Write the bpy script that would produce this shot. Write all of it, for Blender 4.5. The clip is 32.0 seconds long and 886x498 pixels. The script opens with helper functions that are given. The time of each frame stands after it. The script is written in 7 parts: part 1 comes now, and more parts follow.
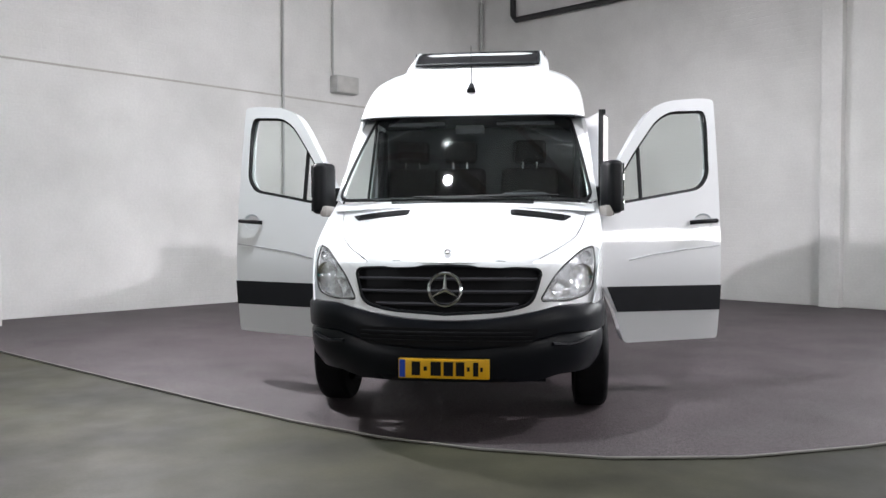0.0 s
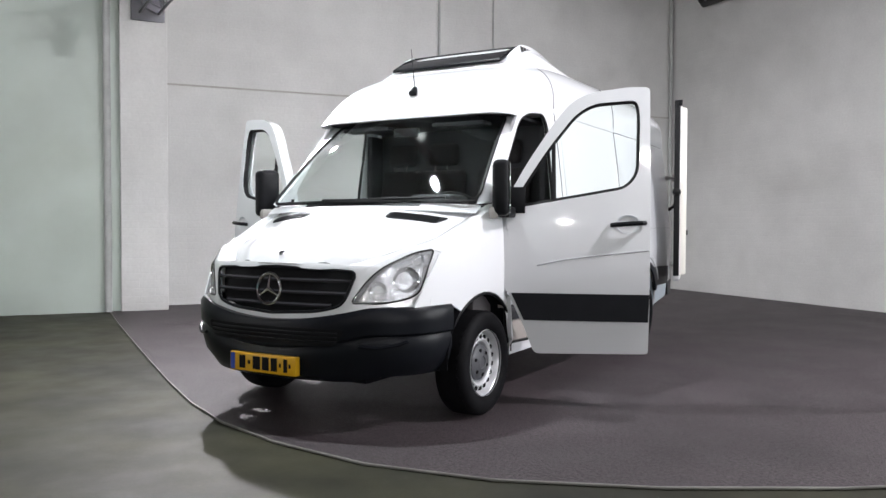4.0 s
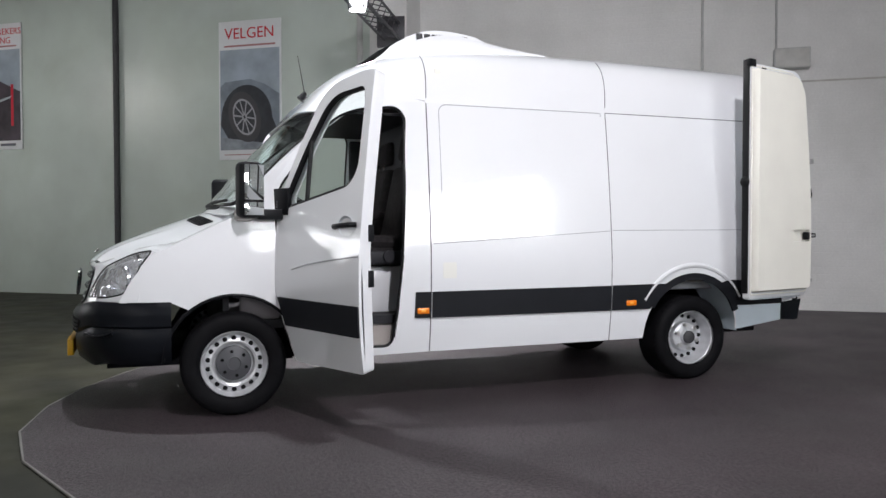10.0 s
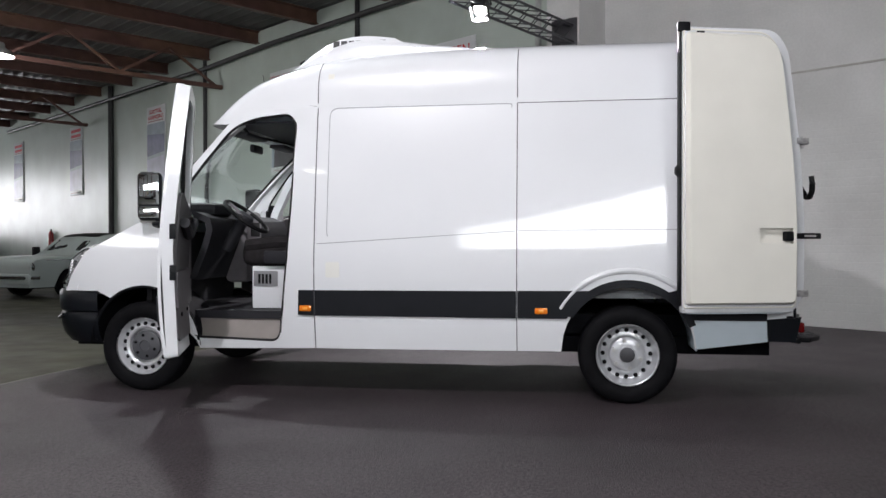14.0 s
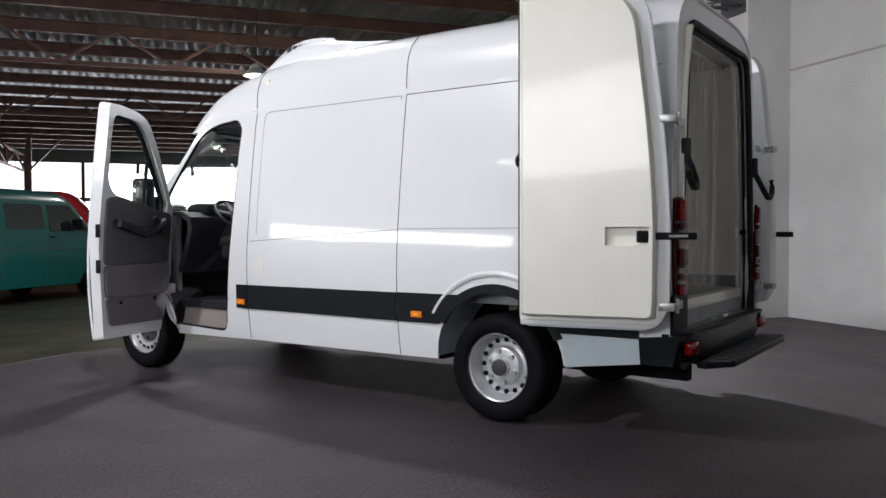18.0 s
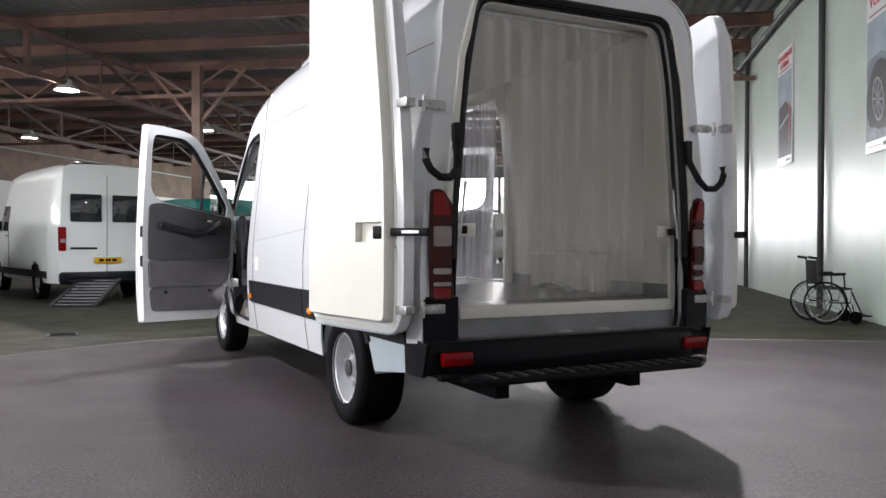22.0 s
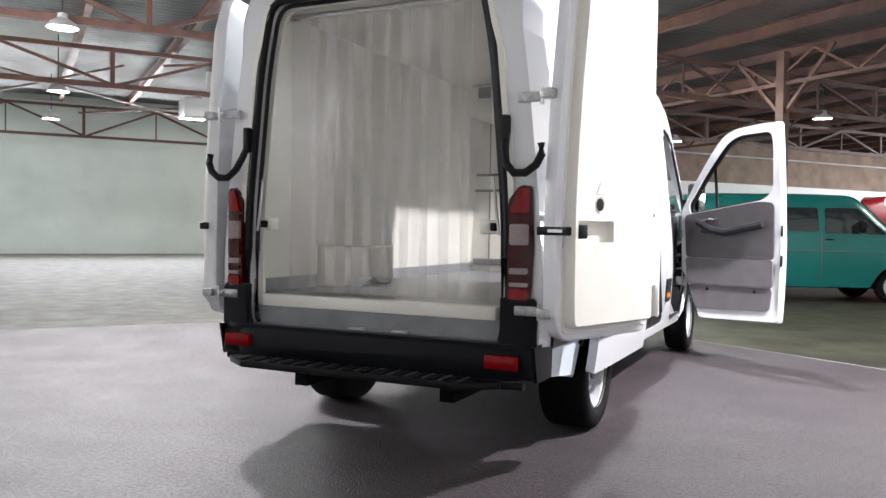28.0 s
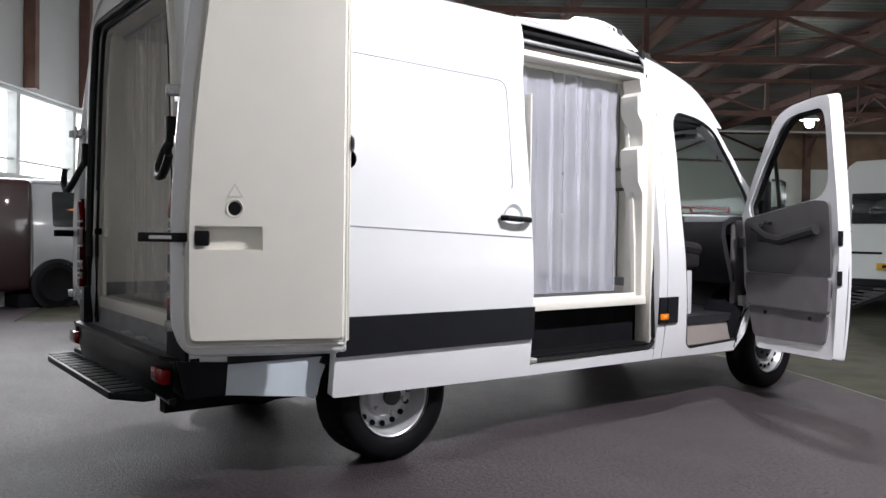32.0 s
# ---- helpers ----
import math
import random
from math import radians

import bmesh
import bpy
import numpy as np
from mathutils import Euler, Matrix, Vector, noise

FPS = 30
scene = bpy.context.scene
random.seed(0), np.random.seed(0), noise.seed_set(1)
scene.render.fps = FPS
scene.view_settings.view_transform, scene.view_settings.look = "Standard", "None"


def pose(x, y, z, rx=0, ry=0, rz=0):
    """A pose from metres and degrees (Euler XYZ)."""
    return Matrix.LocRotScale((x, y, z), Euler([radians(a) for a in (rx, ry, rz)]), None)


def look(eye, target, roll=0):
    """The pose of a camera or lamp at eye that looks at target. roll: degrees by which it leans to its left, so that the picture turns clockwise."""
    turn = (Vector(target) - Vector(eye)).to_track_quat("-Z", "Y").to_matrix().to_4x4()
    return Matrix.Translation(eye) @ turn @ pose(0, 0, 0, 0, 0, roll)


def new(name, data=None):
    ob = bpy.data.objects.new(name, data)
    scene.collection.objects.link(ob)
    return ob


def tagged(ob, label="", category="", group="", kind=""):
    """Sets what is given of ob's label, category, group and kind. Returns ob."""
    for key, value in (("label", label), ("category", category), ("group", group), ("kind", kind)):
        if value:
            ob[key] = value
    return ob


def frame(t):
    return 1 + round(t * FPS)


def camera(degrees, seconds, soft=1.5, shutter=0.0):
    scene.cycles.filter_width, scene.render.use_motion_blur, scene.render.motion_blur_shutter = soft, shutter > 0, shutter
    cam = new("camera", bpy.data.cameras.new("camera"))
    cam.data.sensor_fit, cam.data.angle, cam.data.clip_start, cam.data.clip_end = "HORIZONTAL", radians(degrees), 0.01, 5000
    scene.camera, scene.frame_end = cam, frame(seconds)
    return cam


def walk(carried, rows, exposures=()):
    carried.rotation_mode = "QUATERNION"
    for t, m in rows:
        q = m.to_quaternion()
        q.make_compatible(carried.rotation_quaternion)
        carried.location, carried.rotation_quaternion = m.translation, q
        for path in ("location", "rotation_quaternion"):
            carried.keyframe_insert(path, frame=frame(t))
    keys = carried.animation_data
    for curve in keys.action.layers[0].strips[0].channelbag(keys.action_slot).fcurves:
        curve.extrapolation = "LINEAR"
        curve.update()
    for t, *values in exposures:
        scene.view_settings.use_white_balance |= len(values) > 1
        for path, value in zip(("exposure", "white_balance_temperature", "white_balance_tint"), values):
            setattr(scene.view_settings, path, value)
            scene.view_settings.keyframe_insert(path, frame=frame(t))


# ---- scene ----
cam = camera(58.2, 32.0)
PATH = [
    (0, (0.552, -5.559, 1.224), (0.298, -3.576, 1.168), 0.0),
    (0.5, (0.846, -5.529, 1.229), (0.486, -3.562, 1.178), 0.4),
    (1, (1.149, -5.484, 1.235), (0.729, -3.53, 1.177), 0.4),
    (1.5, (1.484, -5.412, 1.232), (0.944, -3.487, 1.188), 0.4),
    (2, (1.85, -5.334, 1.252), (1.203, -3.443, 1.205), 0.5),
    (2.5, (2.2, -5.198, 1.231), (1.458, -3.341, 1.189), 0.9),
    (3, (2.577, -5.048, 1.233), (1.739, -3.232, 1.188), 0.6),
    (3.5, (2.966, -4.871, 1.239), (2.044, -3.097, 1.189), 0.4),
    (5.5, (4.299, -3.858, 1.246), (2.982, -2.354, 1.179), -0.1),
    (6, (4.594, -3.543, 1.244), (3.166, -2.144, 1.178), 0.2),
    (6.5, (4.893, -3.183, 1.248), (3.412, -1.842, 1.174), 0.1),
    (7, (5.166, -2.821, 1.256), (3.612, -1.564, 1.183), 0.1),
    (7.5, (5.41, -2.46, 1.261), (3.792, -1.286, 1.192), 0.2),
    (8, (5.628, -2.104, 1.263), (3.95, -1.016, 1.2), 0.0),
    (8.5, (5.843, -1.738, 1.265), (4.106, -0.749, 1.204), -0.2),
    (9, (6.047, -1.338, 1.265), (4.251, -0.458, 1.211), -0.0),
    (9.5, (6.214, -0.934, 1.258), (4.381, -0.134, 1.205), -0.2),
    (10, (6.368, -0.535, 1.256), (4.493, 0.161, 1.201), 0.0),
    (10.5, (6.543, -0.063, 1.27), (4.633, 0.53, 1.211), -0.1),
    (11, (6.655, 0.359, 1.26), (4.717, 0.849, 1.204), -0.2),
    (11.5, (6.738, 0.802, 1.264), (4.776, 1.184, 1.2), -0.1),
    (12, (6.793, 1.243, 1.274), (4.813, 1.511, 1.194), 0.1),
    (12.5, (6.825, 1.737, 1.265), (4.831, 1.868, 1.193), -0.1),
    (13, (6.808, 2.275, 1.188), (4.809, 2.271, 1.145), -0.0),
    (13.5, (6.763, 2.74, 1.147), (4.769, 2.599, 1.118), -0.2),
    (15.5, (6.272, 4.528, 1.175), (4.394, 3.841, 1.172), 0.4),
    (16, (6.11, 4.807, 1.115), (4.244, 4.087, 1.113), -0.3),
    (16.5, (5.933, 5.211, 1.136), (4.103, 4.404, 1.133), -0.2),
    (17, (5.732, 5.583, 1.186), (3.942, 4.691, 1.159), -0.5),
    (17.5, (5.461, 5.949, 1.189), (3.745, 4.922, 1.152), -0.5),
    (18, (5.268, 6.25, 1.214), (3.624, 5.111, 1.169), -0.1),
    (18.5, (4.977, 6.571, 1.194), (3.403, 5.337, 1.163), 0.2),
    (19, (4.664, 6.877, 1.197), (3.16, 5.559, 1.166), -0.3),
    (19.5, (4.377, 7.153, 1.189), (2.953, 5.748, 1.158), -0.6),
    (20, (4.049, 7.443, 1.166), (2.707, 5.961, 1.137), -0.3),
    (20.5, (3.718, 7.695, 1.164), (2.469, 6.133, 1.141), -0.3),
    (21, (3.374, 7.945, 1.166), (2.215, 6.315, 1.14), -0.3),
    (21.5, (2.99, 8.164, 1.153), (1.946, 6.458, 1.131), -0.3),
    (22, (2.63, 8.375, 1.139), (1.729, 6.59, 1.12), 0.2),
    (22.5, (2.25, 8.542, 1.138), (1.468, 6.702, 1.113), 0.3),
    (23, (1.865, 8.707, 1.164), (1.224, 6.813, 1.129), -0.0),
    (23.5, (1.504, 8.822, 1.163), (1.0, 6.887, 1.125), -0.3),
    (24, (1.129, 8.989, 1.169), (0.75, 7.026, 1.13), 0.1),
    (24.5, (0.736, 9.008, 1.16), (0.461, 7.027, 1.122), 0.2),
    (25, (0.371, 9.045, 1.169), (0.253, 7.049, 1.138), 0.4),
    (25.5, (-0.051, 9.042, 1.159), (-0.03, 7.042, 1.131), 0.4),
    (27.5, (-1.812, 8.598, 1.175), (-1.096, 6.731, 1.132), 0.8),
    (28, (-2.169, 8.409, 1.182), (-1.317, 6.6, 1.134), 0.9),
    (28.5, (-2.491, 8.192, 1.191), (-1.538, 6.435, 1.144), 0.9),
    (29, (-2.826, 7.948, 1.183), (-1.769, 6.25, 1.149), 0.7),
    (29.5, (-3.144, 7.674, 1.19), (-1.957, 6.065, 1.141), 0.8),
    (30, (-3.436, 7.394, 1.2), (-2.125, 5.884, 1.156), 0.7),
    (30.5, (-3.681, 7.107, 1.201), (-2.291, 5.669, 1.154), 1.1),
    (31, (-3.947, 6.77, 1.212), (-2.462, 5.431, 1.168), 1.2),
    (31.5, (-4.208, 6.414, 1.216), (-2.667, 5.138, 1.179), 1.1),
    (32, (-4.483, 6.048, 1.217), (-2.897, 4.829, 1.178), 0.8),
]
LIGHT_ON_THE_WAY = [(0.0, 0.48), (3.0, 0.35), (6.0, 0.14), (9.0, -0.14), (10.0, -0.24), (13.0, -0.42), (16.0, -0.44), (19.0, -0.36), (21.0, 0.12), (23.0, 0.93), (25.0, 1.45), (28.0, 1.24), (30.0, 1.07), (31.0, 0.62), (32.0, -0.08)]
walk(cam, [(t, look(eye, target, roll)) for t, eye, target, roll in PATH], LIGHT_ON_THE_WAY)


# ---- world and light ----
world = bpy.data.worlds.new("hall_world")
scene.world = world
world.use_nodes = True
wn = world.node_tree
sky = wn.nodes.new("ShaderNodeTexSky")
sky.sky_type, sky.sun_disc = "NISHITA", False
sky.sun_elevation, sky.sun_rotation = radians(35), radians(60)
wn.nodes["Background"].inputs["Strength"].default_value = 0.12
wn.links.new(sky.outputs[0], wn.nodes["Background"].inputs[0])

# the hall lies turned to the van: a is the way out from the poster wall, b the way along it
TURN = Matrix.Rotation(radians(-37), 4, "Z")
HALL = TURN @ Matrix.Translation((-7.35, 0, 0))
CEIL = 6.3


def hall(a, b, z=0.0):
    return HALL @ Vector((a, b, z))


def lamp(name, kind, at, power, colour=(1, 1, 1), target=None, size=0.3, spread=60, blend=0.5):
    data = bpy.data.lights.new(name, kind)
    data.energy, data.color = power, colour
    if kind == "AREA":
        data.shape, data.size, data.size_y = "RECTANGLE", size[0], size[1]
    else:
        data.shadow_soft_size = size
    if kind == "SPOT":
        data.spot_size, data.spot_blend = radians(spread), blend
    ob = new(name, data)
    ob.matrix_world = look(at, target) if target is not None else Matrix.Translation(at)
    return ob


# ---- materials ----
MATS = {}


def mat(name, colour, rough=0.5, metal=0.0, vary=0.0, scale=6.0, fine=0.0, fine_scale=120.0, bump=0.0, bump_scale=80.0,
        coat=0.0, stain=None, stain_scale=0.8, stain_amount=0.4, glow=0.0, trans=0.0, alpha=1.0, ior=1.45, spec=0.5, isle=0.0, rvary=0.0):
    """A procedural surface: base colour with coarse and fine variation, stains and fine relief."""
    if name in MATS:
        return MATS[name]
    m = bpy.data.materials.new(name)
    m.use_nodes = True
    t = m.node_tree
    n, l = t.nodes, t.links
    b = n["Principled BSDF"]
    c = (*colour, 1)
    b.inputs["Base Color"].default_value = c
    b.inputs["Roughness"].default_value = rough
    b.inputs["Metallic"].default_value = metal
    b.inputs["IOR"].default_value = ior
    b.inputs["Specular IOR Level"].default_value = spec
    b.inputs["Coat Weight"].default_value = coat
    b.inputs["Coat Roughness"].default_value = 0.05
    b.inputs["Transmission Weight"].default_value = trans
    b.inputs["Alpha"].default_value = alpha
    if glow:
        b.inputs["Emission Color"].default_value = c
        b.inputs["Emission Strength"].default_value = glow
    if vary or fine or bump or stain or isle or rvary:
        co = n.new("ShaderNodeTexCoord").outputs["Object"]

        def noise_at(s, detail=4.0, dist=0.0):
            q = n.new("ShaderNodeTexNoise")
            q.inputs["Scale"].default_value, q.inputs["Detail"].default_value, q.inputs["Distortion"].default_value = s, detail, dist
            l.new(co, q.inputs["Vector"])
            return q.outputs["Fac"]

        def mult(col, fac, amount):
            r = n.new("ShaderNodeMapRange")
            r.inputs["From Min"].default_value, r.inputs["From Max"].default_value = 0.3, 0.7
            r.inputs["To Min"].default_value, r.inputs["To Max"].default_value = 1 - amount, 1 + amount
            l.new(fac, r.inputs["Value"])
            x = n.new("ShaderNodeVectorMath")
            x.operation = "SCALE"
            l.new(col, x.inputs[0])
            l.new(r.outputs[0], x.inputs["Scale"])
            return x.outputs[0]

        rgb = n.new("ShaderNodeRGB")
        rgb.outputs[0].default_value = c
        col = rgb.outputs[0]
        if stain:
            r = n.new("ShaderNodeMapRange")
            r.inputs["From Min"].default_value, r.inputs["From Max"].default_value = 0.48, 0.68
            r.inputs["To Max"].default_value = stain_amount
            l.new(noise_at(stain_scale, 6.0, 0.6), r.inputs["Value"])
            mx = n.new("ShaderNodeMix")
            mx.data_type = "RGBA"
            l.new(r.outputs[0], mx.inputs[0])
            l.new(col, mx.inputs[6])
            mx.inputs[7].default_value = (*stain, 1)
            col = mx.outputs[2]
        if vary:
            col = mult(col, noise_at(scale), vary)
        if fine:
            col = mult(col, noise_at(fine_scale, 2.0), fine)
        if isle:
            col = mult(col, n.new("ShaderNodeObjectInfo").outputs["Random"], isle)
        l.new(col, b.inputs["Base Color"])
        if glow:
            l.new(col, b.inputs["Emission Color"])
        if rvary:
            r = n.new("ShaderNodeMapRange")
            r.inputs["To Min"].default_value, r.inputs["To Max"].default_value = max(rough - rvary, 0.02), min(rough + rvary, 1)
            l.new(noise_at(scale * 1.7, 5.0), r.inputs["Value"])
            l.new(r.outputs[0], b.inputs["Roughness"])
        if bump:
            bp = n.new("ShaderNodeBump")
            bp.inputs["Strength"].default_value, bp.inputs["Distance"].default_value = bump, 0.01
            l.new(noise_at(bump_scale, 5.0), bp.inputs["Height"])
            l.new(bp.outputs[0], b.inputs["Normal"])
    MATS[name] = m
    return m


M_PAINT = mat("van_white_paint", (0.74, 0.755, 0.775), 0.30, coat=1.0, vary=0.015, scale=1.5, bump=0.012, bump_scale=6)
M_LINER = mat("insulated_liner", (0.80, 0.785, 0.715), 0.30, coat=0.35, vary=0.03, scale=3, bump=0.03, bump_scale=30)
M_BLACK = mat("black_plastic", (0.007, 0.0075, 0.009), 0.42, spec=0.16, vary=0.12, scale=10, bump=0.06, bump_scale=260)
M_STRIP = mat("grey_black_strip", (0.012, 0.013, 0.016), 0.38, spec=0.25, vary=0.1, scale=5, bump=0.05, bump_scale=260)
M_GLOSSBLACK = mat("gloss_black_plastic", (0.006, 0.006, 0.007), 0.18, spec=0.4)
M_BUMPER = mat("bumper_plastic", (0.006, 0.007, 0.0095), 0.34, spec=0.16, vary=0.1, scale=6, bump=0.05, bump_scale=240)
M_RUBBER = mat("tyre_rubber", (0.005, 0.005, 0.006), 0.62, spec=0.10, vary=0.25, scale=12, bump=0.08, bump_scale=150)
M_SEAL = mat("rubber_seal", (0.009, 0.009, 0.010), 0.5, spec=0.25)
M_STEEL = mat("wheel_steel", (0.56, 0.57, 0.59), 0.32, 0.35, vary=0.10, scale=14, stain=(0.36, 0.36, 0.37), stain_scale=9, stain_amount=0.3)
M_CHROME = mat("chrome", (0.75, 0.76, 0.78), 0.12, 1.0)
M_METAL = mat("zinc_metal", (0.55, 0.55, 0.54), 0.38, 0.8, vary=0.12, scale=30)
M_HOLE = mat("dark_hollow", (0.006, 0.006, 0.007), 0.8, spec=0.2)
M_UNDER = mat("underbody", (0.008, 0.008, 0.010), 0.75, spec=0.10, vary=0.3, scale=6)
M_GLASS = mat("tinted_glass", (0.82, 0.9, 0.87), 0.02, trans=1.0, ior=1.36)
M_LENS = mat("clear_lens", (0.92, 0.94, 0.96), 0.03, alpha=0.14)
M_RED = mat("red_lens", (0.20, 0.0015, 0.003), 0.10, spec=0.3, vary=0.04, scale=40)
M_REDDARK = mat("dark_red_lens", (0.045, 0.001, 0.002), 0.12, spec=0.3, vary=0.2, scale=40)
M_SMOKE = mat("smoke_lens", (0.30, 0.24, 0.24), 0.12, spec=0.3, vary=0.06, scale=60)
M_AMBER = mat("amber_lens", (0.85, 0.22, 0.01), 0.2, coat=0.6)
M_PLATE = mat("plate_yellow", (0.62, 0.34, 0.008), 0.35, vary=0.03)
M_BLUE = mat("plate_blue", (0.01, 0.05, 0.35), 0.4)
M_TRIM = mat("cab_trim_grey", (0.15, 0.14, 0.15), 0.6, vary=0.1, scale=8, bump=0.05, bump_scale=200)
M_TRIMD = mat("cab_trim_dark", (0.022, 0.022, 0.026), 0.6, spec=0.3, vary=0.12, scale=8, bump=0.06, bump_scale=200)
M_SEAT = mat("seat_fabric", (0.020, 0.018, 0.019), 0.9, spec=0.2, vary=0.25, scale=20, fine=0.25, fine_scale=300, bump=0.2, bump_scale=260)
M_BEIGE = mat("step_plastic", (0.24, 0.215, 0.20), 0.55, vary=0.08, scale=6, bump=0.08, bump_scale=180)
M_GFLOOR = mat("cargo_floor_grey", (0.22, 0.23, 0.24), 0.35, vary=0.14, scale=8, fine=0.15, fine_scale=180, stain=(0.12, 0.12, 0.12), stain_scale=3)
M_CARPET = mat("dark_platform_floor", (0.044, 0.034, 0.038), 0.52, vary=0.24, scale=1.1, fine=0.95, fine_scale=52, bump=1.0, bump_scale=90,
               stain=(0.031, 0.024, 0.027), stain_scale=0.6, stain_amount=0.6, rvary=0.10)
M_CONC = mat("hall_concrete", (0.031, 0.030, 0.018), 0.6, spec=0.3, vary=0.42, scale=1.6, fine=0.10, fine_scale=55, bump=0.03, bump_scale=60,
             stain=(0.018, 0.018, 0.015), stain_scale=0.55, stain_amount=0.7, rvary=0.16)
M_WALL = mat("whitewashed_wall", (0.70, 0.70, 0.69), 0.75, vary=0.06, scale=1.4, fine=0.03, fine_scale=30, bump=0.25, bump_scale=18,
             stain=(0.56, 0.56, 0.545), stain_scale=0.5, stain_amount=0.5)
M_WALLG = mat("gloss_wall", (0.52, 0.585, 0.54), 0.32, vary=0.08, scale=0.9, bump=0.16, bump_scale=3.5,
              stain=(0.46, 0.52, 0.46), stain_scale=0.7, stain_amount=0.5)
M_BEAM = mat("oxide_steel", (0.11, 0.055, 0.045), 0.55, vary=0.25, scale=3, stain=(0.16, 0.085, 0.05), stain_scale=0.5, stain_amount=0.7)
M_DECK = mat("roof_deck", (0.26, 0.27, 0.27), 0.34, 0.55, vary=0.25, scale=0.5, stain=(0.10, 0.10, 0.095), stain_scale=0.3, stain_amount=0.7)
M_PIPE = mat("dark_pipe", (0.03, 0.03, 0.032), 0.5, vary=0.2)
M_GREYP = mat("grey_pipe", (0.45, 0.46, 0.45), 0.5, vary=0.1)
M_DAY = mat("daylight_glass", (0.92, 0.96, 1.0), 0.4, glow=3.2)
M_LAMPG = mat("lamp_glow", (1.0, 0.97, 0.9), 0.4, glow=14.0)


# ---- mesh helpers ----
def finish(name, bm, material, parent=None, label="", smooth=40, normals=True):
    if normals:
        bmesh.ops.recalc_face_normals(bm, faces=bm.faces)
    me = bpy.data.meshes.new(name)
    bm.to_mesh(me)
    bm.free()
    for k in material if isinstance(material, (list, tuple)) else (material,):
        me.materials.append(k)
    if smooth:
        me.shade_smooth()
        me.set_sharp_from_angle(angle=radians(smooth))
    ob = new(name, me)
    if parent is not None:
        ob.parent = parent
    if label:
        tagged(ob, label)
    return ob


def part(name, bm, material, parent, label="", smooth=40):
    return finish(name, bm, material, parent, label, smooth)


def thing(name, label, category, group="", at=None):
    ob = new(name)
    ob.empty_display_size = 0.1
    if at is not None:
        ob.matrix_world = at
    return tagged(ob, label, category, group)


def box(x0, y0, z0, x1, y1, z1, bevel=0.0, bm=None, m=None, seg=2):
    b = bmesh.new()
    r = bmesh.ops.create_cube(b, size=1.0)
    for v in r["verts"]:
        v.co = Vector((x0 + (v.co.x + 0.5) * (x1 - x0), y0 + (v.co.y + 0.5) * (y1 - y0), z0 + (v.co.z + 0.5) * (z1 - z0)))
    if bevel:
        bmesh.ops.bevel(b, geom=b.edges[:], offset=bevel, segments=seg, affect="EDGES", profile=0.5)
    return merge(bm, b, m)


def merge(bm, b, m=None):
    """Adds the mesh b, moved by m, to bm."""
    if m is not None:
        b.transform(m)
    if bm is None:
        return b
    me = bpy.data.meshes.new("tmp")
    b.to_mesh(me)
    b.free()
    bm.from_mesh(me)
    bpy.data.meshes.remove(me)
    return bm


def cyl(p, q, r, r2=None, n=16, bm=None, caps=True):
    p, q = Vector(p), Vector(q)
    b = bmesh.new()
    bmesh.ops.create_cone(b, cap_ends=caps, segments=n, radius1=r, radius2=r if r2 is None else r2, depth=(q - p).length)
    return merge(bm, b, Matrix.Translation((p + q) / 2) @ (q - p).to_track_quat("Z", "Y").to_matrix().to_4x4())


def bar(p, q, w, h, bm=None):
    """A straight square bar from p to q."""
    p, q = Vector(p), Vector(q)
    b = box(-w / 2, -h / 2, -(q - p).length / 2, w / 2, h / 2, (q - p).length / 2)
    return merge(bm, b, Matrix.Translation((p + q) / 2) @ (q - p).to_track_quat("Z", "Y").to_matrix().to_4x4())


def tube(points, r, n=10, bm=None, closed=False):
    """A round tube along points."""
    pts = [Vector(p) for p in points]
    b = bmesh.new()
    rings = []
    up = Vector((0, 0, 1))
    for i, p in enumerate(pts):
        a = pts[i - 1] if i or closed else p
        c = pts[(i + 1) % len(pts)] if i < len(pts) - 1 or closed else p
        d = (c - a).normalized()
        s = d.cross(up)
        if s.length < 1e-3:
            s = d.cross(Vector((1, 0, 0)))
        s.normalize()
        w = s.cross(d)
        rings.append([b.verts.new(p + r * (math.cos(2 * math.pi * k / n) * s + math.sin(2 * math.pi * k / n) * w)) for k in range(n)])
    for i in range(len(rings) - (0 if closed else 1)):
        u, v = rings[i], rings[(i + 1) % len(rings)]
        for k in range(n):
            b.faces.new((u[k], u[(k + 1) % n], v[(k + 1) % n], v[k]))
    if not closed:
        b.faces.new(rings[0][::-1])
        b.faces.new(rings[-1])
    return merge(bm, b)


def lathe(profile, n=48, bm=None, m=None):
    """Turns a profile of (radius, height) round z."""
    b = bmesh.new()
    rings = [[b.verts.new((r * math.cos(2 * math.pi * k / n), r * math.sin(2 * math.pi * k / n), z)) for k in range(n)] for r, z in profile]
    for u, v in zip(rings, rings[1:]):
        for k in range(n):
            b.faces.new((u[k], u[(k + 1) % n], v[(k + 1) % n], v[k]))
    bmesh.ops.remove_doubles(b, verts=b.verts, dist=1e-5)
    return merge(bm, b, m)


def prism(points, z0, z1, bm=None, m=None, bevel=0.0):
    """An upright prism over a flat outline."""
    b = bmesh.new()
    f = b.faces.new([b.verts.new((x, y, z0)) for x, y in points])
    r = bmesh.ops.extrude_face_region(b, geom=[f])
    for v in r["geom"]:
        if isinstance(v, bmesh.types.BMVert):
            v.co.z = z1
    if bevel:
        bmesh.ops.bevel(b, geom=b.edges[:], offset=bevel, segments=2, affect="EDGES", profile=0.5)
    return merge(bm, b, m)


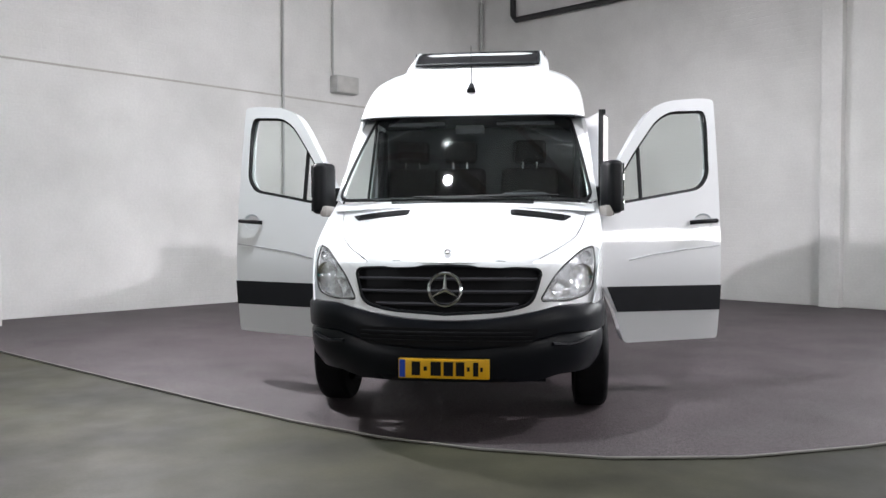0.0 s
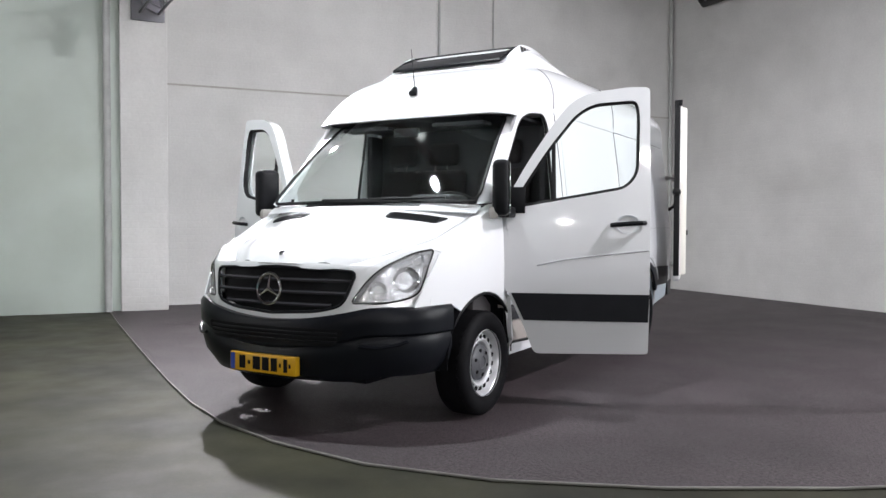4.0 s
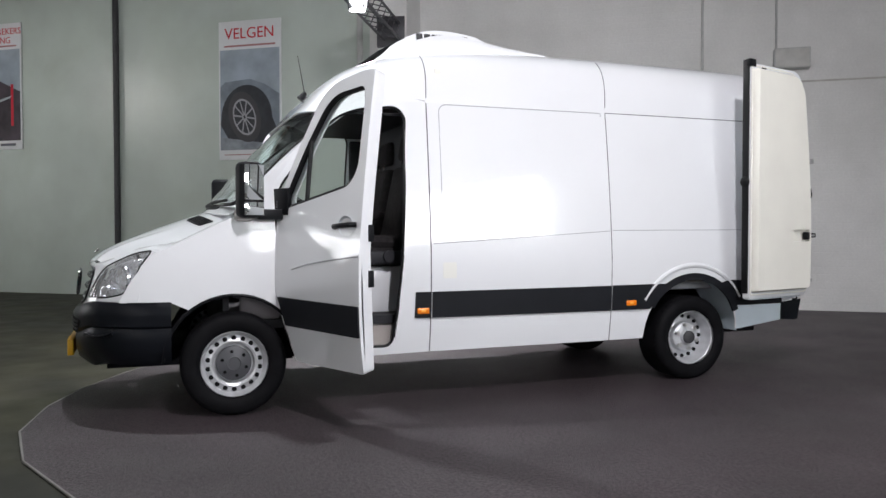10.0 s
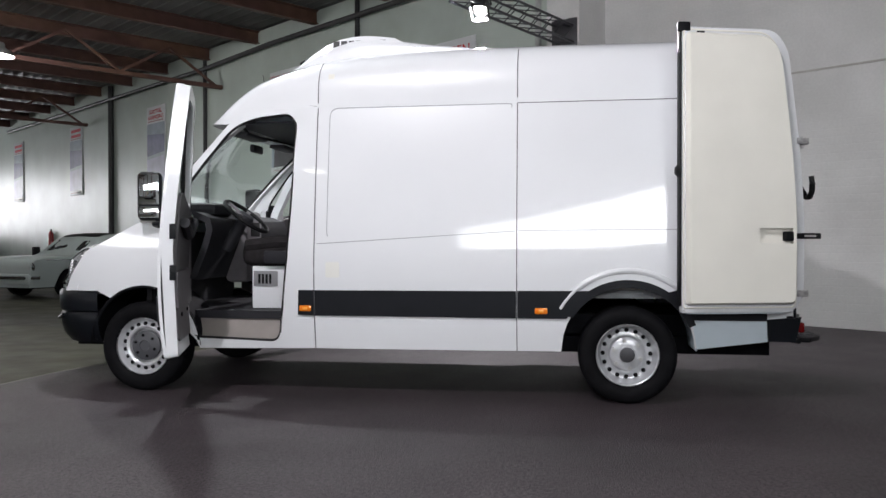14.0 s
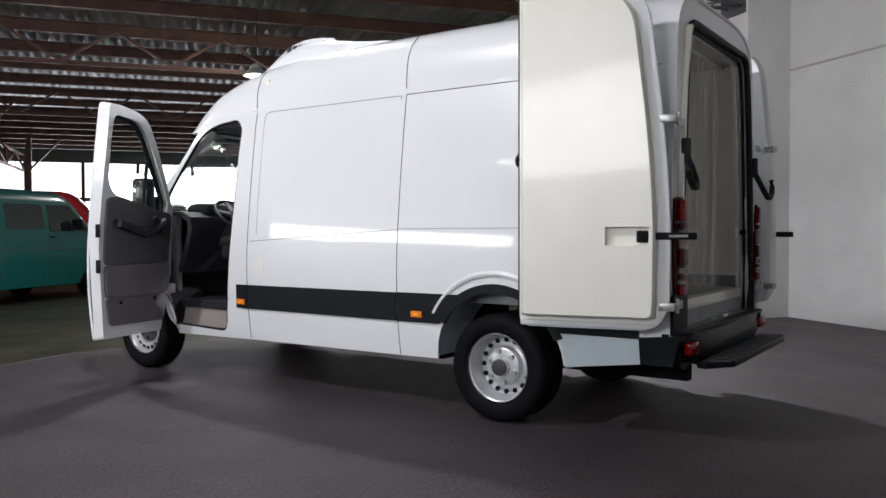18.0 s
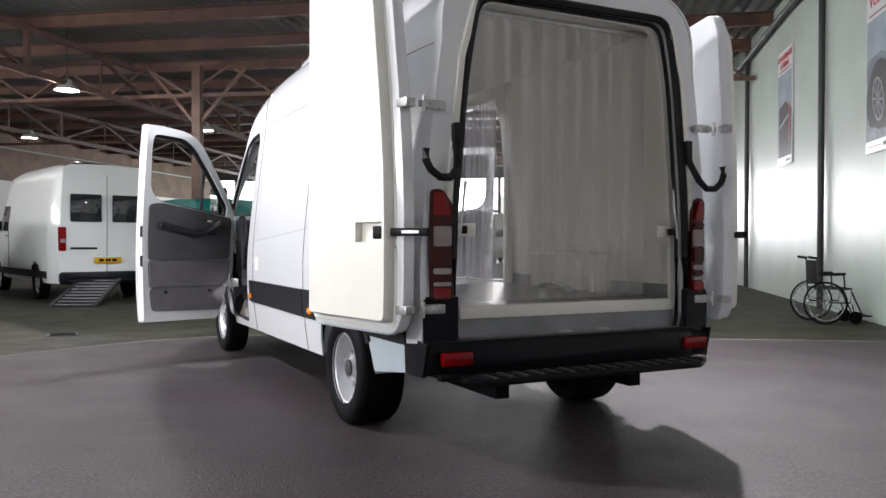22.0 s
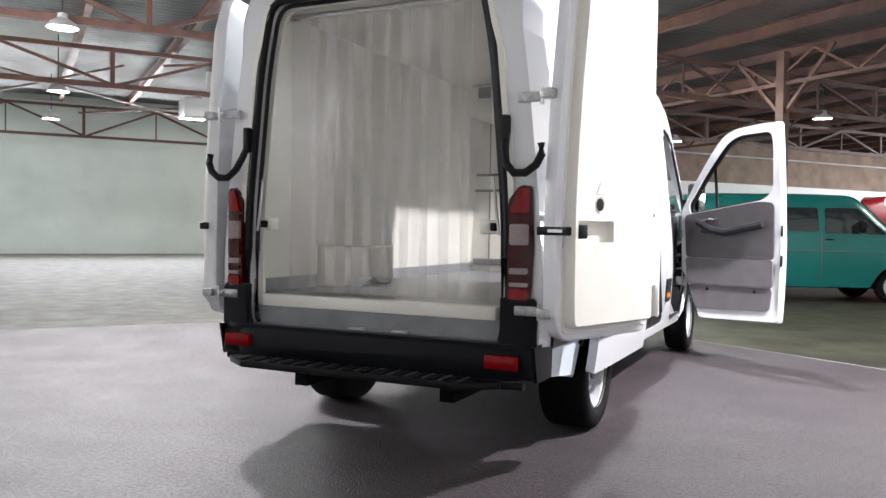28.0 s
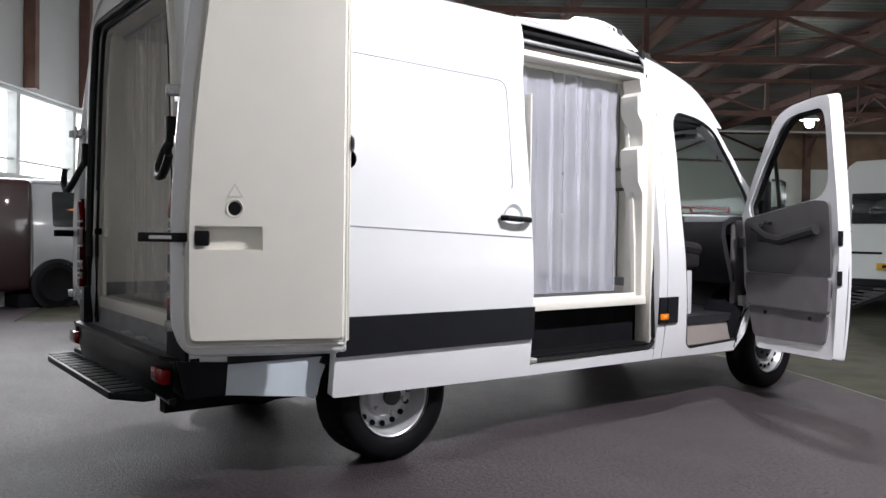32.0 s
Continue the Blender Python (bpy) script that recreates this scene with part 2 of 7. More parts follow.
def rounded(points, r, n=5):
    """An outline with its corners rounded; r is one radius or one a corner."""
    out = []
    k = len(points)
    for i in range(k):
        p, a, c = Vector(points[i]), Vector(points[i - 1]), Vector(points[(i + 1) % k])
        rr = r[i] if isinstance(r, (list, tuple)) else r
        rr = min(rr, (a - p).length * 0.48, (c - p).length * 0.48)
        if rr <= 1e-4:
            out.append(tuple(p))
            continue
        s, e = p + (a - p).normalized() * rr, p + (c - p).normalized() * rr
        for j in range(n + 1):
            t = j / n
            q = (1 - t) ** 2 * s + 2 * t * (1 - t) * p + t * t * e
            out.append(tuple(q))
    return out


def sheet(outline, fmap, thick=0.004, step=0.12, holes=(), bm=None, inside=(0, 1.9, 1.2)):
    """A shell over a flat outline (s, t), cut fine and laid on a curved surface by fmap(s, t); thick is its depth to the inside."""
    b = bmesh.new()
    loops = []
    for pts in (outline, *holes):
        vs = [b.verts.new((p[0], p[1], 0)) for p in pts]
        loops += [b.edges.new((vs[i], vs[(i + 1) % len(vs)])) for i in range(len(vs))]
    bmesh.ops.triangle_fill(b, use_beauty=True, use_dissolve=False, edges=loops)
    for ax in (0, 1):
        lo, hi = min(v.co[ax] for v in b.verts), max(v.co[ax] for v in b.verts)
        k = max(1, int((hi - lo) / step))
        for i in range(1, k):
            no = Vector((0, 0, 0))
            no[ax] = 1
            bmesh.ops.bisect_plane(b, geom=b.verts[:] + b.edges[:] + b.faces[:], dist=1e-6, plane_co=no * (lo + (hi - lo) * i / k), plane_no=no)
    for v in b.verts:
        v.co = Vector(fmap(v.co.x, v.co.y))
    if thick:
        thicken(b, thick, inside)
    return merge(bm, b)


def thicken(b, thick, inside=(0, 1.9, 1.2)):
    """Gives an open shell its depth, towards the point inside."""
    bmesh.ops.recalc_face_normals(b, faces=b.faces)
    c = sum((f.calc_center_median() for f in b.faces), Vector()) / len(b.faces)
    if sum((f.normal * f.calc_area() for f in b.faces), Vector()).dot(c - Vector(inside)) < 0:
        bmesh.ops.reverse_faces(b, faces=b.faces)
    b.normal_update()
    faces, rim = b.faces[:], [e for e in b.edges if len(e.link_faces) == 1]
    twin = {v: b.verts.new(v.co - v.normal * thick) for v in b.verts[:]}
    for f in faces:
        b.faces.new([twin[v] for v in reversed(f.verts)])
    for e in rim:
        l = e.link_loops[0]
        u, v = l.vert, l.link_loop_next.vert
        b.faces.new((v, u, twin[u], twin[v]))


def lerp(table, t):
    """Linear look-up in rows of (t, value)."""
    if t <= table[0][0]:
        return table[0][1]
    for (a, u), (b, v) in zip(table, table[1:]):
        if t <= b:
            return u + (v - u) * (t - a) / (b - a)
    return table[-1][1]


def smooth_lerp(table, t):
    """Look-up through a smooth curve by rows of (t, value)."""
    n = len(table)
    if t <= table[0][0]:
        return table[0][1]
    if t >= table[-1][0]:
        return table[-1][1]
    for i in range(n - 1):
        if t <= table[i + 1][0]:
            break

    def slope(k):
        a, b = max(k - 1, 0), min(k + 1, n - 1)
        return (table[b][1] - table[a][1]) / (table[b][0] - table[a][0])

    (a, u), (b, v) = table[i], table[i + 1]
    h = b - a
    s = (t - a) / h
    return (2 * s ** 3 - 3 * s ** 2 + 1) * u + (s ** 3 - 2 * s ** 2 + s) * h * slope(i) + (3 * s ** 2 - 2 * s ** 3) * v + (s ** 3 - s ** 2) * h * slope(i + 1)


# ---- lamps ----
LAMP_TRUSS, LAMP_FRONT, LAMP_SIDE = Vector((-4.0, 2.1, 4.25)), Vector((-0.8, -0.6, 5.75)), Vector((5.9, 1.1, 5.75))
lamp("truss_spot_light", "SPOT", LAMP_TRUSS, 1450, (0.985, 0.95, 1.0), (-1.5, 2.6, 0.0), 0.10, 164, 0.6)
lamp("front_spot_light", "SPOT", LAMP_FRONT, 1000, (0.915, 0.965, 1.0), (-0.1, 0.35, 0.0), 0.10, 152, 0.35)
lamp("side_spot_light", "SPOT", LAMP_SIDE, 1550, (0.985, 0.95, 1.0), (-0.6, 2.0, 0.8), 0.10, 146, 0.8)
for k, (a0, a1) in enumerate(((9.6, 13.2), (13.2, 17.4))):
    lamp("window_daylight", "AREA", tuple(hall((a0 + a1) / 2, 8.62, 2.75)), 220, (0.96, 0.97, 1.0), tuple(hall((a0 + a1) / 2, 0, 1.6)), (a1 - a0, 1.4))
lamp("gable_daylight", "AREA", tuple(hall(12, -43.5, 3.2)), 2000, (0.97, 0.96, 1.0), tuple(hall(12, 0, 1.5)), (26, 3.0))
lamp("far_daylight", "AREA", tuple(hall(35.3, 1.2, 4.3)), 900, (0.97, 0.97, 1.0), tuple(hall(20, 1.2, 0.0)), (13.5, 1.2))

for a, b in ((6.1, -10.5), (16.8, -2.2), (16.8, -9.1), (23.9, -9.0)):
    lamp("hall_lamp_light", "POINT", tuple(hall(a, b, 4.66)), 320 if a < 7 else 200, (1.0, 0.97, 0.95), None, 0.14)


# ---- structure ----
def structure(name, bm, material, label, smooth=0, m=HALL):
    ob = finish(name, bm, material, None, "", smooth)
    ob.matrix_world = m
    return tagged(ob, label, name.split("_")[0], kind="structure")


def with_bricks(m, w=0.44, h=0.11, amount=0.25):
    """Adds the faint relief of painted masonry courses to a wall material."""
    t = m.node_tree
    n, l = t.nodes, t.links
    co = n.new("ShaderNodeTexCoord").outputs["Object"]
    s = n.new("ShaderNodeSeparateXYZ")
    l.new(co, s.inputs[0])
    ad = n.new("ShaderNodeMath")
    l.new(s.outputs[0], ad.inputs[0])
    l.new(s.outputs[1], ad.inputs[1])
    c = n.new("ShaderNodeCombineXYZ")
    l.new(ad.outputs[0], c.inputs[0])
    l.new(s.outputs[2], c.inputs[1])
    b = n.new("ShaderNodeTexBrick")
    l.new(c.outputs[0], b.inputs["Vector"])
    b.inputs["Scale"].default_value = 1.0
    b.inputs["Brick Width"].default_value, b.inputs["Row Height"].default_value = w, h
    b.inputs["Mortar Size"].default_value, b.inputs["Mortar Smooth"].default_value = 0.006, 0.6
    b.inputs["Color1"].default_value = b.inputs["Color2"].default_value = (1, 1, 1, 1)
    b.inputs["Mortar"].default_value = (0, 0, 0, 1)
    bp = n.new("ShaderNodeBump")
    bp.inputs["Strength"].default_value, bp.inputs["Distance"].default_value = amount, 0.006
    l.new(b.outputs["Color"], bp.inputs["Height"])
    pb = n["Principled BSDF"]
    if pb.inputs["Normal"].links:
        l.new(pb.inputs["Normal"].links[0].from_socket, bp.inputs["Normal"])
    l.new(bp.outputs[0], pb.inputs["Normal"])


with_bricks(M_WALL)

ground = structure("floor", box(-1.0, -46, -0.30, 42, 9.2, -0.014), M_CONC, "worn greenish concrete hall floor with stains", m=HALL)

# the dark show floor fills the corner and ends in a long curve
EDGE = [(-6.75, 2.95), (-5.4, 2.05), (-4.0, 1.15), (-2.7, 0.32), (-1.75, -0.28), (-1.0, -0.73), (-0.4, -1.02), (0.2, -1.2), (0.9, -1.28), (1.6, -1.17), (2.35, -0.86),
        (3.1, -0.42), (3.8, 0.12), (4.4, 0.70), (4.95, 1.32), (5.5, 2.0), (6.0, 2.66), (6.5, 3.4), (7.0, 4.2)]
back = [tuple((hall(14.2, 8.78)).xy), tuple(hall(-0.3, 8.78).xy), tuple(hall(-0.3, -0.9).xy)]
structure("floor_platform", prism(EDGE + back, -0.013, 0.0), M_CARPET, "dark grainy show floor with a curved edge", m=Matrix.Identity(4))
structure("trim_edge", tube([(x, y - 0.004, -0.004) for x, y in EDGE], 0.008, 6), mat("edge_metal", (0.24, 0.235, 0.22), 0.5, 0.5, vary=0.25, scale=3), "thin metal edge strip round the dark floor", smooth=60, m=Matrix.Identity(4))

structure("wall_corner", box(-0.8, -0.9, -0.3, -0.3, 9.2, CEIL), M_WALL, "whitewashed masonry wall beside the show floor")
structure("wall_posters", box(-0.4, -46, -0.3, 0.32, -1.55, CEIL), M_WALLG, "glossy pale green painted hall wall with posters")
structure("wall_pilaster", box(-0.8, -1.55, -0.3, 0.42, -0.9, CEIL, 0.01), M_WALL, "white painted pilaster between two wall bays")
structure("wall_back", box(-0.3, 8.8, -0.3, 9.4, 9.2, CEIL), M_WALL, "whitewashed masonry wall behind the van")
structure("wall_back_column", box(6.75, 8.62, -0.014, 7.05, 8.8, CEIL, 0.01), M_WALL, "pale column on the back wall")

# window wall beyond the show floor
wb = box(9.4, 8.8, -0.3, 42, 9.2, 2.02)
box(9.4, 8.8, 3.45, 42, 9.2, CEIL, bm=wb)
box(17.45, 8.8, 2.02, 42, 9.2, 3.45, bm=wb)
M_PLANK = mat("panel_wall", (0.50, 0.52, 0.52), 0.5, vary=0.05, scale=0.8, stain=(0.42, 0.44, 0.44), stain_amount=0.4)
with_bricks(M_PLANK, 40.0, 0.24, 0.6)
structure("wall_windows", wb, M_PLANK, "pale panel wall with a band of large windows")
for k, (a0, a1) in enumerate(((9.4, 11.3), (11.3, 13.1), (13.1, 15.1), (15.1, 17.45))):
    win = thing("window", "large bright window in a white frame", "window", "hall windows", HALL)
    tagged(win, kind="structure")
    part("pane", box(a0 + 0.05, 9.06, 2.07, a1 - 0.05, 9.08, 3.40), M_DAY, win)
    part("frame", box(a0, 8.9, 2.02, a0 + 0.06, 9.1, 3.45), M_GREYP, win)
    part("frame", box(a1 - 0.06, 8.9, 2.02, a1, 9.1, 3.45), M_GREYP, win)
    part("frame", box(a0 + 0.06, 8.9, 2.02, a1 - 0.06, 9.1, 2.08), M_GREYP, win)
    part("frame", box(a0 + 0.06, 8.9, 3.39, a1 - 0.06, 9.1, 3.45), M_GREYP, win)
    part("mullion", box(a0 + 0.06, 8.95, 2.30, a1 - 0.06, 9.05, 2.33), M_GREYP, win)
for a in (13.1, 15.1, 17.45, 19.6, 21.9, 24.2, 26.5):
    structure("wall_column", box(a - 0.065, 8.60, 3.46 if a < 17 else -0.014, a + 0.065, 8.79, CEIL), M_BEAM, "oxide red steel column on the window wall")

# far walls
structure("wall_far", box(36, -46, -0.3, 36.4, 9.2, CEIL), mat("far_wall_mint", (0.66, 0.73, 0.69), 0.5, vary=0.06, scale=0.6, stain=(0.55, 0.62, 0.58), stain_amount=0.4), "pale green far wall of the hall")
structure("wall_sign", box(31, -46, -0.014, 31.4, -11, 3.9), mat("white_board", (0.72, 0.73, 0.70), 0.6, vary=0.05), "white partition wall with a company sign")
structure("wall_brown", box(31, -46, 3.9, 31.35, -11, CEIL), mat("brown_board", (0.20, 0.13, 0.09), 0.7, vary=0.25, scale=1.5), "brown boarding above the white partition wall")
eb = box(-0.4, -46.4, -0.3, 36, -46, 0.35)
box(-0.4, -46.4, 5.5, 36, -46, CEIL, bm=eb)
box(-0.4, -46.4, 0.35, 0.6, -46, 5.5, bm=eb)
structure("wall_gable", eb, mat("gable_dark_panel", (0.10, 0.105, 0.105), 0.4, vary=0.3, scale=0.5), "low parapet and lintel of the glazed gable wall")
M_PORTAL = mat("portal_grey", (0.17, 0.18, 0.18), 0.45, vary=0.1, scale=2)
structure("wall_gable_end", box(0.32, -46.0, 0.0, 2.6, -45.9, 5.5), M_WALLG, "pale green end wall beside the entrance")
for k in range(1, 11):
    win = thing("window", "bright gable window with thin steel bars", "window", "gable windows", HALL)
    tagged(win, kind="structure")
    a0 = 0.8 + 3.2 * k
    low = 0.35 if a0 > 9 else 4.25
    part("pane", box(a0, -46.25, low, a0 + 3.0, -46.22, 5.5), M_DAY, win)
    part("bar", box(a0 - 0.2, -46.2, low, a0, -46.0, 5.5), M_BEAM, win)
    if a0 > 9:
        part("bar", box(a0, -46.2, 3.1, a0 + 3.0, -46.08, 3.35), M_PORTAL, win)
        part("bar", box(a0, -46.2, 1.25, a0 + 3.0, -46.12, 1.33), M_BEAM, win)
        part("bar", box(a0 + 1.46, -46.2, 1.33, a0 + 1.54, -46.12, 3.1), M_BEAM, win)
# glazed entrance under a deep grey canopy
ent = thing("entrance", "glazed entrance with grey frame and a deep canopy", "entrance", at=HALL)
tagged(ent, kind="structure")
part("canopy", box(2.6, -46.0, 3.25, 9.6, -44.6, 3.62, 0.02), M_PORTAL, ent)
part("header_panel", box(2.6, -46.2, 3.62, 9.6, -46.05, 4.25), mat("blue_header", (0.09, 0.11, 0.16), 0.4, vary=0.5, scale=1.2), ent)
# weak glow in the panes stands for the dim daylight behind them
M_DAYDIM = mat("dim_daylight_glass", (0.55, 0.60, 0.60), 0.3, glow=0.55)
for a in (2.75, 4.2, 5.3, 6.4, 9.4):
    part("post", box(a - 0.09, -46.15, 0.0, a + 0.09, -45.95, 3.25), M_PORTAL, ent)
for a0, a1 in ((2.84, 4.11), (4.29, 5.21), (5.39, 6.31), (6.49, 9.31)):
    part("pane", box(a0, -46.10, 0.15, a1, -46.07, 3.25), M_DAYDIM, ent)
    part("rail", box(a0, -46.12, 1.0, a1, -46.04, 1.10), M_PORTAL, ent)
    part("rail", box(a0, -46.12, 2.3, a1, -46.04, 2.38), M_PORTAL, ent)

# boxes stored on the canopy
for a, w, h, col in ((3.0, 0.9, 0.75, (0.42, 0.40, 0.36)), (4.05, 0.7, 0.60, (0.45, 0.45, 0.43)), (3.15, 0.6, 0.62, (0.26, 0.15, 0.07)), (5.0, 0.55, 0.9, (0.30, 0.05, 0.05))):
    z = 3.62 if a != 3.15 else 4.37
    bx = thing("storage_box", "worn storage box on top of the entrance canopy", "box", "stored boxes", HALL)
    part("body", box(a, -45.6, z, a + w, -44.9, z + h * 0.85, 0.01), mat("box_%d" % round(a * 100), col, 0.7, vary=0.15), bx)
    part("lid", box(a - 0.02, -45.62, z + h * 0.85, a + w + 0.02, -44.88, z + h, 0.01), mat("box_%d" % round(a * 100), col), bx)

# roof: corrugated deck in one mesh, beams across, lattice girders along
cb = bmesh.new()
k, a = 0, -0.9
prev = None
while a < 42:
    z = CEIL + (0.075 if k % 4 in (1, 2) else 0.0)
    row = [cb.verts.new((a, b, z)) for b in (-46.4, 9.2)]
    if prev:
        cb.faces.new((prev[0], row[0], row[1], prev[1]))
    prev, k, a = row, k + 1, a + (0.03 if k % 2 else 0.11)
box(-0.9, -46.4, CEIL + 0.12, 42, 9.2, CEIL + 0.3, bm=cb)
structure("ceiling", cb, M_DECK, "dark corrugated roof deck on steel beams")
beam_profile = [(-0.08, 0), (0.08, 0), (0.08, 0.02), (0.012, 0.03), (0.012, 0.27), (0.08, 0.28), (0.08, 0.30), (-0.08, 0.30), (-0.08, 0.28), (-0.012, 0.27), (-0.012, 0.03), (-0.08, 0.02)]
for k in range(21):
    b = 6.6 - 2.45 * k
    bm = prism([(y, z) for y, z in beam_profile], -0.28 if b > -0.9 else 0.33, 35.9, m=Matrix(((0, 0, 1, 0), (1, 0, 0, b), (0, 1, 0, CEIL - 0.31), (0, 0, 0, 1))))
    structure("trim_roof_beam", bm, M_BEAM, "oxide red steel roof beam")
for a, zc, h in ((16.8, 4.93, 0.14), (23.9, 4.93, 0.14), (35.6, 4.70, 0.10)):
    bm = bar((a, -45.8, zc), (a, 8.4, zc), h, h)
    bar((a, -45.8, CEIL - 0.40), (a, 8.4, CEIL - 0.40), 0.14, 0.12, bm)
    for k in range(11):
        b = 8.8 - 5.5 * k
        if k:
            bar((a, b, zc), (a, b, CEIL - 0.44), 0.11, 0.11, bm)
            bar((a, b, zc + 0.03), (a, b + 2.75, CEIL - 0.44), 0.08, 0.08, bm)
        bar((a, b - 0.1, zc + 0.03), (a, b - 2.75, CEIL - 0.44), 0.08, 0.08, bm)
        bar((a, b - 2.75, zc), (a, b - 2.75, CEIL - 0.44), 0.05, 0.05, bm)
    structure("trim_lattice_girder", bm, M_BEAM, "oxide red lattice girder along the hall")
for a, b in ((15.0, -12.2), (15.0, -24.4), (15.0, -36.6), (30.9, -12.2), (30.9, -18.3)):
    structure("wall_hall_column", box(a - 0.12, b - 0.12, -0.014, a + 0.12, b + 0.12, CEIL - 0.32), M_BEAM, "oxide red steel hall column")
    bm = bar((a, b, 4.3), (a + 1.5, b, CEIL - 0.34), 0.09, 0.09)
    bar((a, b, 4.3), (a - 1.5, b, CEIL - 0.34), 0.09, 0.09, bm)
    structure("trim_column_brace", bm, M_BEAM, "oxide red braces at a column head")
for b in (-12.2, -21.4):
    bm = bar((0.4, b, 5.15), (35.4, b, 5.15), 0.1, 0.1)
    for k in range(14):
        a = 0.6 + 2.45 * k
        bar((a, b, 5.18), (a + 1.22, b, CEIL - 0.36), 0.06, 0.06, bm)
        bar((a + 1.22, b, CEIL - 0.36), (a + 2.45, b, 5.18), 0.06, 0.06, bm)
    structure("trim_cross_truss", bm, M_BEAM, "oxide red lattice truss across the hall")
# thin wind bracing and service pipes under the deck
for p, q in (((17.0, -7.0, 5.6), (23.8, 2.0, 5.6)), ((24.1, -7.0, 5.6), (35.4, 3.5, 5.6)), ((24.1, 8.0, 5.6), (35.4, -1.0, 5.6)), ((24.1, 3.0, 5.55), (35.4, 8.4, 5.55))):
    structure("trim_wind_brace", tube([p, q], 0.035, 6), M_BEAM, "thin oxide red wind brace under the roof", 60)
for a, z in ((28.4, 5.0),):
    structure("trim_service_pipe", tube([(a, -45.0, z), (a, 6.0, z)], 0.04, 8), M_GREYP, "pale service pipe under the roof", 60)


# ---- wall furniture ----
def conduit(points, r, material, label):
    ob = finish("wall_pipe", tube([hall(*p) for p in points], r, 8), material, None, "", 60)
    return tagged(ob, label, "pipe")


conduit([(-0.26, 3.7, 0.0), (-0.26, 3.7, 6.2)], 0.022, M_GREYP, "pale conduit on the whitewashed wall")
conduit([(-0.26, 4.76, 3.9), (-0.26, 4.76, 6.2)], 0.016, M_GREYP, "thin conduit above a wall box")
conduit([(-0.24, 8.72, 0.0), (-0.24, 8.72, 6.0)], 0.035, M_GREYP, "pale pipe in the wall corner")
conduit([(0.65, 8.70, 6.1), (0.65, 8.70, 5.55), (0.72, 8.70, 5.46), (2.8, 8.70, 5.42), (6.0, 8.70, 5.42), (9.2, 8.70, 5.42)], 0.06, M_PIPE, "dark drain pipe under the roof")
conduit([(0.42, -1.72, 0.0), (0.42, -1.72, 6.2)], 0.05, M_GREYP, "grey downpipe beside the pilaster")
conduit([(0.40, -6.55, 0.0), (0.40, -6.55, 6.2)], 0.055, M_PIPE, "dark downpipe on the green wall")
conduit([(0.40, -13.1, 0.0), (0.40, -13.1, 6.2)], 0.055, M_PIPE, "dark downpipe on the green wall")
conduit([(0.40, -19.4, 0.0), (0.40, -19.4, 6.2)], 0.09, M_PIPE, "thick dark downpipe on the green wall")
conduit([(0.45, -30, 5.75), (0.45, -13.2, 5.75), (0.45, -9.8, 5.85), (0.45, -1.8, 5.85)], 0.06, M_PIPE, "dark pipe run under the roof")
ln = tagged(finish("wall_ledge", box(-0.3, -0.9, 3.43, -0.285, 8.79, 3.455), mat("ledge_line", (0.45, 0.44, 0.41), 0.8, vary=0.1)), "thin ledge line along the whitewashed wall", "ledge", kind="structure")
ln.matrix_world = HALL
wbx = thing("wall_box", "grey metal junction box on the whitewashed wall", "box", at=HALL)
part("body", box(-0.3, 4.72, 3.62, -0.10, 5.22, 3.92, 0.01), M_GREYP, wbx)
part("lid", box(-0.10, 4.74, 3.64, -0.085, 5.20, 3.90, 0.006), mat("box_lid", (0.5, 0.5, 0.48), 0.5, vary=0.1), wbx)


def letters(name, text, size, material, parent, m, depth=0.002):
    c = bpy.data.curves.new(name, "FONT")
    c.body, c.size, c.extrude, c.align_x, c.align_y = text, size, depth, "CENTER", "CENTER"
    ob = bpy.data.objects.new(name, c)
    me = bpy.data.meshes.new_from_object(ob)
    bpy.data.objects.remove(ob)
    me.materials.append(material)
    o = new(name, me)
    o.parent = parent
    o.matrix_local = m
    return o


# upright on the poster wall, facing out along a, reading along b
ON_A = Matrix(((0, 0, 1, 0), (1, 0, 0, 0), (0, 1, 0, 0), (0, 0, 0, 1)))
M_PWHITE = mat("poster_white", (0.72, 0.74, 0.75), 0.35, vary=0.03)
M_PSKY = mat("poster_sky", (0.34, 0.40, 0.46), 0.3, vary=0.25, scale=1.6)
M_PDARK = mat("poster_dark", (0.03, 0.034, 0.042), 0.3, vary=0.2)
M_PRED = mat("poster_red", (0.55, 0.01, 0.03), 0.35)


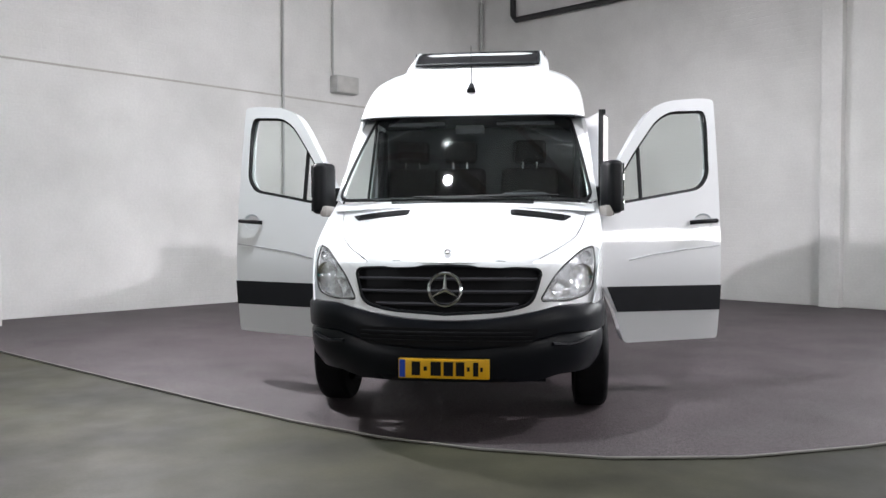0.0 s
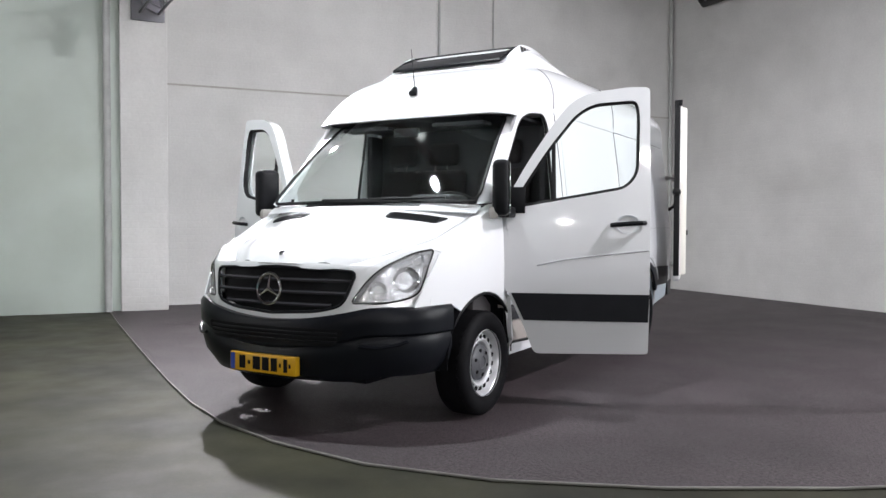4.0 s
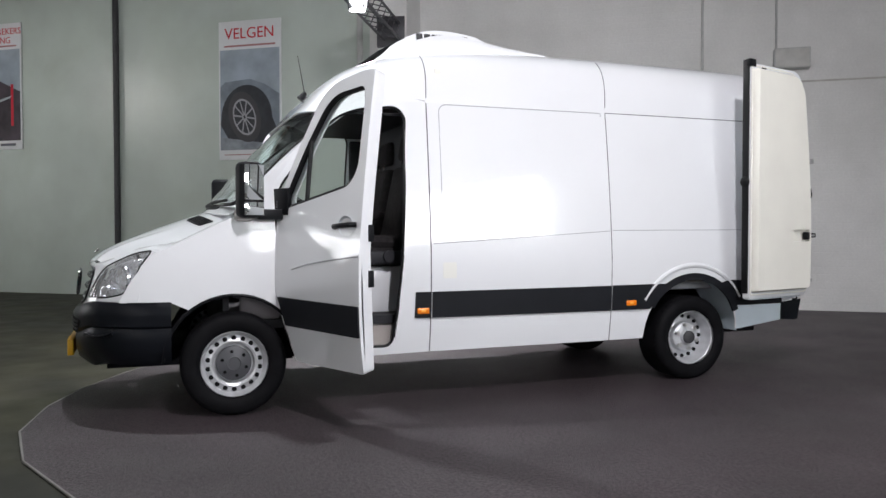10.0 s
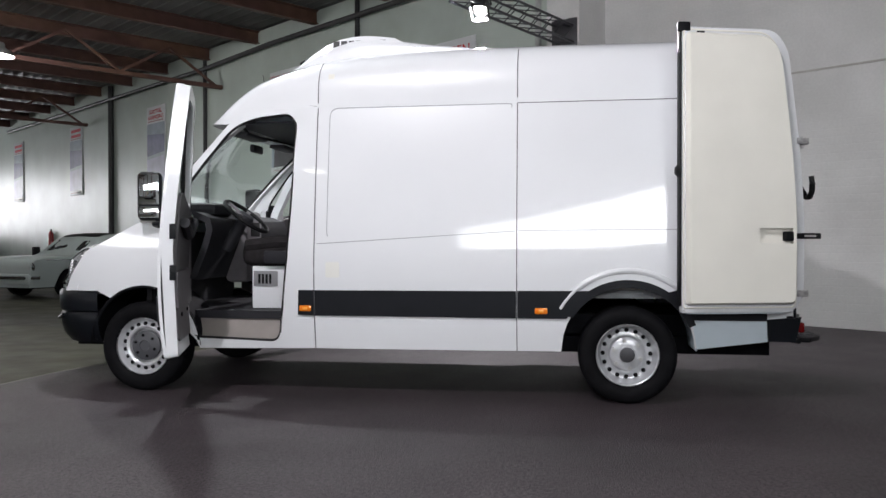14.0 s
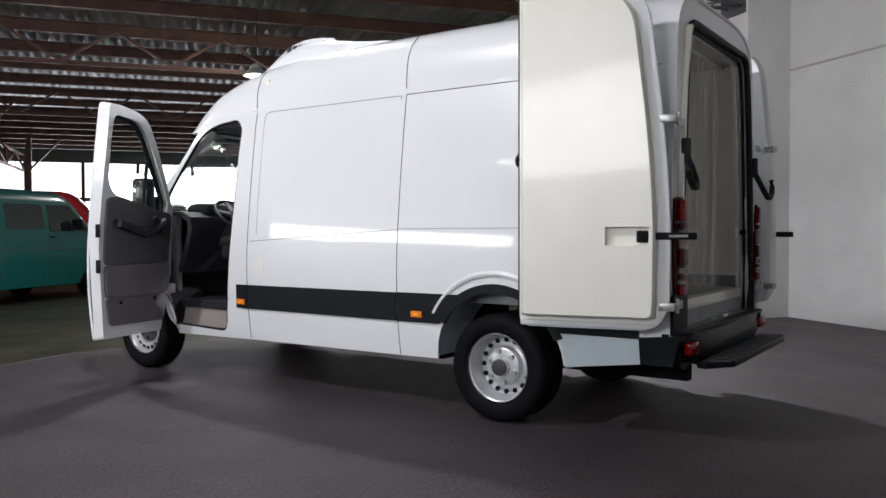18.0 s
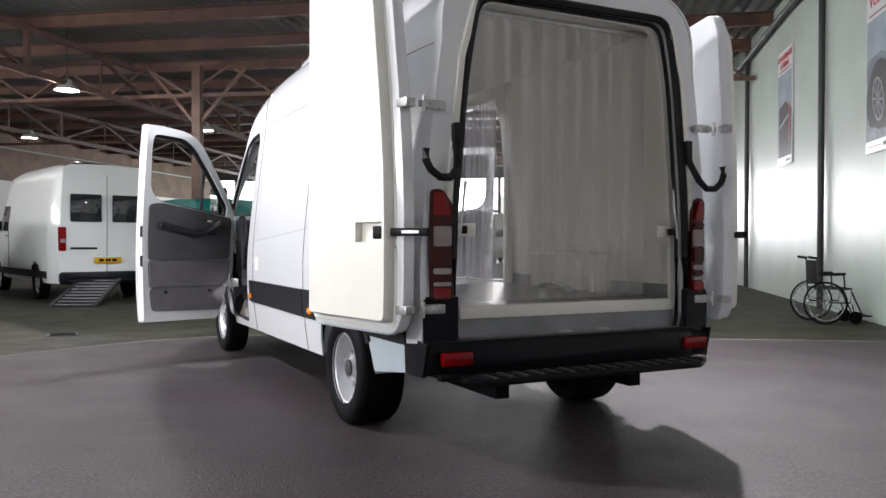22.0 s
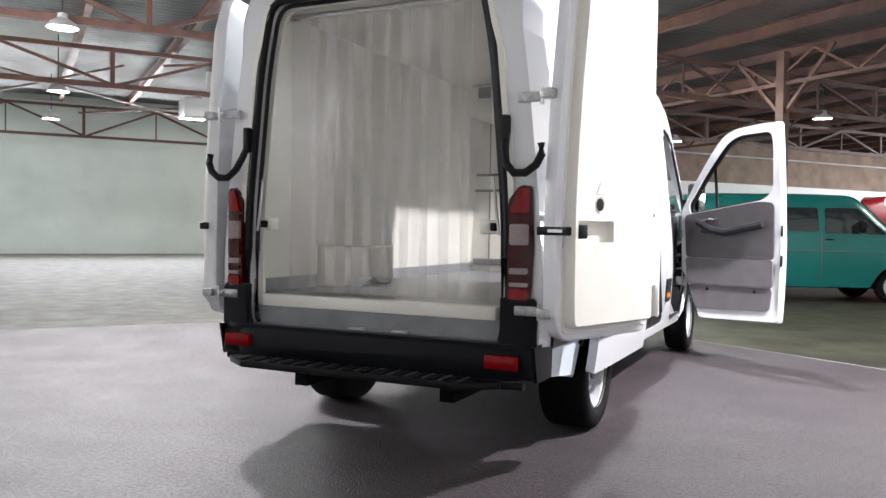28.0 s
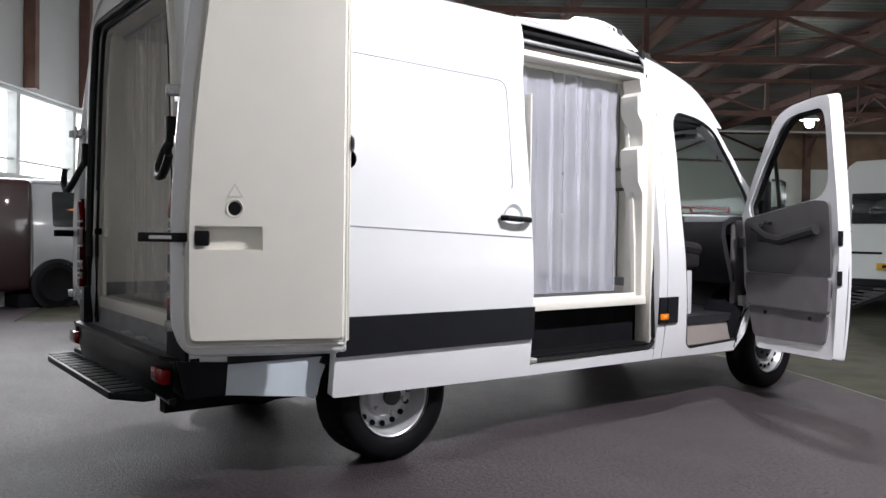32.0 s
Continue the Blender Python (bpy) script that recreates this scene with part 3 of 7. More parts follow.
def poster(b, z0, lines, wheel=True, dark=False, w=1.22, h=2.42, face=0.33):
    p = thing("poster", "tall poster with red headline above a grey car wheel" if wheel else "tall advertising poster with a red headline on grey blue", "poster", "wall posters",
              HALL @ Matrix.Translation((face, b, z0)))
    part("panel", box(0, -w / 2, 0, 0.025, w / 2, h, 0.004), M_PWHITE, p)
    part("picture", box(0.025, -w / 2 + 0.03, 0.17, 0.028, w / 2 - 0.03, h - 0.50), M_PSKY, p)
    if wheel:
        # the side of a car: pale wing, dark arch, spoked wheel turned a little away
        wm = ON_A @ Matrix.Translation((-0.10, 0.74, 0)) @ Matrix.Rotation(radians(18), 4, "Z") @ Matrix.Diagonal((0.66, 1.0, 1, 1))
        L0, R0 = -w / 2 + 0.03, w / 2 - 0.03
        wing = [(L0, 1.28), (L0 + 0.10, 1.36), (0.0, 1.40), (0.30, 1.30), (R0, 1.12), (R0, 0.17), (L0, 0.17)]
        part("wing_shape", prism(wing, 0.0285, 0.0295, m=ON_A), mat("poster_wing", (0.20, 0.24, 0.28), 0.35, vary=0.35, scale=2.2), p)
        arch = [(max(-0.06 + 0.50 * math.cos(t), L0), 0.72 + 0.58 * math.sin(t)) for t in [math.pi * k / 18 for k in range(19)]]
        part("arch_shape", prism(arch + [(L0, 0.62), (L0 + 0.2, 0.30), (0.2, 0.20), (R0, 0.17), (R0, 0.42)], 0.0298, 0.0305, m=ON_A), M_PDARK, p)
        part("tyre_shape", lathe([(0.30, 0.0312), (0.44, 0.0315), (0.46, 0.0310)], 40, m=wm), mat("poster_tyre", (0.05, 0.05, 0.055), 0.4), p)
        rim = lathe([(0.03, 0.034), (0.07, 0.034)], 20)
        for k in range(10):
            t = 2 * math.pi * k / 10 + 0.3
            bar((0.05 * math.cos(t), 0.05 * math.sin(t), 0.034), (0.30 * math.cos(t), 0.30 * math.sin(t), 0.034), 0.03, 0.003, rim)
        lathe([(0.29, 0.034), (0.33, 0.034)], 36, rim)
        rim.transform(wm)
        part("rim_shape", rim, mat("poster_rim", (0.30, 0.31, 0.33), 0.4), p)
        part("floor_shape", prism([(L0, 0.17), (R0, 0.17), (R0, 0.24), (L0, 0.40)], 0.0308, 0.0312, m=ON_A), mat("poster_floor", (0.22, 0.25, 0.28), 0.4, vary=0.3), p)
    else:
        L0, R0 = -w / 2 + 0.03, w / 2 - 0.03
        if dark:
            part("dark_field", prism([(L0 + 0.12, 0.17), (R0, 0.17), (R0, 1.10), (0.1, 1.32), (L0 + 0.12, 1.22)], 0.0285, 0.0295, m=ON_A), mat("poster_plum", (0.045, 0.035, 0.045), 0.35, vary=0.5, scale=3), p)
            part("streak", prism([(L0 + 0.2, 0.78), (R0 - 0.25, 0.98), (R0 - 0.2, 1.03), (L0 + 0.2, 0.85)], 0.0300, 0.0308, m=ON_A), mat("poster_streak", (0.40, 0.46, 0.48), 0.35), p)
            part("side_writing", box(0.0285, 0.36, 0.45, 0.0305, 0.42, 1.25), M_PRED, p)
        else:
            part("band", prism([(L0, 0.95), (R0, 1.05), (R0, 1.55), (L0, 1.62)], 0.0285, 0.0295, m=ON_A), mat("poster_violet", (0.13, 0.14, 0.24), 0.35, vary=0.5, scale=2.5), p)
            part("low_field", prism([(L0, 0.17), (R0, 0.17), (R0, 0.95), (L0, 0.86)], 0.0285, 0.0295, m=ON_A), mat("poster_lilac", (0.42, 0.43, 0.54), 0.35, vary=0.2, scale=2), p)
    z = h - 0.23 if len(lines) == 1 else h - 0.16
    if not lines:
        for dz in (0.10, 0.28):
            part("headline_bar", box(0.025, -0.44, h - dz - 0.10, 0.029, 0.44, h - dz), M_PRED, p)
    for s in lines:
        letters("headline", s, 0.27 if len(lines) == 1 else 0.17, M_PRED, p, ON_A @ Matrix.Translation((0, z, 0.03)))
        z -= 0.17
    part("text_bar", box(0.025, -0.5, h - 0.45, 0.028, 0.5, h - 0.42), mat("poster_text", (0.4, 0.2, 0.2), 0.5), p)
    part("logo_bar", box(0.025, 0.10, 0.065, 0.029, 0.46, 0.115), mat("poster_logo", (0.12, 0.13, 0.15), 0.5), p)
    part("text_bar", box(0.025, -0.50, 0.08, 0.028, 0.02, 0.095), mat("poster_text", (0.4, 0.2, 0.2), 0.5), p)
    return p


poster(-3.82, 2.44, ["VELGEN"])
poster(-9.36, 2.76, ["SCHOKBREKERS", "& VERING"], False, True)
poster(-16.2, 2.75, ["ROLSTOEL", "AANPASSING"], False)
poster(-22.6, 2.8, [], False)
poster(-29.0, 2.8, [], False)


# ---- the van ----
WB = 3.665
VX = -0.02
van = thing("cargo_van", "white high-roof panel van with open doors on dark floor", "van", at=Matrix.Translation((VX, 0, 0)))

SIDE = [(0.28, 0.925), (0.36, 0.945), (0.55, 0.972), (0.80, 0.988), (1.0, 0.990), (1.2, 0.978), (1.5, 0.950), (1.8, 0.917), (2.0, 0.892), (2.17, 0.868), (2.3, 0.842)]
TAPER = [(-1.05, 0.70), (-0.92, 0.78), (-0.80, 0.845), (-0.65, 0.900), (-0.5, 0.930), (-0.3, 0.955), (0.0, 0.975), (0.4, 0.985), (0.9, 0.995), (1.3, 1.0), (3.6, 1.0), (4.4, 0.985), (4.9, 0.965)]
ROOF_TOP = [(0.46, 2.07), (0.55, 2.17), (0.64, 2.275), (0.8, 2.400), (0.95, 2.475), (1.15, 2.545), (1.4, 2.600), (1.8, 2.640), (2.6, 2.66), (4.0, 2.655), (4.6, 2.64), (4.80, 2.615)]


def side_x(y, z):
    """Half width of the body at y and z."""
    return smooth_lerp(SIDE, z) * smooth_lerp(TAPER, y)


def on_side(sign, out=0.0):
    return lambda s, t: (sign * (side_x(s, t) + out), s, t)


def arc_pts(cy, cz, r, a0, a1, n=16):
    return [(cy + r * math.cos(radians(a0 + (a1 - a0) * k / n)), cz + r * math.sin(radians(a0 + (a1 - a0) * k / n))) for k in range(n + 1)]


# seen from the side: y along, z up
OPENING = rounded([(0.42, 0.42), (1.10, 0.40), (1.15, 0.80), (1.19, 1.30), (1.215, 2.06), (1.15, 2.125), (0.88, 2.10), (0.70, 2.03), (0.46, 1.74), (0.28, 1.50), (0.29, 0.86), (0.36, 0.50)],
                  [0.08, 0.08, 0.3, 0.3, 0.08, 0.08, 0.2, 0.1, 0.1, 0.1, 0.1, 0.1])
FENDER = [(-0.515, 1.075), (-0.30, 1.175), (-0.1, 1.275), (0.06, 1.345), (0.16, 1.40), (0.27, 1.50), (0.28, 1.0), (0.29, 0.86), (0.40, 0.44)] + arc_pts(0.0, 0.36, 0.45, 10, 129) + [(-0.40, 0.765), (-0.715, 0.765), (-0.645, 0.90)]

for sg in (1, -1):
    f = on_side(sg)
    part("front_fender", sheet(FENDER, f, 0.012, 0.09), M_PAINT, van)
    # pillar and sill round the cab door
    ring = [(0.45, 0.335), (1.375, 0.352), (1.375, 2.165), (0.90, 2.165), (0.70, 2.095), (0.44, 1.80), (0.20, 1.455), (0.284, 1.46), (0.284, 0.86), (0.40, 0.45)]
    part("door_surround", sheet(ring, f, 0.03, 0.12, holes=[OPENING]), M_PAINT, van)
    part("door_seal", tube([(sg * (side_x(y, z) - 0.012), y, z) for y, z in OPENING], 0.014, 6, closed=True), M_SEAL, van)

# load space sides
f = on_side(1)
low = [(1.381, 0.352), (3.20, 0.362), (3.205, 0.45)] + arc_pts(WB, 0.38, 0.46, 170, 10) + [(4.11, 0.40), (4.72, 0.47), (4.845, 0.60)]
part("side_panel", sheet([(1.383, 0.352), (2.883, 0.359), (2.883, 2.165), (1.383, 2.165)], f, 0.012, 0.12), M_PAINT, van)
part("rear_side_panel", sheet([(2.889, 0.359), (3.20, 0.362)] + arc_pts(WB, 0.38, 0.46, 178, 2)[::1] + [(4.13, 0.405), (4.60, 0.455), (4.60, 0.60), (4.775, 0.62), (4.775, 2.165), (2.889, 2.165)], f, 0.012, 0.12), M_PAINT, van)
f = on_side(-1)
part("side_pillar", sheet([(1.383, 0.352), (1.47, 0.352), (1.47, 2.165), (1.383, 2.165)], f, 0.05, 0.12), M_PAINT, van)
part("side_sill", sheet([(1.475, 0.352), (2.76, 0.358), (2.76, 0.42), (1.475, 0.42)], f, 0.05, 0.12), M_PAINT, van)
part("rear_side_panel", sheet([(2.765, 0.358), (3.20, 0.362)] + arc_pts(WB, 0.38, 0.46, 178, 2) + [(4.13, 0.405), (4.60, 0.455), (4.60, 0.60), (4.775, 0.62), (4.775, 2.165), (2.765, 2.165)], f, 0.012, 0.12), M_PAINT, van)


def roof_pt(u, y):
    """The roof across: u from -1 (one gutter) to 1."""
    zt = smooth_lerp(ROOF_TOP, y)
    zb = min(lerp([(0.46, 2.055), (0.7, 2.09), (0.9, 2.165), (4.9, 2.165)], y), zt - 0.005)
    w = side_x(y, min(zb, 2.17))
    th = (1 - u) * math.pi / 2
    c, s = math.cos(th), math.sin(th)
    e = 0.62
    return (math.copysign(abs(c) ** 0.42, c) * w, y + max(0, (0.9 - y)) * 0.42 * abs(u) ** 3, zb + (zt - zb) * s ** e)


def flank_x(y, z):
    """Half width of the flank, carried on over the gutter into the roof."""
    zt, zb = smooth_lerp(ROOF_TOP, y), 2.165
    if z <= zb:
        return side_x(y, z)
    s = min((z - zb) / (zt - zb), 0.98) ** (1 / 0.62)
    return side_x(y, zb) * math.sqrt(1 - s * s) ** 0.42


part("roof", sheet([(-1, 0.46), (1, 0.46), (1, 4.775), (-1, 4.775), (-1, 2.76), (-0.54, 2.76), (-0.54, 1.475), (-1, 1.475)], lambda s, t: roof_pt(s, t), 0.012, 0.07), M_PAINT, van)

# bonnet
HOOD = [(-0.93, 1.015), (-0.86, 1.075), (-0.7, 1.155), (-0.45, 1.255), (-0.2, 1.345), (-0.05, 1.395), (0.05, 1.42)]
HOODW = [(-0.93, 0.50), (-0.80, 0.62), (-0.62, 0.715), (-0.45, 0.775), (-0.2, 0.835), (0.05, 0.862)]


def hood_pt(u, y):
    w = smooth_lerp(HOODW, y)
    x = u * w
    yy = y + 0.16 * u * u * (1 - (y + 0.93) / 0.98) + 0.10 * u * u * ((y + 0.93) / 0.98)
    drop = lerp([(-0.93, 0.015), (-0.45, 0.085), (0.05, 0.045)], y)
    ridge = 0.016 * math.exp(-((abs(u) - 0.62) / 0.10) ** 2) * lerp([(-0.7, 1.0), (-0.36, 0.0)], y)
    return (x, yy, smooth_lerp(HOOD, y) - drop * abs(u) ** 2.2 + ridge)


part("bonnet", sheet([(-1, -0.93), (1, -0.93), (1, 0.04), (-1, 0.04)], lambda s, t: hood_pt(s, t), 0.012, 0.04), M_PAINT, van)


def front_y(x, z):
    """The nose seen from above, leaning back with height."""
    a = abs(x)
    return -0.985 + 0.05 * (a / 0.5) ** 2 * (1 if a < 0.5 else 0) + (0 if a < 0.5 else 0.05 + 0.20 * (a - 0.5) + 1.65 * (a - 0.5) ** 2.1) + lerp([(0.3, 0.06), (0.45, 0.0), (0.72, 0.0), (0.8, 0.015), (1.0, 0.06), (1.12, 0.16)], z)


def on_front(out=0.0):
    return lambda s, t: (s, front_y(s, t) - out, t)


GRILLE = rounded([(-0.56, 0.975), (0, 0.995), (0.56, 0.975), (0.50, 0.775), (0.34, 0.735), (0, 0.715), (-0.34, 0.735), (-0.50, 0.775)], [0.05, 0, 0.05, 0.06, 0.1, 0, 0.1, 0.06])
LIGHT = rounded([(0.545, 0.790), (0.72, 0.790), (0.855, 0.825), (0.880, 1.00), (0.872, 1.105), (0.80, 1.085), (0.645, 0.965)], [0.03, 0.05, 0.06, 0.1, 0.02, 0.05, 0.1])
lights2 = [LIGHT, [(-x, y) for x, y in LIGHT][::-1]]
nose = [(-0.905, 0.775), (-0.5, 0.69), (0, 0.675), (0.5, 0.69), (0.905, 0.775), (0.905, 1.11), (0.85, 1.115), (0.77, 1.10), (0.63, 1.01), (0.50, 1.012), (0.25, 1.022), (-0.25, 1.022), (-0.50, 1.012), (-0.63, 1.01), (-0.77, 1.10), (-0.85, 1.115), (-0.905, 1.11)]
part("nose_panel", sheet(nose, on_front(), 0.012, 0.05, holes=[GRILLE, *lights2]), M_PAINT, van)
gr = part("grille", sheet(GRILLE, on_front(-0.045), 0.004, 0.06), M_HOLE, van, "black slatted radiator grille")
for z in (0.772, 0.845, 0.918):
    w = 0.53 if z > 0.8 else 0.42
    part("slat", tube([(x, front_y(x, z) + 0.006, z) for x in np.linspace(-w, w, 15)], 0.0115, 6), mat("slat_trim", (0.07, 0.07, 0.08), 0.25, 0.5), gr)
part("grille_frame", tube([(x, front_y(x, z) - 0.002, z) for x, z in GRILLE], 0.010, 6, closed=True), M_BLACK, van)
em = part("front_emblem", lathe([(0.085, -0.008), (0.098, -0.004), (0.102, 0.004), (0.094, 0.010), (0.085, 0.006), (0.085, -0.008)], 40, m=Matrix.Translation((0, -1.005, 0.862)) @ Matrix.Rotation(radians(84), 4, "X")), M_CHROME, van, "chrome ring shaped radiator badge")
sp = bmesh.new()
for k in range(3):
    t = radians(90 + 120 * k)
    cyl((0, 0, 0.002), (0.09 * math.cos(t), 0.09 * math.sin(t), 0.0), 0.014, 0.003, 6, sp)
sp.transform(Matrix.Translation((0, -1.005, 0.862)) @ Matrix.Rotation(radians(84), 4, "X"))
part("spokes", sp, M_CHROME, em)
part("bonnet_badge", lathe([(0.0, 0.012), (0.016, 0.010), (0.020, 0.004), (0.022, 0.0)], 20, m=Matrix.Translation((0, -0.885, 1.075)) @ Matrix.Rotation(radians(35), 4, "X")), M_CHROME, van)

for sg in (1, -1):
    hl = part("headlight", sheet([(sg * x, z) for x, z in LIGHT], on_front(0.004), 0.006, 0.05), M_LENS, van, "clear glass headlight with chrome reflector")
    hl.visible_shadow = False
    part("reflector_bowl", sheet([(sg * (0.70 + (x - 0.70) * 0.97), 0.95 + (z - 0.95) * 0.97) for x, z in LIGHT], on_front(-0.06), 0.004, 0.05), mat("reflector", (0.62, 0.64, 0.68), 0.20, 0.9, vary=0.35, scale=30), hl)
    for cx, cz, r in ((0.665, 0.858, 0.052), (0.785, 0.925, 0.072), (0.815, 1.040, 0.034)):
        part("lamp_bowl", lathe([(0.01, -0.035), (r * 0.6, -0.022), (r * 0.95, 0.012), (r * 1.08, 0.016), (r * 1.12, 0.0)], 24,
                                m=Matrix.Translation((sg * cx, front_y(cx, cz) + 0.040, cz)) @ Matrix.Rotation(radians(90), 4, "X") @ Matrix.Rotation(sg * radians(25), 4, "Y")), M_CHROME, hl)
    part("lamp_seal", tube([(sg * x, front_y(x, z) + 0.001, z) for x, z in LIGHT], 0.006, 5, closed=True), M_SEAL, van)

# wing tops between bonnet and wing
for sg in (1, -1):
    far = [(sg * x, front_y(x, z), z) for x, z in ((0.50, 1.012), (0.56, 1.006), (0.63, 1.01), (0.70, 1.055), (0.77, 1.10), (0.845, 1.113))]
    far += [(sg * side_x(y, z), y, z) for y, z in ((-0.47, 1.085), (-0.40, 1.118), (-0.30, 1.175), (-0.2, 1.225), (-0.1, 1.275), (0.0, 1.32), (0.06, 1.345), (0.16, 1.40))]
    near = [Vector(hood_pt(sg * 1.0, y)) + Vector((sg * 0.004, 0, -0.004)) for y in np.linspace(-0.92, 0.0, len(far))]
    wt = bmesh.new()
    rows = []
    for a, b in zip(near, far):
        b = Vector(b)
        rows.append([wt.verts.new(a.lerp(b, k / 4) + Vector((0, 0, 0.012 * math.sin(math.pi * k / 4)))) for k in range(5)])
    for a, b in zip(rows, rows[1:]):
        for k in range(4):
            wt.faces.new((a[k], a[k + 1], b[k + 1], b[k]))
    thicken(wt, 0.01)
    part("wing_top", wt, M_PAINT, van)

# front bumper
INTAKE = rounded([(-0.55, 0.64), (0.55, 0.64), (0.48, 0.54), (-0.48, 0.54)], 0.04)
PROFILE = [(0.12, 0.0), (0.016, -0.004), (0.0, -0.03), (0.0, -0.10), (0.004, -0.16), (0.022, -0.175), (0.012, -0.20), (0.014, -0.27), (0.035, -0.35), (0.085, -0.42), (0.20, -0.445)]


def bumper_pt(th, o, dz):
    """Round the nose by the angle th; o inwards, dz down from the upper edge."""
    c, q = math.cos(th), math.sin(th)
    x = (0.950 - o) * math.copysign(abs(q) ** 0.83, q)
    y = -0.395 - (0.645 - o) * abs(c) ** 0.83
    top = 0.772 - 0.088 * max(0.0, 1 - (x / 0.66) ** 2) ** 1.0
    return Vector((x, y, max(top + dz, 0.315 + 0.03 * abs(q) ** 3)))


fb = bmesh.new()
rows = [[fb.verts.new(bumper_pt(radians(-90 + 180 * k / 64), o, dz)) for o, dz in PROFILE] for k in range(65)]
for a, b in zip(rows, rows[1:]):
    for k in range(len(PROFILE) - 1):
        fb.faces.new((a[k], a[k + 1], b[k + 1], b[k]))
part("front_bumper", fb, M_BUMPER, van, "dark grey plastic front bumper")


def on_bumper(out=0.0):
    return lambda s, t: Vector((s, bumper_pt(math.copysign(math.asin(min(1.0, (abs(s) / 0.95) ** (1 / 0.83))), s), -out, 0).y, t))


# flat black sheet on the bumper; its colour holds the shade of the intake recess
part("air_intake", sheet(INTAKE, on_bumper(0.004), 0.003, 0.05), M_HOLE, van)
for z in (0.565, 0.59, 0.615):
    part("intake_slat", tube([on_bumper(0.006)(x, z) for x in np.linspace(-0.5, 0.5, 13)], 0.007, 6), M_BLACK, van)
for sg in (1, -1):
    part("bumper_lip", tube([on_bumper(0.0)(sg * x, z) for x, z in ((0.62, 0.545), (0.72, 0.535), (0.80, 0.55), (0.845, 0.57))], 0.012, 6), M_BUMPER, van)
    part("arch_trim", tube([(sg * (side_x(y, z) - 0.004), y, z) for y, z in arc_pts(0, 0.36, 0.445, 5, 178, 20)], 0.012, 6), M_BLACK, van)
    # inner arch
    liner = sheet([(y, x) for y, x in ((0, 0), (1, 0), (1, 1), (0, 1))], lambda s, t, sg=sg: (sg * (0.60 + 0.34 * t), 0.455 * math.cos(math.pi * s), 0.36 + 0.455 * math.sin(math.pi * s)), 0.004, 0.08)
    part("wheel_housing", liner, M_UNDER, van)
    liner = sheet([(0, 0), (1, 0), (1, 1), (0, 1)], lambda s, t, sg=sg: (sg * (0.58 + 0.36 * t), WB + 0.47 * math.cos(math.pi * s), 0.38 + 0.47 * math.sin(math.pi * s)), 0.004, 0.08)
    part("wheel_housing", liner, mat("blue_white_inner", (0.50, 0.58, 0.64), 0.5, vary=0.1), van)

# number plate: plain bars stand for its characters
pl = part("number_plate", box(-0.262, -1.070, 0.355, 0.262, -1.030, 0.468, 0.004), M_PLATE, van, "yellow number plate")
part("plate_band", box(-0.256, -1.072, 0.361, -0.222, -1.069, 0.462), M_BLUE, pl)
for x0, x1 in ((-0.185, -0.135), (-0.115, -0.095), (-0.075, -0.015), (0.0, 0.055), (0.07, 0.12), (0.135, 0.15), (0.17, 0.20), (0.21, 0.225)):
    h = 0.04 if x1 - x0 > 0.025 else 0.012
    part("plate_bar", box(x0, -1.0715, 0.412 - h, x1, -1.069, 0.412 + h), M_HOLE, pl)

# windscreen
def screen_pt(u, v):
    """v: 0 at the cowl, 1 at the roof edge."""
    w = 0.895 + (0.760 - 0.895) * v
    y = -0.10 + 0.60 * v + (0.12 + 0.12 * v) * abs(u) ** 2.2
    z = 1.418 + 0.667 * v + 0.03 * math.sin(math.pi * v) - 0.01 * abs(u) ** 2
    return (u * w, y, z)


ws = part("windscreen", sheet(rounded([(-1, 0), (1, 0), (1, 1), (-1, 1)], 0.05), lambda s, t: screen_pt(s, t), 0.005, 0.10), M_GLASS, van, "tinted windscreen with reflections")
ws.visible_shadow = False
part("screen_seal", tube([screen_pt(s, t) for s, t in rounded([(-1, 0), (0, 0), (1, 0), (1, 0.5), (1, 1), (0, 1), (-1, 1), (-1, 0.5)], 0.1)], 0.013, 6, closed=True), M_SEAL, van)
part("scuttle", sheet([(-1, 0), (1, 0), (1, 1), (-1, 1)], lambda s, t: (s * 0.905, -0.150 + 0.075 * t + 0.120 * s * s, 1.362 + 0.052 * t - 0.030 * s * s), 0.006, 0.08), M_PAINT, van)
part("cowl", sheet([(-0.55, 0), (0.55, 0), (0.55, 1), (-0.55, 1)], lambda s, t: (s * 0.90, -0.112 + 0.030 * t + 0.120 * s * s, 1.390 + 0.032 * t - 0.03 * s * s), 0.006, 0.08), M_BLACK, van)
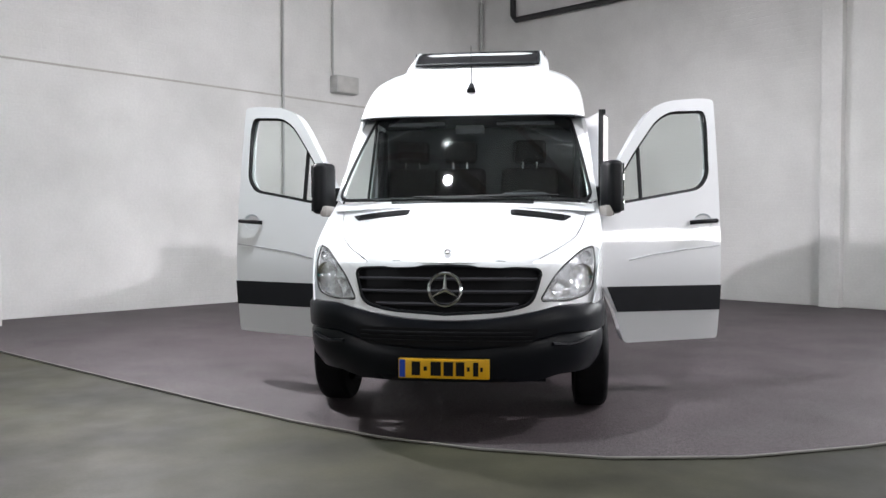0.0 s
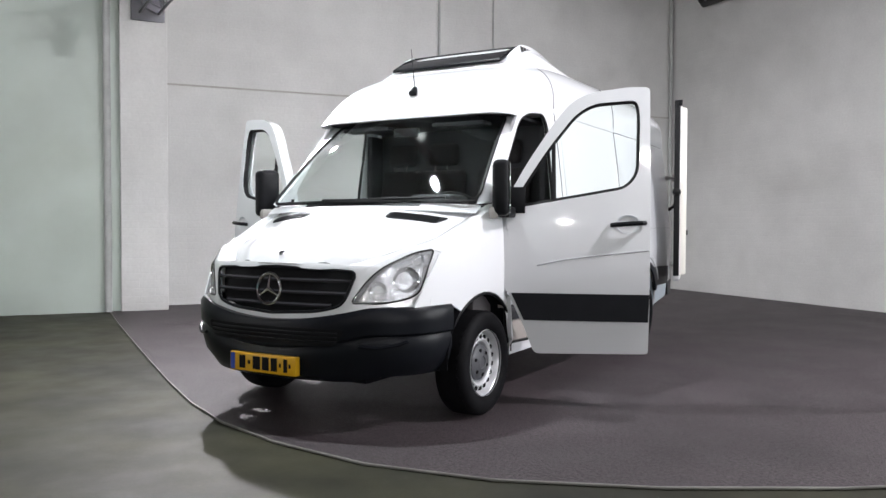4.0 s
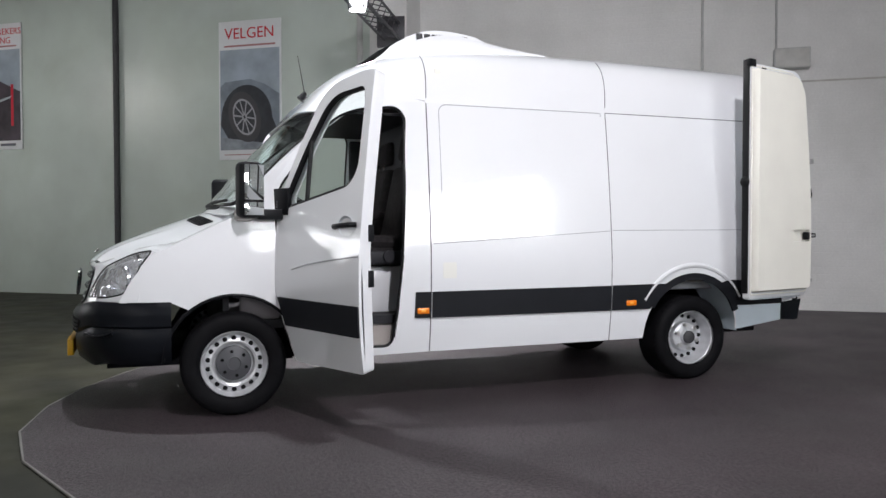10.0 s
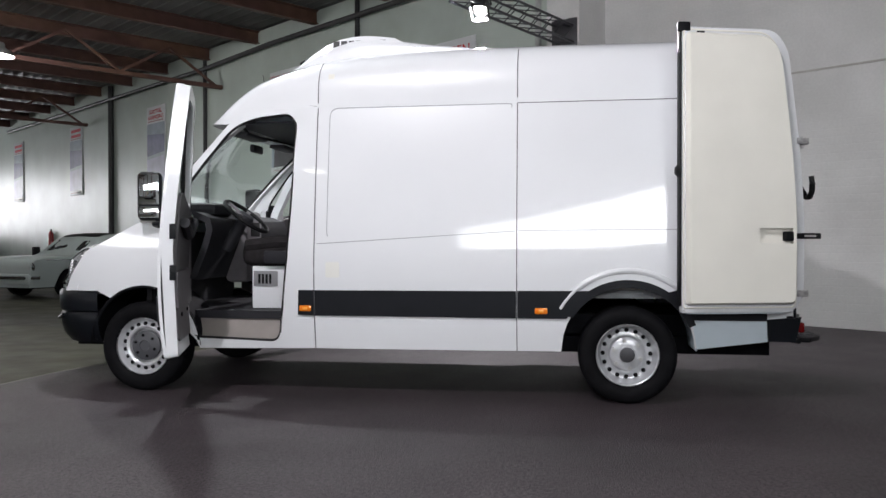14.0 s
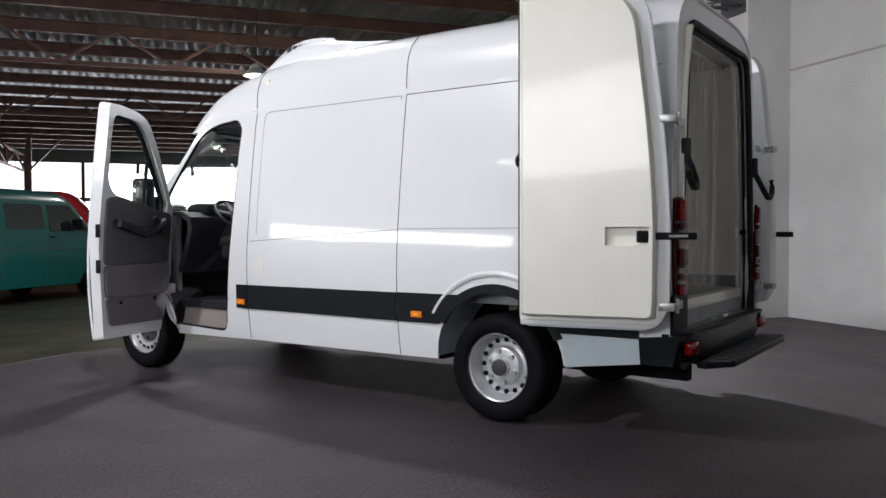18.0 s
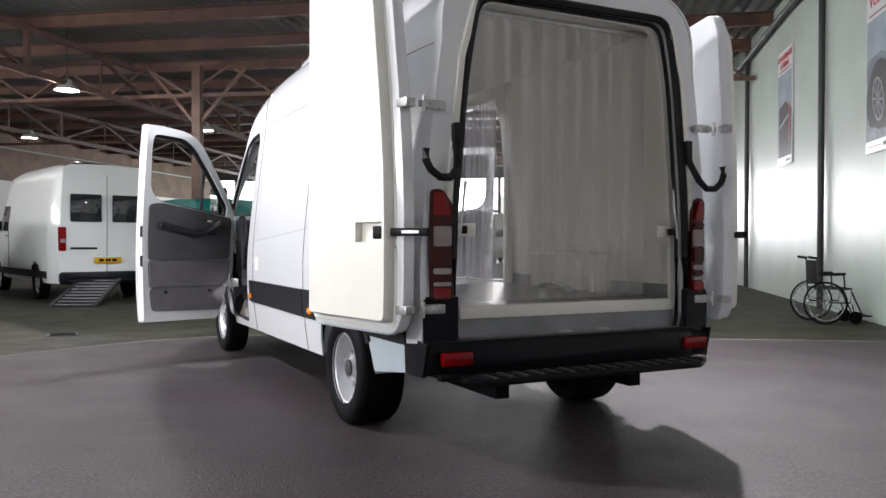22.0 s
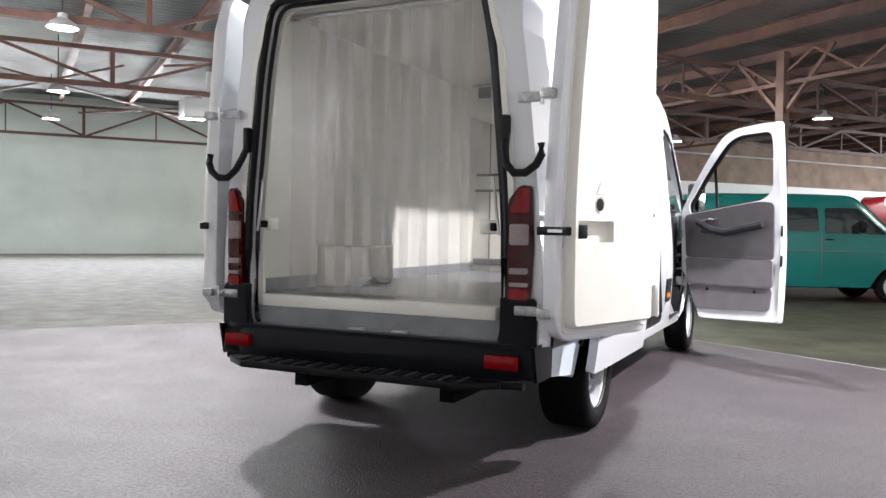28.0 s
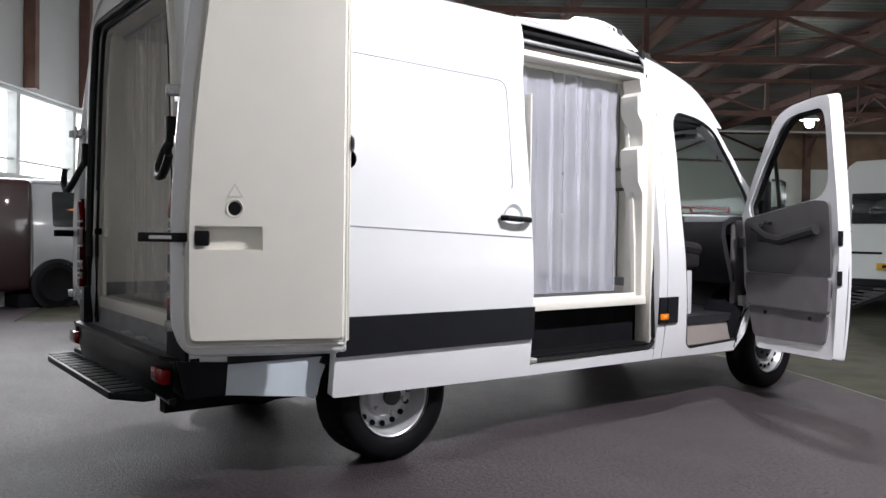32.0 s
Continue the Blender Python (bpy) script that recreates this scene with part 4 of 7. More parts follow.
for sg in (1, -1):
    # post between windscreen and door
    post = bmesh.new()
    rows = []
    for k in range(9):
        v = k / 8
        p = Vector(screen_pt(sg * 1.0, v))
        y = lerp([(0, 0.20), (0.25, 0.30), (0.5, 0.46), (0.75, 0.62), (1, 0.80)], v)
        z = lerp([(0, 1.41), (0.25, 1.60), (0.5, 1.77), (0.75, 1.96), (1, 2.10)], v)
        q = Vector((sg * side_x(y, z), y, z))
        rows.append([post.verts.new(p), post.verts.new(p.lerp(q, 0.5) + Vector((sg * 0.018, -0.018, 0.004))), post.verts.new(q)])
    for a, b in zip(rows, rows[1:]):
        for i in (0, 1):
            post.faces.new((a[i], a[i + 1], b[i + 1], b[i]))
    thicken(post, 0.03)
    part("screen_pillar", post, M_PAINT, van)
    # vents in the bonnet
    vent = part("bonnet_vent", sheet(rounded([(0.35 * sg, -0.295), (0.70 * sg, -0.295), (0.755 * sg, -0.205), (0.34 * sg, -0.205)], 0.02),
                                     lambda s, t: Vector(hood_pt(s / smooth_lerp(HOODW, t), t)) + Vector((0, 0, 0.007)), 0.004, 0.03), M_BLACK, van)
    for k in range(5):
        y = -0.276 + 0.015 * k
        part("slat", tube([Vector(hood_pt(sg * x / smooth_lerp(HOODW, y), y)) + Vector((0, 0, 0.008)) for x in np.linspace(0.37, 0.70, 8)], 0.005, 4), M_HOLE, vent)
    wiper = part("wiper", tube([screen_pt(sg * 0.12 + 0.25 * k, 0.012 + 0.006 * k * k) for k in (-1.0, 0, 1.0, 1.9)] if sg < 0 else [screen_pt(0.0 + 0.22 * k, 0.012 + 0.008 * k) for k in (0, 1, 2, 3.4)], 0.010, 5), M_SEAL, van)

# aerial
part("aerial", cyl((0, 0.62, 2.275), (0, 0.66, 2.33), 0.034, 0.018, 12, cyl((0, 0.655, 2.32), (0, 0.60, 2.62), 0.004, 0.002, 6)), M_BLACK, van)

# roof cooling unit
def unit_pt(u, y):
    zt = smooth_lerp([(0.98, 2.46), (1.1, 2.535), (1.25, 2.65), (1.45, 2.745), (1.65, 2.775), (1.9, 2.755), (2.2, 2.70), (2.5, 2.655)], y)
    zb = smooth_lerp(ROOF_TOP, y) - 0.03
    th = (1 - u) * math.pi / 2
    c, s = math.cos(th), math.sin(th)
    return (math.copysign(abs(c) ** 0.3, c) * 0.60, y, zb + max(zt - zb, 0.01) * s ** 0.5)


cu = part("cooling_unit", sheet([(-1, 0.98), (1, 0.98), (1, 2.5), (-1, 2.5)], lambda s, t: unit_pt(s, t), 0.01, 0.07), M_PAINT, van, "white streamlined refrigeration unit on the roof")
def mesh_pt(s, t):
    return (s * 1.16, 1.06 + 0.40 * t + 0.05 * s * s, lerp([(0, 2.535), (0.4, 2.645), (1, 2.735)], t) + 0.010)


part("condenser_mesh", sheet([(-0.44, 0.14), (0.44, 0.14), (0.44, 1.0), (-0.44, 1.0)], mesh_pt, 0.01, 0.1), M_HOLE, cu)
part("mesh_frame", tube([mesh_pt(s, t) for s, t in ((-0.44, 0.14), (-0.2, 0.14), (0, 0.14), (0.2, 0.14), (0.44, 0.14), (0.44, 0.6), (0.44, 1), (0, 1), (-0.44, 1), (-0.44, 0.6))], 0.014, 6, closed=True), M_BLACK, cu)
for sg in (1, -1):
    part("unit_cheek", sheet([(1.04, 0.0), (2.2, 0.0), (1.9, 0.9), (1.45, 1.0), (1.2, 0.95), (1.08, 0.6)], lambda s, t, sg=sg: (sg * (0.60 - 0.07 * t * t), s, smooth_lerp(ROOF_TOP, s) - 0.03 + t * (unit_pt(0, s)[2] - smooth_lerp(ROOF_TOP, s) + 0.045)), 0.10, 0.1, inside=(0, 1.5, 2.4)), M_PAINT, cu)
    for k, wd in enumerate((0.050, 0.050, 0.045, 0.055, 0.045, 0.02, 0.05)):
        part("unit_writing", box(-wd / 2, -0.028, 0.0, wd / 2, 0.028, 0.002), M_PIPE, cu).matrix_local = Matrix.Translation((sg * 0.563, 1.62 + sg * 0.062 * (k - 3), 2.715)) @ Matrix.Rotation(radians(90 * sg), 4, "Z") @ Matrix.Rotation(radians(78), 4, "X")


# rear end and load space
# opening seen from behind: x across, z up
REAR = rounded([(-0.785, 0.60), (0.785, 0.60), (0.785, 1.25), (0.705, 2.10), (0.635, 2.44), (-0.635, 2.44), (-0.705, 2.10), (-0.785, 1.25)], [0.10, 0.10, 0.2, 0.2, 0.10, 0.10, 0.2, 0.2])


def rear_outline(y):
    out = [(-side_x(y, 0.60), 0.60), (side_x(y, 0.60), 0.60)]
    out += [(side_x(y, z), z) for z in (0.8, 1.0, 1.25, 1.5, 1.8, 2.0, 2.165)]
    out += [(roof_pt(u, y)[0], roof_pt(u, y)[2]) for u in np.linspace(0.95, -0.95, 25)]
    out += [(-x, z) for x, z in [(side_x(y, z), z) for z in (0.8, 1.0, 1.25, 1.5, 1.8, 2.0, 2.165)][::-1]]
    return out


part("rear_frame", sheet(rear_outline(4.770), lambda s, t: (s, 4.775 - 0.02 * max(0, t - 2.0), t), 0.05, 0.2, holes=[REAR]), M_PAINT, van)
part("rear_seal", tube([(x, 4.780, z) for x, z in REAR], 0.022, 8, closed=True), M_SEAL, van)
inner = [(x * 0.955, 0.62 + (z - 0.62) * 0.985) for x, z in REAR]
part("inner_seal", tube([(x, 4.745, z) for x, z in inner], 0.012, 6, closed=True), M_SEAL, van)

# insulated box
INX, INZ0, INZ1, INY0, INY1 = 0.715, 0.80, 2.40, 1.50, 4.730


def in_x(z):
    return lerp([(0.6, 0.85), (1.3, 0.83), (2.1, 0.75), (2.41, 0.66)], z)


part("load_floor", box(-0.85, INY0, 0.74, 0.85, 4.665, 0.80), M_GFLOOR, van, "grey non-slip load floor")
part("floor_kerb", box(-0.715, 4.655, 0.735, 0.715, 4.738, 0.803, 0.006), M_LINER, van)
part("rear_step", box(-0.745, 4.66, 0.60, 0.745, 4.790, 0.64, 0.006), M_GFLOOR, van)
part("step_riser", box(-0.74, 4.66, 0.64, 0.74, 4.728, 0.735), M_GFLOOR, van)
for x in (0.075, -0.19):
    part("floor_catch", box(x - 0.045, 4.730, 0.64, x + 0.045, 4.775, 0.652, 0.004), M_METAL, van)
lw = [(INY0, 0.80), (4.80, 0.80), (4.80, 2.41), (INY0, 2.41)]
part("inner_wall", sheet(lw, lambda s, t: (in_x(t), s, t), 0.03, 0.3), M_LINER, van, "white insulated lining of the load space")
opening_r = [(1.56, 0.82), (2.74, 0.82), (2.74, 2.32), (1.56, 2.32)]
part("inner_wall", sheet(lw, lambda s, t: (-in_x(t), s, t), 0.03, 0.3, holes=[opening_r]), M_LINER, van, "white insulated lining of the load space")
part("skirting", box(0.81, INY0, 0.80, 0.835, 4.70, 0.88), M_GFLOOR, van)
part("skirting", box(-0.835, 2.75, 0.80, -0.81, 4.70, 0.88), M_GFLOOR, van)
part("inner_ceiling", box(-0.68, INY0, 2.395, 0.68, 4.730, 2.43), M_LINER, van)
bh = part("bulkhead", box(-0.85, 1.455, 0.74, 0.85, 1.50, 2.42), M_LINER, van, "white panelled bulkhead")
M_LINE = mat("liner_joint", (0.22, 0.215, 0.20), 0.6)
for x in np.linspace(-0.84, 0.84, 9):
    part("panel_joint", box(x - 0.006, 1.50, 0.86, x + 0.006, 1.504, 1.54), M_LINE, bh)
    part("panel_joint", box(x - 0.006, 1.50, 1.71, x + 0.006, 1.504, 2.40), M_LINE, bh)
for z in (1.555, 1.70):
    part("cargo_rail", box(-0.80, 1.50, z - 0.012, 0.80, 1.515, z + 0.012, 0.003), M_LINE, bh)
part("kick_rail", box(-0.78, 1.50, 0.86, 0.78, 1.53, 0.92, 0.006), M_GFLOOR, bh)
ev = part("evaporator", box(-0.51, 1.505, 2.12, 0.51, 2.30, 2.39, 0.03), M_LINER, van, "white evaporator unit with dark fan slots")
for k in range(5):
    x = -0.37 + 0.185 * k
    part("fan_slot", box(x - 0.055, 2.295, 2.275, x + 0.055, 2.303, 2.365), mat("slot_dark", (0.10, 0.10, 0.12), 0.6), ev)
for x in (-0.12, 0.12):
    part("drain", box(x - 0.05, 2.295, 2.155, x + 0.05, 2.303, 2.168), mat("slot_dark", (0.10, 0.10, 0.12), 0.6), ev)
for sg in (1, -1):
    part("wheel_box", box(0.66 if sg > 0 else -0.83, 3.28, 0.80, 0.83 if sg > 0 else -0.66, 4.05, 1.06, 0.02), M_LINER, van)

M_HINGE = mat("hinge_steel", (0.42, 0.42, 0.42), 0.35, 0.7, vary=0.3, scale=40)

# clear strip curtains
M_PVC = mat("clear_strip", (0.82, 0.795, 0.76), 0.14, alpha=0.22, spec=0.6, vary=0.04, scale=3, bump=0.25, bump_scale=5)

M_PVC2 = mat("blue_clear_strip", (0.66, 0.68, 0.78), 0.12, alpha=0.36, spec=0.6, vary=0.05, scale=3, bump=0.3, bump_scale=5)


def pvc(x0, y0, x1, y1, z0, z1, k):
    n = 7
    b = bmesh.new()
    d = Vector((x1 - x0, y1 - y0, 0))
    q = Vector((-d.y, d.x, 0)).normalized()
    rows = []
    for i in range(n + 1):
        s = i / n
        bow = 0.016 * math.sin(math.pi * s) + 0.007 * math.sin(3 * math.pi * s + k)
        rows.append([b.verts.new(Vector((x0, y0, 0)) + d * s + q * (bow * (0.5 + 0.5 * (1 - j / 6))) + Vector((0, 0, z1 + (z0 - z1) * j / 6))) for j in range(7)])
    for a, c in zip(rows, rows[1:]):
        for j in range(6):
            b.faces.new((a[j], c[j], c[j + 1], a[j + 1]))
    return b


cur = thing("strip_curtain", "clear plastic strip curtain hanging inside the sliding door opening", "curtain", at=Matrix.Translation((VX, 0, 0)))
part("rail", box(-0.715, 1.56, 2.300, -0.665, 2.74, 2.326, 0.004), M_LINER, cur)
for k in range(9):
    y = 1.57 + 0.13 * k
    part("strip", pvc(-0.672 - 0.014 * (k % 2), y, -0.672 - 0.014 * (k % 2), y + 0.165, 0.825, 2.305, k), M_PVC2, cur)

part("jamb_lining", sheet(REAR, lambda s, t: (s, 4.712, t), 0.02, 0.3, holes=[[(x * 0.93, 0.66 + (z - 0.66) * 0.975) for x, z in REAR]]), M_LINER, van)
for sg in (1, -1):
    part("latch_plate", box(sg * 0.665 - 0.05, 4.705, 1.165, sg * 0.665 + 0.05, 4.730, 1.235, 0.01), M_LINER, van)
    part("latch_pin", box(sg * 0.70 - 0.012, 4.730, 1.18, sg * 0.70 + 0.012, 4.770, 1.22, 0.004), M_BLACK, van)
cur2 = thing("strip_curtain", "clear plastic strip curtain hanging inside the rear opening", "curtain", at=Matrix.Translation((VX, 0, 0)))
part("rail", box(-0.62, 4.60, 2.37, 0.62, 4.63, 2.394, 0.004), M_METAL, cur2)
for k in range(10):
    x = -0.62 + 0.118 * k
    st = part("strip", pvc(x, 4.60 + 0.012 * (k % 2), x + 0.17, 4.60 + 0.012 * (k % 2), 0.815, 2.37, k + 3), M_PVC, cur2)
    st.visible_shadow = False

# sliding door sill, step and seal
part("slide_step", box(-0.93, 1.48, 0.44, -0.76, 2.75, 0.47), M_BLACK, van, "black ribbed entry step")
for k in range(5):
    part("step_rib", box(-0.91 + 0.03 * k, 1.5, 0.47, -0.902 + 0.03 * k, 2.73, 0.476), M_HOLE, van)
part("step_back", box(-0.775, 1.48, 0.47, -0.755, 2.75, 0.74), M_UNDER, van)
part("entry_edge", box(-0.90, 1.50, 0.74, -0.73, 2.75, 0.80, 0.006), M_LINER, van)
SLIDE = rounded([(1.475, 0.44), (2.75, 0.44), (2.76, 2.40), (1.475, 2.40)], 0.07)
part("slide_seal", tube([(-(flank_x(y, z) - 0.02), y, z) for y, z in SLIDE], 0.016, 6, closed=True), M_SEAL, van)
POST = [(1.475, 0.80), (1.55, 0.80), (1.545, 1.20), (1.55, 1.52), (1.60, 1.60), (1.612, 1.82), (1.555, 1.85), (1.56, 2.00), (1.615, 2.07), (1.62, 2.19), (1.58, 2.22), (1.60, 2.31), (1.475, 2.33)]
part("post_lining", prism(POST, 0.0, 0.15, m=Matrix(((0, 0, 1, -0.890), (1, 0, 0, 0), (0, 1, 0, 0), (0, 0, 0, 1)))), M_LINER, van, "cream moulded lining of the door post")
part("post_cover", box(-0.935, 1.470, 0.46, -0.80, 1.498, 2.20, 0.008), M_LINER, van)
part("post_buffer", lathe([(0, 0.014), (0.022, 0.012), (0.028, 0.0)], 16, m=Matrix.Translation((-0.882, 1.435, 2.08)) @ Matrix.Rotation(radians(-90), 4, "Y")), M_SEAL, van, "black rubber door buffer")
part("head_lining", box(-0.845, 1.48, 2.325, -0.67, 2.75, 2.365, 0.010), M_LINER, van)
part("header_channel", box(-0.815, 1.47, 2.385, -0.705, 2.78, 2.405, 0.006), M_BEIGE, van, "grey door guide channel")
part("header_channel", box(-0.800, 1.47, 2.425, -0.705, 2.78, 2.440, 0.005), M_METAL, van)
# black sheets put the shade of the gap over the door into colour
part("header_back", box(-0.705, 1.44, 2.34, -0.690, 2.80, 2.56), M_SEAL, van)
part("header_end", box(-0.80, 1.440, 2.20, -0.69, 1.470, 2.54), M_SEAL, van)
part("top_rail", box(-0.785, 1.45, 2.475, -0.72, 2.80, 2.500, 0.005), M_HOLE, van)
part("rear_post_lining", box(-0.90, 2.745, 0.80, -0.74, 2.80, 2.30, 0.02), M_LINER, van)

# lower dark strip along the flanks
for sg in (1, -1):
    f = on_side(sg, 0.014)
    runs = [[(1.255, 0.605), (1.378, 0.602), (1.378, 0.79), (1.262, 0.79)], [(1.388, 0.602), (2.88, 0.60), (2.88, 0.795), (1.388, 0.79)]] if sg > 0 else [[(1.255, 0.605), (1.378, 0.602), (1.378, 0.79), (1.262, 0.79)], [(1.388, 0.602), (1.468, 0.602), (1.468, 0.79), (1.388, 0.79)]]
    y0 = 2.892 if sg > 0 else 2.77
    runs.append([(y0, 0.60), (3.24, 0.60)] + arc_pts(WB, 0.38, 0.475, 150, 118, 6) + [(3.42, 0.80), (y0, 0.797)])
    runs.append([(4.10, 0.60), (4.60, 0.60), (4.60, 0.80), (4.02, 0.815), (3.93, 0.79)] + arc_pts(WB, 0.38, 0.475, 50, 26, 5))
    for r in runs:
        part("flank_strip", sheet(r, f, 0.02, 0.1), M_STRIP, van)
    part("arch_trim", sheet(arc_pts(WB, 0.38, 0.50, 150, 22, 20) + arc_pts(WB, 0.38, 0.445, 22, 150, 20), f, 0.02, 0.12), M_STRIP, van)
    for y in (1.315, 3.06) if sg > 0 else (1.42,):
        mk = part("side_marker", box(-0.045, -0.008, -0.022, 0.045, 0.008, 0.022, 0.007), M_AMBER, van, "amber side marker lamp")
        mk.matrix_local = Matrix.Translation((sg * (side_x(y, 0.66) + 0.018), y, 0.655)) @ Matrix.Rotation(radians(90), 4, "Z")
        part("marker_lens", box(-0.018, -0.011, -0.010, 0.018, 0.011, 0.010, 0.004), mat("amber_bright", (0.95, 0.40, 0.05), 0.2), mk)
    # wing flare over the rear wheel
    part("wheel_flare", tube([(sg * (side_x(y, z) - 0.004), y, z) for y, z in arc_pts(WB, 0.40, 0.545, 150, 30, 18)], 0.022, 8), M_PAINT, van)

# grey that puts the soft shade of the pressed creases into colour
M_CREASE_SHADE = mat("crease_shade_grey", (0.34, 0.35, 0.37), 0.5)
M_JOINT = mat("panel_gap", (0.10, 0.10, 0.11), 0.7)


def seam(points, sign, r=0.0035):
    part("panel_gap", tube([(sign * (side_x(y, z) + 0.0005), y, z) for y, z in points], r, 4), M_JOINT, van)


seam([(1.38, 0.36 + 0.09 * k) for k in range(21)], 1)
seam([(2.886, 0.36 + 0.09 * k) for k in range(21)], 1)
seam([(2.89 + 0.05 * k, 2.162) for k in range(37)], 1, 0.003)
seam([(1.22 + 0.05 * k, 2.205 - 0.01 * k) for k in range(4)], 1, 0.003)
for y in (1.38, 2.886):
    part("panel_gap", tube([Vector(roof_pt(u, y)) + Vector((0.001, 0, 0.001)) for u in np.linspace(0.99, 0.45, 16)], 0.0035, 4), M_JOINT, van)
# grey lines for the crease shade along the waist and frame of the large panels
for sg in (1, -1):
    for y0, y1, z0, z1 in ((1.40, 2.875, 1.135, 1.225), (2.90, 4.730, 1.23, 1.235)):
        if sg < 0 and y0 < 2:
            continue
        part("pressed_line", tube([(sg * (side_x(y, z) - 0.004), y, z) for y, z in [(y0 + (y1 - y0) * k / 12, z0 + (z1 - z0) * k / 12) for k in range(13)]], 0.0055, 6), M_CREASE_SHADE, van)
part("pressed_line", tube([(side_x(y, z) - 0.002, y, z) for y, z in rounded([(1.475, 1.16), (1.475, 1.6), (1.475, 2.158), (2.1, 2.158), (2.88, 2.158)], 0.07)][3:-1], 0.0045, 6), M_CREASE_SHADE, van)
fl = part("fuel_flap", sheet(rounded([(1.47, 0.885), (1.575, 0.885), (1.575, 1.0), (1.47, 1.0)], 0.012), on_side(1, 0.003), 0.006, 0.1), mat("flap_paint", (0.74, 0.74, 0.70), 0.4), van, "small square filler flap")

# rear bumper, lower corner panels and step
RB = [(-0.96, 0.62), (0.96, 0.62), (0.94, 0.48), (0.90, 0.455), (-0.90, 0.455), (-0.94, 0.48)]
part("rear_bumper", sheet(RB, lambda s, t: (s, 4.860 - 0.16 * abs(s / 0.96) ** 6 + 0.02 * math.sin((t - 0.45) * 18), t), 0.03, 0.08), M_BUMPER, van, "dark plastic rear bumper")
part("bumper_top", sheet([(-0.955, 4.730), (0.955, 4.730), (0.955, 4.770), (0.80, 4.855), (-0.80, 4.855), (-0.955, 4.770)], lambda s, t: (s, t, 0.615 + 0.004 * math.cos(s)), 0.02, 0.1), M_BUMPER, van)
for sg in (1, -1):
    part("bumper_side", sheet([(4.60, 0.61), (4.830, 0.63), (4.790, 0.455), (4.61, 0.46)], lambda s, t, sg=sg: (sg * (side_x(min(s, 4.770), 0.6) + 0.012 - 0.10 * max(0, s - 4.72)), s, t), 0.02, 0.08), M_BUMPER, van)
    part("corner_pillar", sheet([(0.765, 0.60), (0.945, 0.60), (0.95, 0.83), (0.93, 0.86), (0.765, 0.86)], lambda s, t, sg=sg: (sg * s, 4.815 - 0.14 * max(0, s - 0.80), t), 0.04, 0.06), M_BUMPER, van)
    # bluish reflection on the white lower flank is put into this sheet's colour
    part("rear_flank_low", sheet([(4.14, 0.395), (4.61, 0.455), (4.61, 0.60), (4.10, 0.60)], on_side(sg, 0.002), 0.012, 0.1), mat("blue_tinted_white", (0.62, 0.70, 0.76), 0.35, coat=0.3, vary=0.03), van)
    tl = part("rear_light", sheet(rounded([(0.80, 0.845), (0.915, 0.845), (0.925, 1.10), (0.915, 1.40), (0.855, 1.40), (0.80, 1.33)], 0.02), lambda s, t, sg=sg: (sg * s, 4.815 - 0.55 * max(0, s - 0.875), t), 0.03, 0.05), M_REDDARK, van, "tall red rear light cluster")
    for z0, z1, mm in ((1.27, 1.385, M_RED), (1.225, 1.255, M_REDDARK), (1.115, 1.215, M_SMOKE), (1.02, 1.105, M_REDDARK), (0.975, 1.005, M_SMOKE), (0.945, 0.965, M_REDDARK), (0.915, 0.935, M_SMOKE), (0.855, 0.905, M_RED)):
        part("lens", sheet(rounded([(0.812, z0), (0.905, z0), (0.905, z1), (0.812 if z1 < 1.3 else 0.85, z1)], 0.012), lambda s, t, sg=sg: (sg * s, 4.830 - 0.55 * max(0, s - 0.875), t), 0.02, 0.03), mm, tl)
    part("bumper_block", box(sg * 0.865 - 0.085, 4.66, 0.458, sg * 0.865 + 0.085, 4.805, 0.622, 0.03, seg=3), M_BUMPER, van)
    part("reflector", box(sg * 0.79 - 0.085, 4.830, 0.515, sg * 0.79 + 0.085, 4.872, 0.585, 0.010), M_RED, van, "red bumper reflector")
    part("light_pillar", sheet([(0.780, 0.86), (0.815, 0.86), (0.815, 1.40), (0.795, 1.44), (0.775, 1.44)], lambda s, t, sg=sg: (sg * s, 4.788, t), 0.02, 0.15), M_BLACK, van)
    # hinges and check straps
    for z in (1.82, 0.80):
        hg = part("door_hinge", box(sg * 0.89 - 0.055, 4.796, z - 0.024, sg * 0.89 + 0.055, 4.812, z + 0.024, 0.005), M_HINGE, van, "bright steel door hinge")
        part("hinge_arm", box(sg * 0.962 - 0.028, 4.800, z - 0.016, sg * 0.962 + 0.028, 4.822, z + 0.016, 0.005), M_HINGE, hg)
        part("hinge_pin", cyl((sg * 0.965, 4.822, z - 0.040), (sg * 0.965, 4.822, z + 0.040), 0.010, n=10), M_METAL, hg)
    part("check_strap", tube([(sg * x, y, z) for x, y, z in ((0.775, 4.805, 1.64), (0.785, 4.840, 1.57), (0.805, 4.870, 1.50), (0.85, 4.885, 1.455), (0.91, 4.890, 1.455), (0.96, 4.890, 1.49), (0.985, 4.885, 1.54), (0.98, 4.880, 1.59))], 0.020, 8), M_SEAL, van, "black rubber check strap")
    part("strap_mount", box(sg * 0.775 - 0.02, 4.780, 1.60, sg * 0.775 + 0.02, 4.830, 1.74, 0.008), M_SEAL, van)
    part("side_rub_strip", tube([(sg * x, 4.765, z) for x, z in ((0.735, 1.16), (0.715, 1.3), (0.70, 1.45))], 0.008, 5), M_METAL, van)
